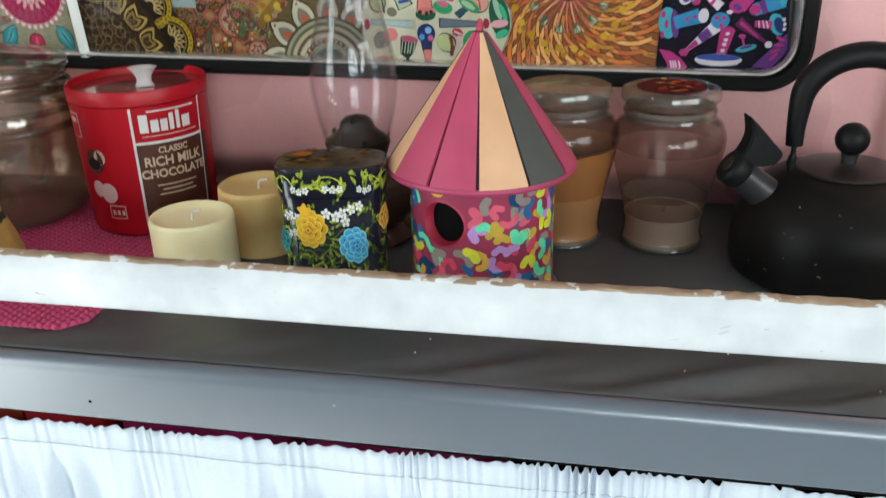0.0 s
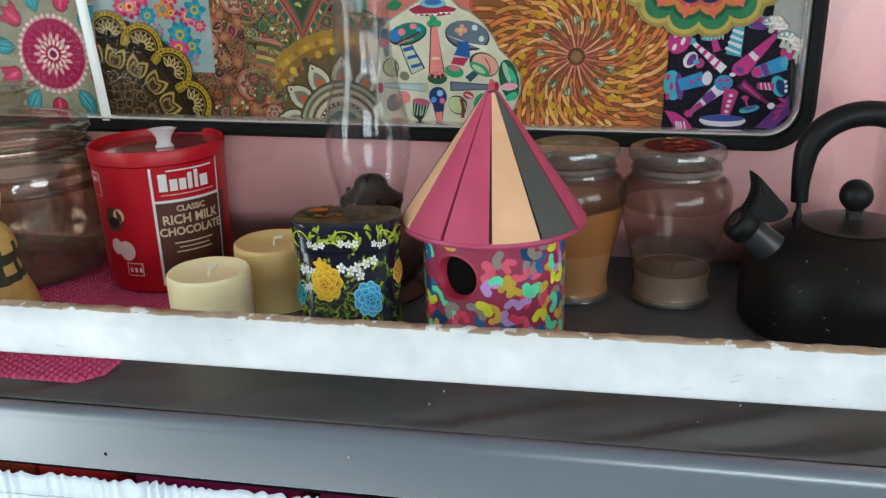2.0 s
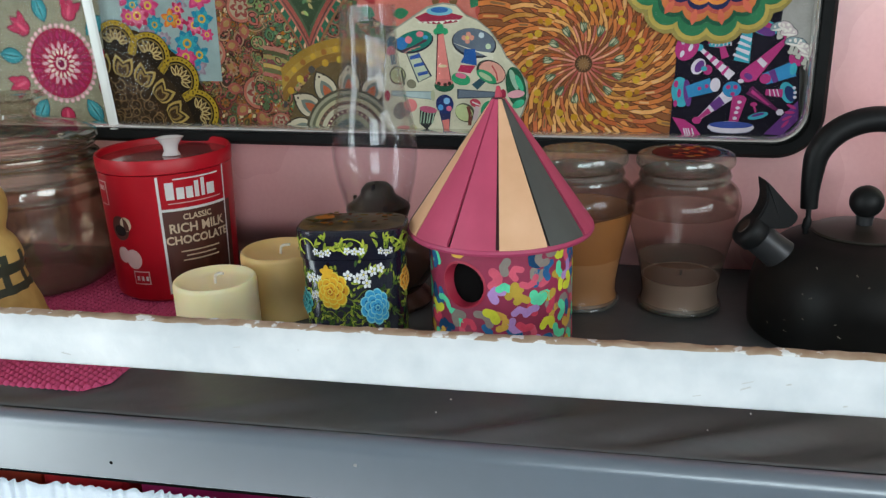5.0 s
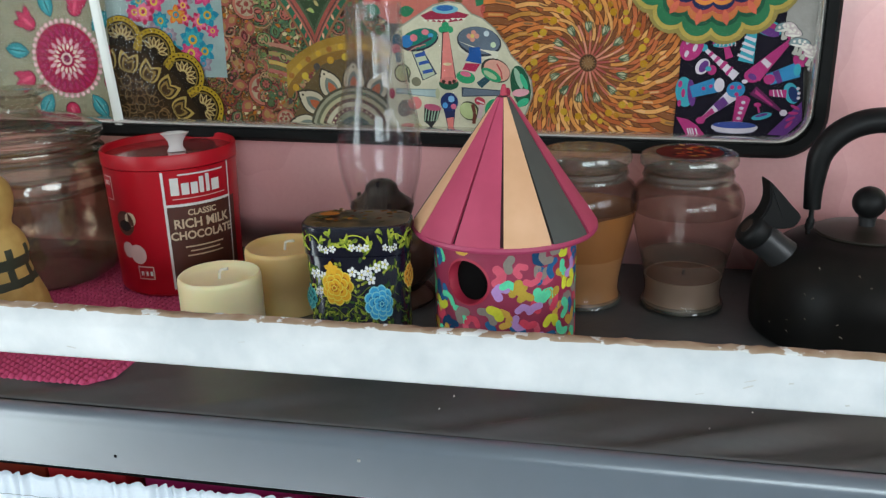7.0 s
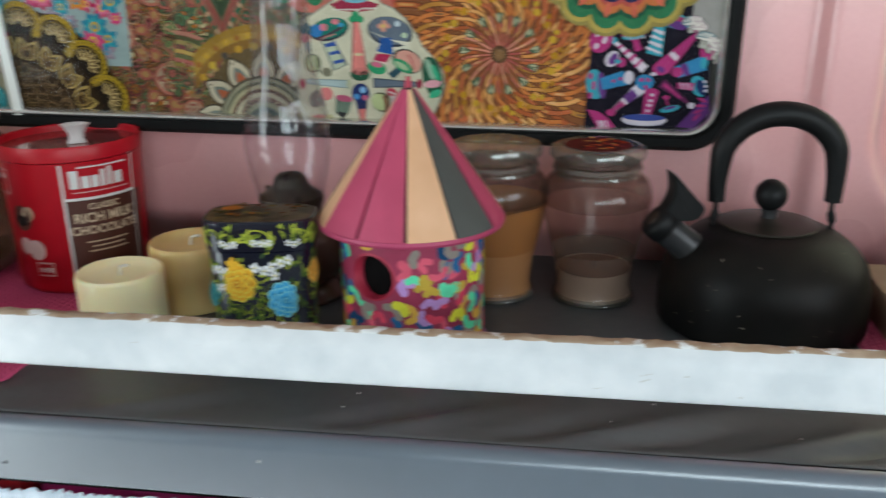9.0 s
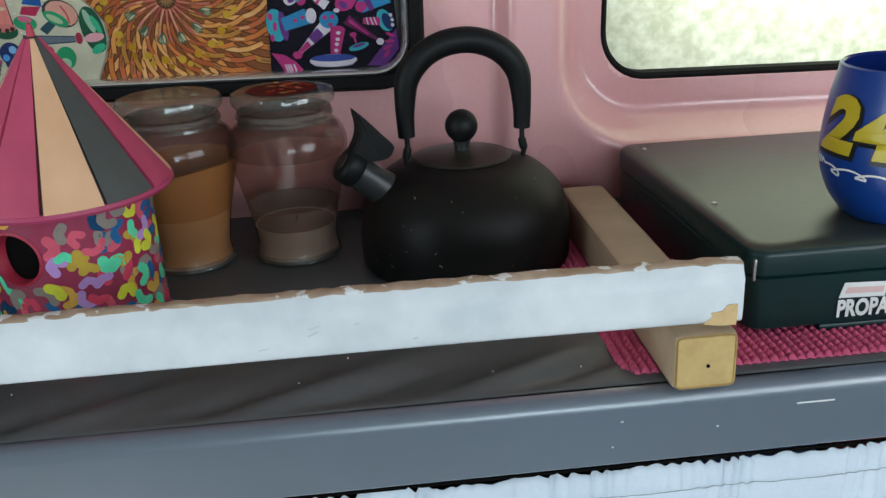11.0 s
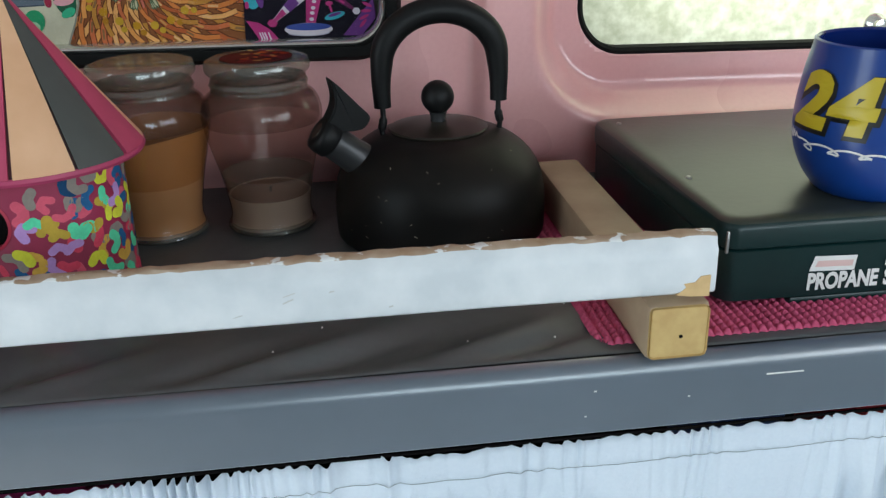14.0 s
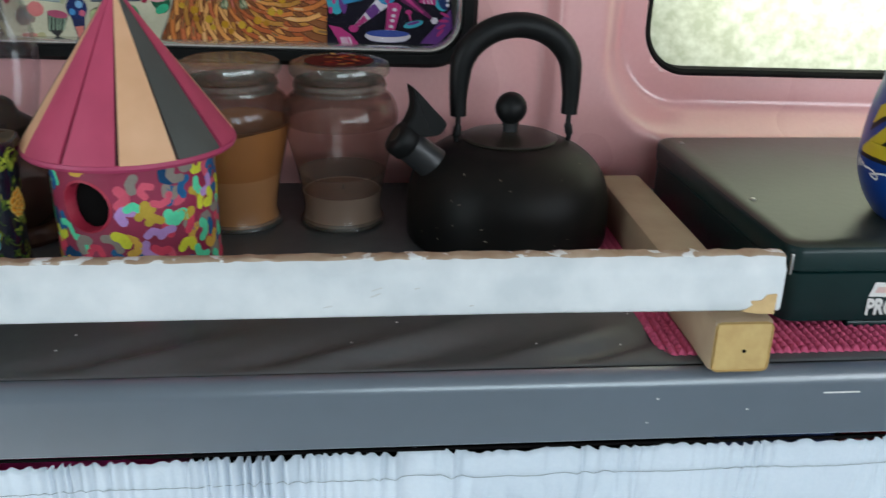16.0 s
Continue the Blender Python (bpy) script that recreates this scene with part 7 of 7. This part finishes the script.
a.up(0.14).poly([(0.2151, 1.1295), (0.2242, 1.1267), (0.2232, 1.1237), (0.2141, 1.1275)], "C4BAC4")
a.up(0.14).poly([(0.2142, 1.1245), (0.2233, 1.1207), (0.2233, 1.1187), (0.2122, 1.1225)], "C4BAC4")
a.up(0.14).poly([(0.2123, 1.1195), (0.2234, 1.1157), (0.2224, 1.1126), (0.2113, 1.1174)], "C4BAC4")
a.up(0.14).poly([(0.2104, 1.1144), (0.2225, 1.1096), (0.2225, 1.1076), (0.2094, 1.1124)], "C4BAC4")
a.up(0.14).disc(0.233, 1.1358, 0.0118, "3A94A4", ry=0.0065, n=18, rot=-0.3142)
a.up(0.14).disc(0.233, 1.1338, 0.0099, "5E3474", ry=0.0043, n=18, rot=-0.384)
a.up(0.14).disc(0.235, 1.1379, 0.006, "A4326C", ry=0.0022, n=18, rot=-0.3142)
a.up(0.14).disc(0.1816, 1.1029, 0.0073, "C4BAC4", ry=0.0056, n=18, rot=1.0472)
a.up(0.14).disc(0.1826, 1.1029, 0.0056, "5E3474", ry=0.0034, n=18, rot=1.0472)
a.up(0.14).disc(0.1896, 1.1, 0.0039, "A4326C", ry=0.0043, n=18, rot=-0.)
a.up(0.14).disc(0.1866, 1.101, 0.0026, "3A94A4", ry=0.0022, n=18, rot=-0.)
a.up(0.14).disc(0.168, 1.0806, 0.0077, "3A94A4", ry=0.0133, n=18, rot=0.1396)
a.up(0.14).disc(0.174, 1.0798, 0.0034, "5E3474", ry=0.012, n=18, rot=0.1396)
a.up(0.14).disc(0.1639, 1.0876, 0.0019, "A4326C", ry=0.003, n=18, rot=-0.)
a.up(0.14).disc(0.167, 1.0796, 0.0017, "A4326C", ry=0.0039, n=18, rot=-0.)
a.up(0.14).disc(0.1642, 1.0706, 0.0017, "A4326C", ry=0.003, n=18, rot=-0.)
a.up(0.14).poly([(0.1751, 1.0758), (0.1719, 1.0857), (0.1918, 1.0931), (0.197, 1.0812)], "3078A4")
a.up(0.14).disc(0.1969, 1.0872, 0.0043, "C4BAC4", ry=0.006, n=18, rot=-0.)
a.up(0.14).disc(0.1839, 1.0839, 0.0017, "A4326C", ry=0.0017, n=8, rot=-0.)
a.up(0.14).disc(0.1899, 1.086, 0.0017, "A4326C", ry=0.0017, n=8, rot=-0.)
a.up(0.14).poly([(0.2389, 1.0879), (0.2347, 1.0969), (0.2575, 1.1073), (0.2627, 1.0954)], "3078A4")
a.up(0.14).poly([(0.2449, 1.0891), (0.2397, 1.099), (0.2446, 1.1011), (0.2488, 1.0911)], "5E3474")
a.up(0.14).disc(0.2378, 1.0929, 0.0047, "A4326C", ry=0.0043, n=18, rot=-0.)
a.up(0.14).disc(0.2625, 1.1104, 0.0073, "A4326C", ry=0.0069, n=18, rot=-0.)
a.up(0.14).disc(0.2596, 1.1013, 0.003, "3A94A4", ry=0.0052, n=18, rot=-0.)
a.up(0.14).disc(0.257, 1.0813, 0.006, "3A94A4", ry=0.0095, n=18, rot=0.4363)
a.up(0.14).disc(0.259, 1.0803, 0.0039, "20305A", ry=0.0073, n=18, rot=0.4363)
a.up(0.14).poly([(0.239, 1.0789), (0.2389, 1.0839), (0.2529, 1.0842), (0.2531, 1.0772)], "A4326C")
a.up(0.14).line([(0.2419, 1.084), (0.2431, 1.078)], 0.0009, "C4BAC4")
a.up(0.14).line([(0.2449, 1.0841), (0.2471, 1.0781)], 0.0009, "C4BAC4")
a.up(0.14).line([(0.2479, 1.0841), (0.2501, 1.0781)], 0.0009, "C4BAC4")
a.up(0.14).disc(0.2619, 1.0854, 0.0015, "C4BAC4", ry=0.0015, n=6, rot=-0.)
a.up(0.14).disc(0.263, 1.0814, 0.0015, "C4BAC4", ry=0.0015, n=6, rot=-0.)
a.up(0.14).disc(0.2631, 1.0774, 0.0015, "C4BAC4", ry=0.0015, n=6, rot=-0.)
a.up(0.14).poly([(0.212, 1.0785), (0.2241, 1.0757), (0.2175, 1.0515), (0.2105, 1.0534)], "A4326C")
a.up(0.14).disc(0.2181, 1.0746, 0.0056, "A4326C", ry=0.0039, n=18, rot=-0.)
a.up(0.14).disc(0.2182, 1.0726, 0.0019, "C4BAC4", ry=0.0015, n=8, rot=-0.)
a.up(0.14).disc(0.2172, 1.0675, 0.0019, "C4BAC4", ry=0.0015, n=8, rot=-0.)
a.up(0.14).disc(0.2163, 1.0635, 0.0019, "C4BAC4", ry=0.0015, n=8, rot=-0.)
a.up(0.14).disc(0.2154, 1.0585, 0.0019, "C4BAC4", ry=0.0015, n=8, rot=-0.)
a.up(0.14).disc(0.2126, 1.0505, 0.0198, "C4BAC4", ry=0.0052, n=18, rot=-0.)
a.up(0.14).disc(0.2125, 1.0525, 0.0185, "3A4A90", ry=0.003, n=18, rot=-0.)
a.up(0.14).disc(0.2126, 1.0475, 0.0172, "9A90A8", ry=0.0026, n=18, rot=-0.)
a.up(0.14).poly([(0.1624, 1.0585), (0.1724, 1.0567), (0.1815, 1.0509), (0.1887, 1.042), (0.1727, 1.0417), (0.1686, 1.0487)], "A4326C")
a.up(0.14).line([(0.1747, 1.0428), (0.1726, 1.0487)], 0.0011, "C4BAC4")
a.up(0.14).line([(0.1767, 1.0428), (0.1746, 1.0488)], 0.0011, "C4BAC4")
a.up(0.14).line([(0.1787, 1.0428), (0.1766, 1.0488)], 0.0011, "C4BAC4")
a.up(0.14).line([(0.1817, 1.0429), (0.1796, 1.0489)], 0.0011, "C4BAC4")
a.up(0.14).disc(0.2302, 1.0708, 0.003, "A4326C", ry=0.0019, n=18, rot=-0.)
a.up(0.14).line([(0.2302, 1.0708), (0.2323, 1.0638)], 0.0017, "A4326C")
a.up(0.14).disc(0.2344, 1.0609, 0.0086, "3A94A4", ry=0.0028, n=18, rot=0.2618)
a.up(0.14).disc(0.2344, 1.0619, 0.0056, "5E3474", ry=0.0013, n=18, rot=0.2618)
a.up(0.14).poly([(0.2407, 1.045), (0.2661, 1.0744), (0.2684, 1.0585), (0.2557, 1.0442)], "5E3474")
a.up(0.14).disc(0.2575, 1.0543, 0.0013, "A4326C", ry=0.0043, n=18, rot=-0.6981)
a.up(0.14).disc(0.2584, 1.0593, 0.0013, "A4326C", ry=0.0043, n=18, rot=-1.1345)
a.up(0.14).disc(0.2603, 1.0643, 0.0013, "A4326C", ry=0.0043, n=18, rot=-1.5708)
a.up(0.14).disc(0.2612, 1.0694, 0.0013, "A4326C", ry=0.0043, n=18, rot=-2.0071)
finish(a, "black page of pink and turquoise mushrooms")

# green and orange mandala overlapping the top
cx, cz = 0.186, 1.2005
out = []
for k in range(96):
    t = 2 * math.pi * k / 96
    r = 0.075 + 0.0045 * abs(math.sin(8 * t)) ** 0.6
    out.append((cx + r * math.cos(t), cz + r * math.sin(t)))
a = page(0.10, 0.30, 1.10, ZT, "8A7A44", 8, out)
for j, (r, c, e) in enumerate(((0.0715, "2E6A48", "A8924A"), (0.061, "B86A3E", "24503A"), (0.0525, "24284A", "A84A44"), (0.046, "B0485A", "C87A3A"), (0.038, "2E7A56", "20304A"), (0.03, "C8803A", "8E2A3A"), (0.02, "2A5A4A", "C89A4A"))):
    for k in range(16):
        t = 2 * math.pi * (k + 0.5) / 16
        a.level = 2 + 2 * j
        a.disc(cx + (r - 0.010) * math.cos(t), cz + (r - 0.010) * math.sin(t), 0.0132 * r / 0.07 + 0.002, e, n=16)
        a.up().disc(cx + (r - 0.0115) * math.cos(t), cz + (r - 0.0115) * math.sin(t), 0.0118 * r / 0.07 + 0.001, c, n=16)
for k in range(16):
    t = 2 * math.pi * k / 16
    a.level = 16
    a.petal(cx, cz, t + 0.196, 0.050, 0.064, 0.0028, "C0604A")
finish(a, "green and orange scalloped mandala page")

# small white corner page and plain backing
a = page(0.238, 0.285, 1.098, 1.2, "8E8A86", 7, [(0.246, 1.140), (0.266, 1.112), (0.285, 1.108), (0.285, 1.2), (0.25, 1.2)])
for k in range(10):
    a.level = 2
    a.mushroom(0.245 + 0.004 * k, 1.135 - 0.0042 * k + rng.uniform(-0.002, 0.003), 0.014, rng.uniform(-40, 40), rng.choice(["B8A8A8", "7A8A8E", "8E5A6A"]), "A8A49A", "D0C8C0")
finish(a, "pale corner page with small mushrooms")
bk = mesh_ob("backing_sheet", boxed(-0.705, 0.277, 0.8288, 0.8296, 1.031, 1.405), surface("grey_backing", (0.14, 0.13, 0.115), rough=0.7), 0)
bk.matrix_world = LEAN
tagged(bk, "grey backing sheet behind the coloured pages", "backing sheet")
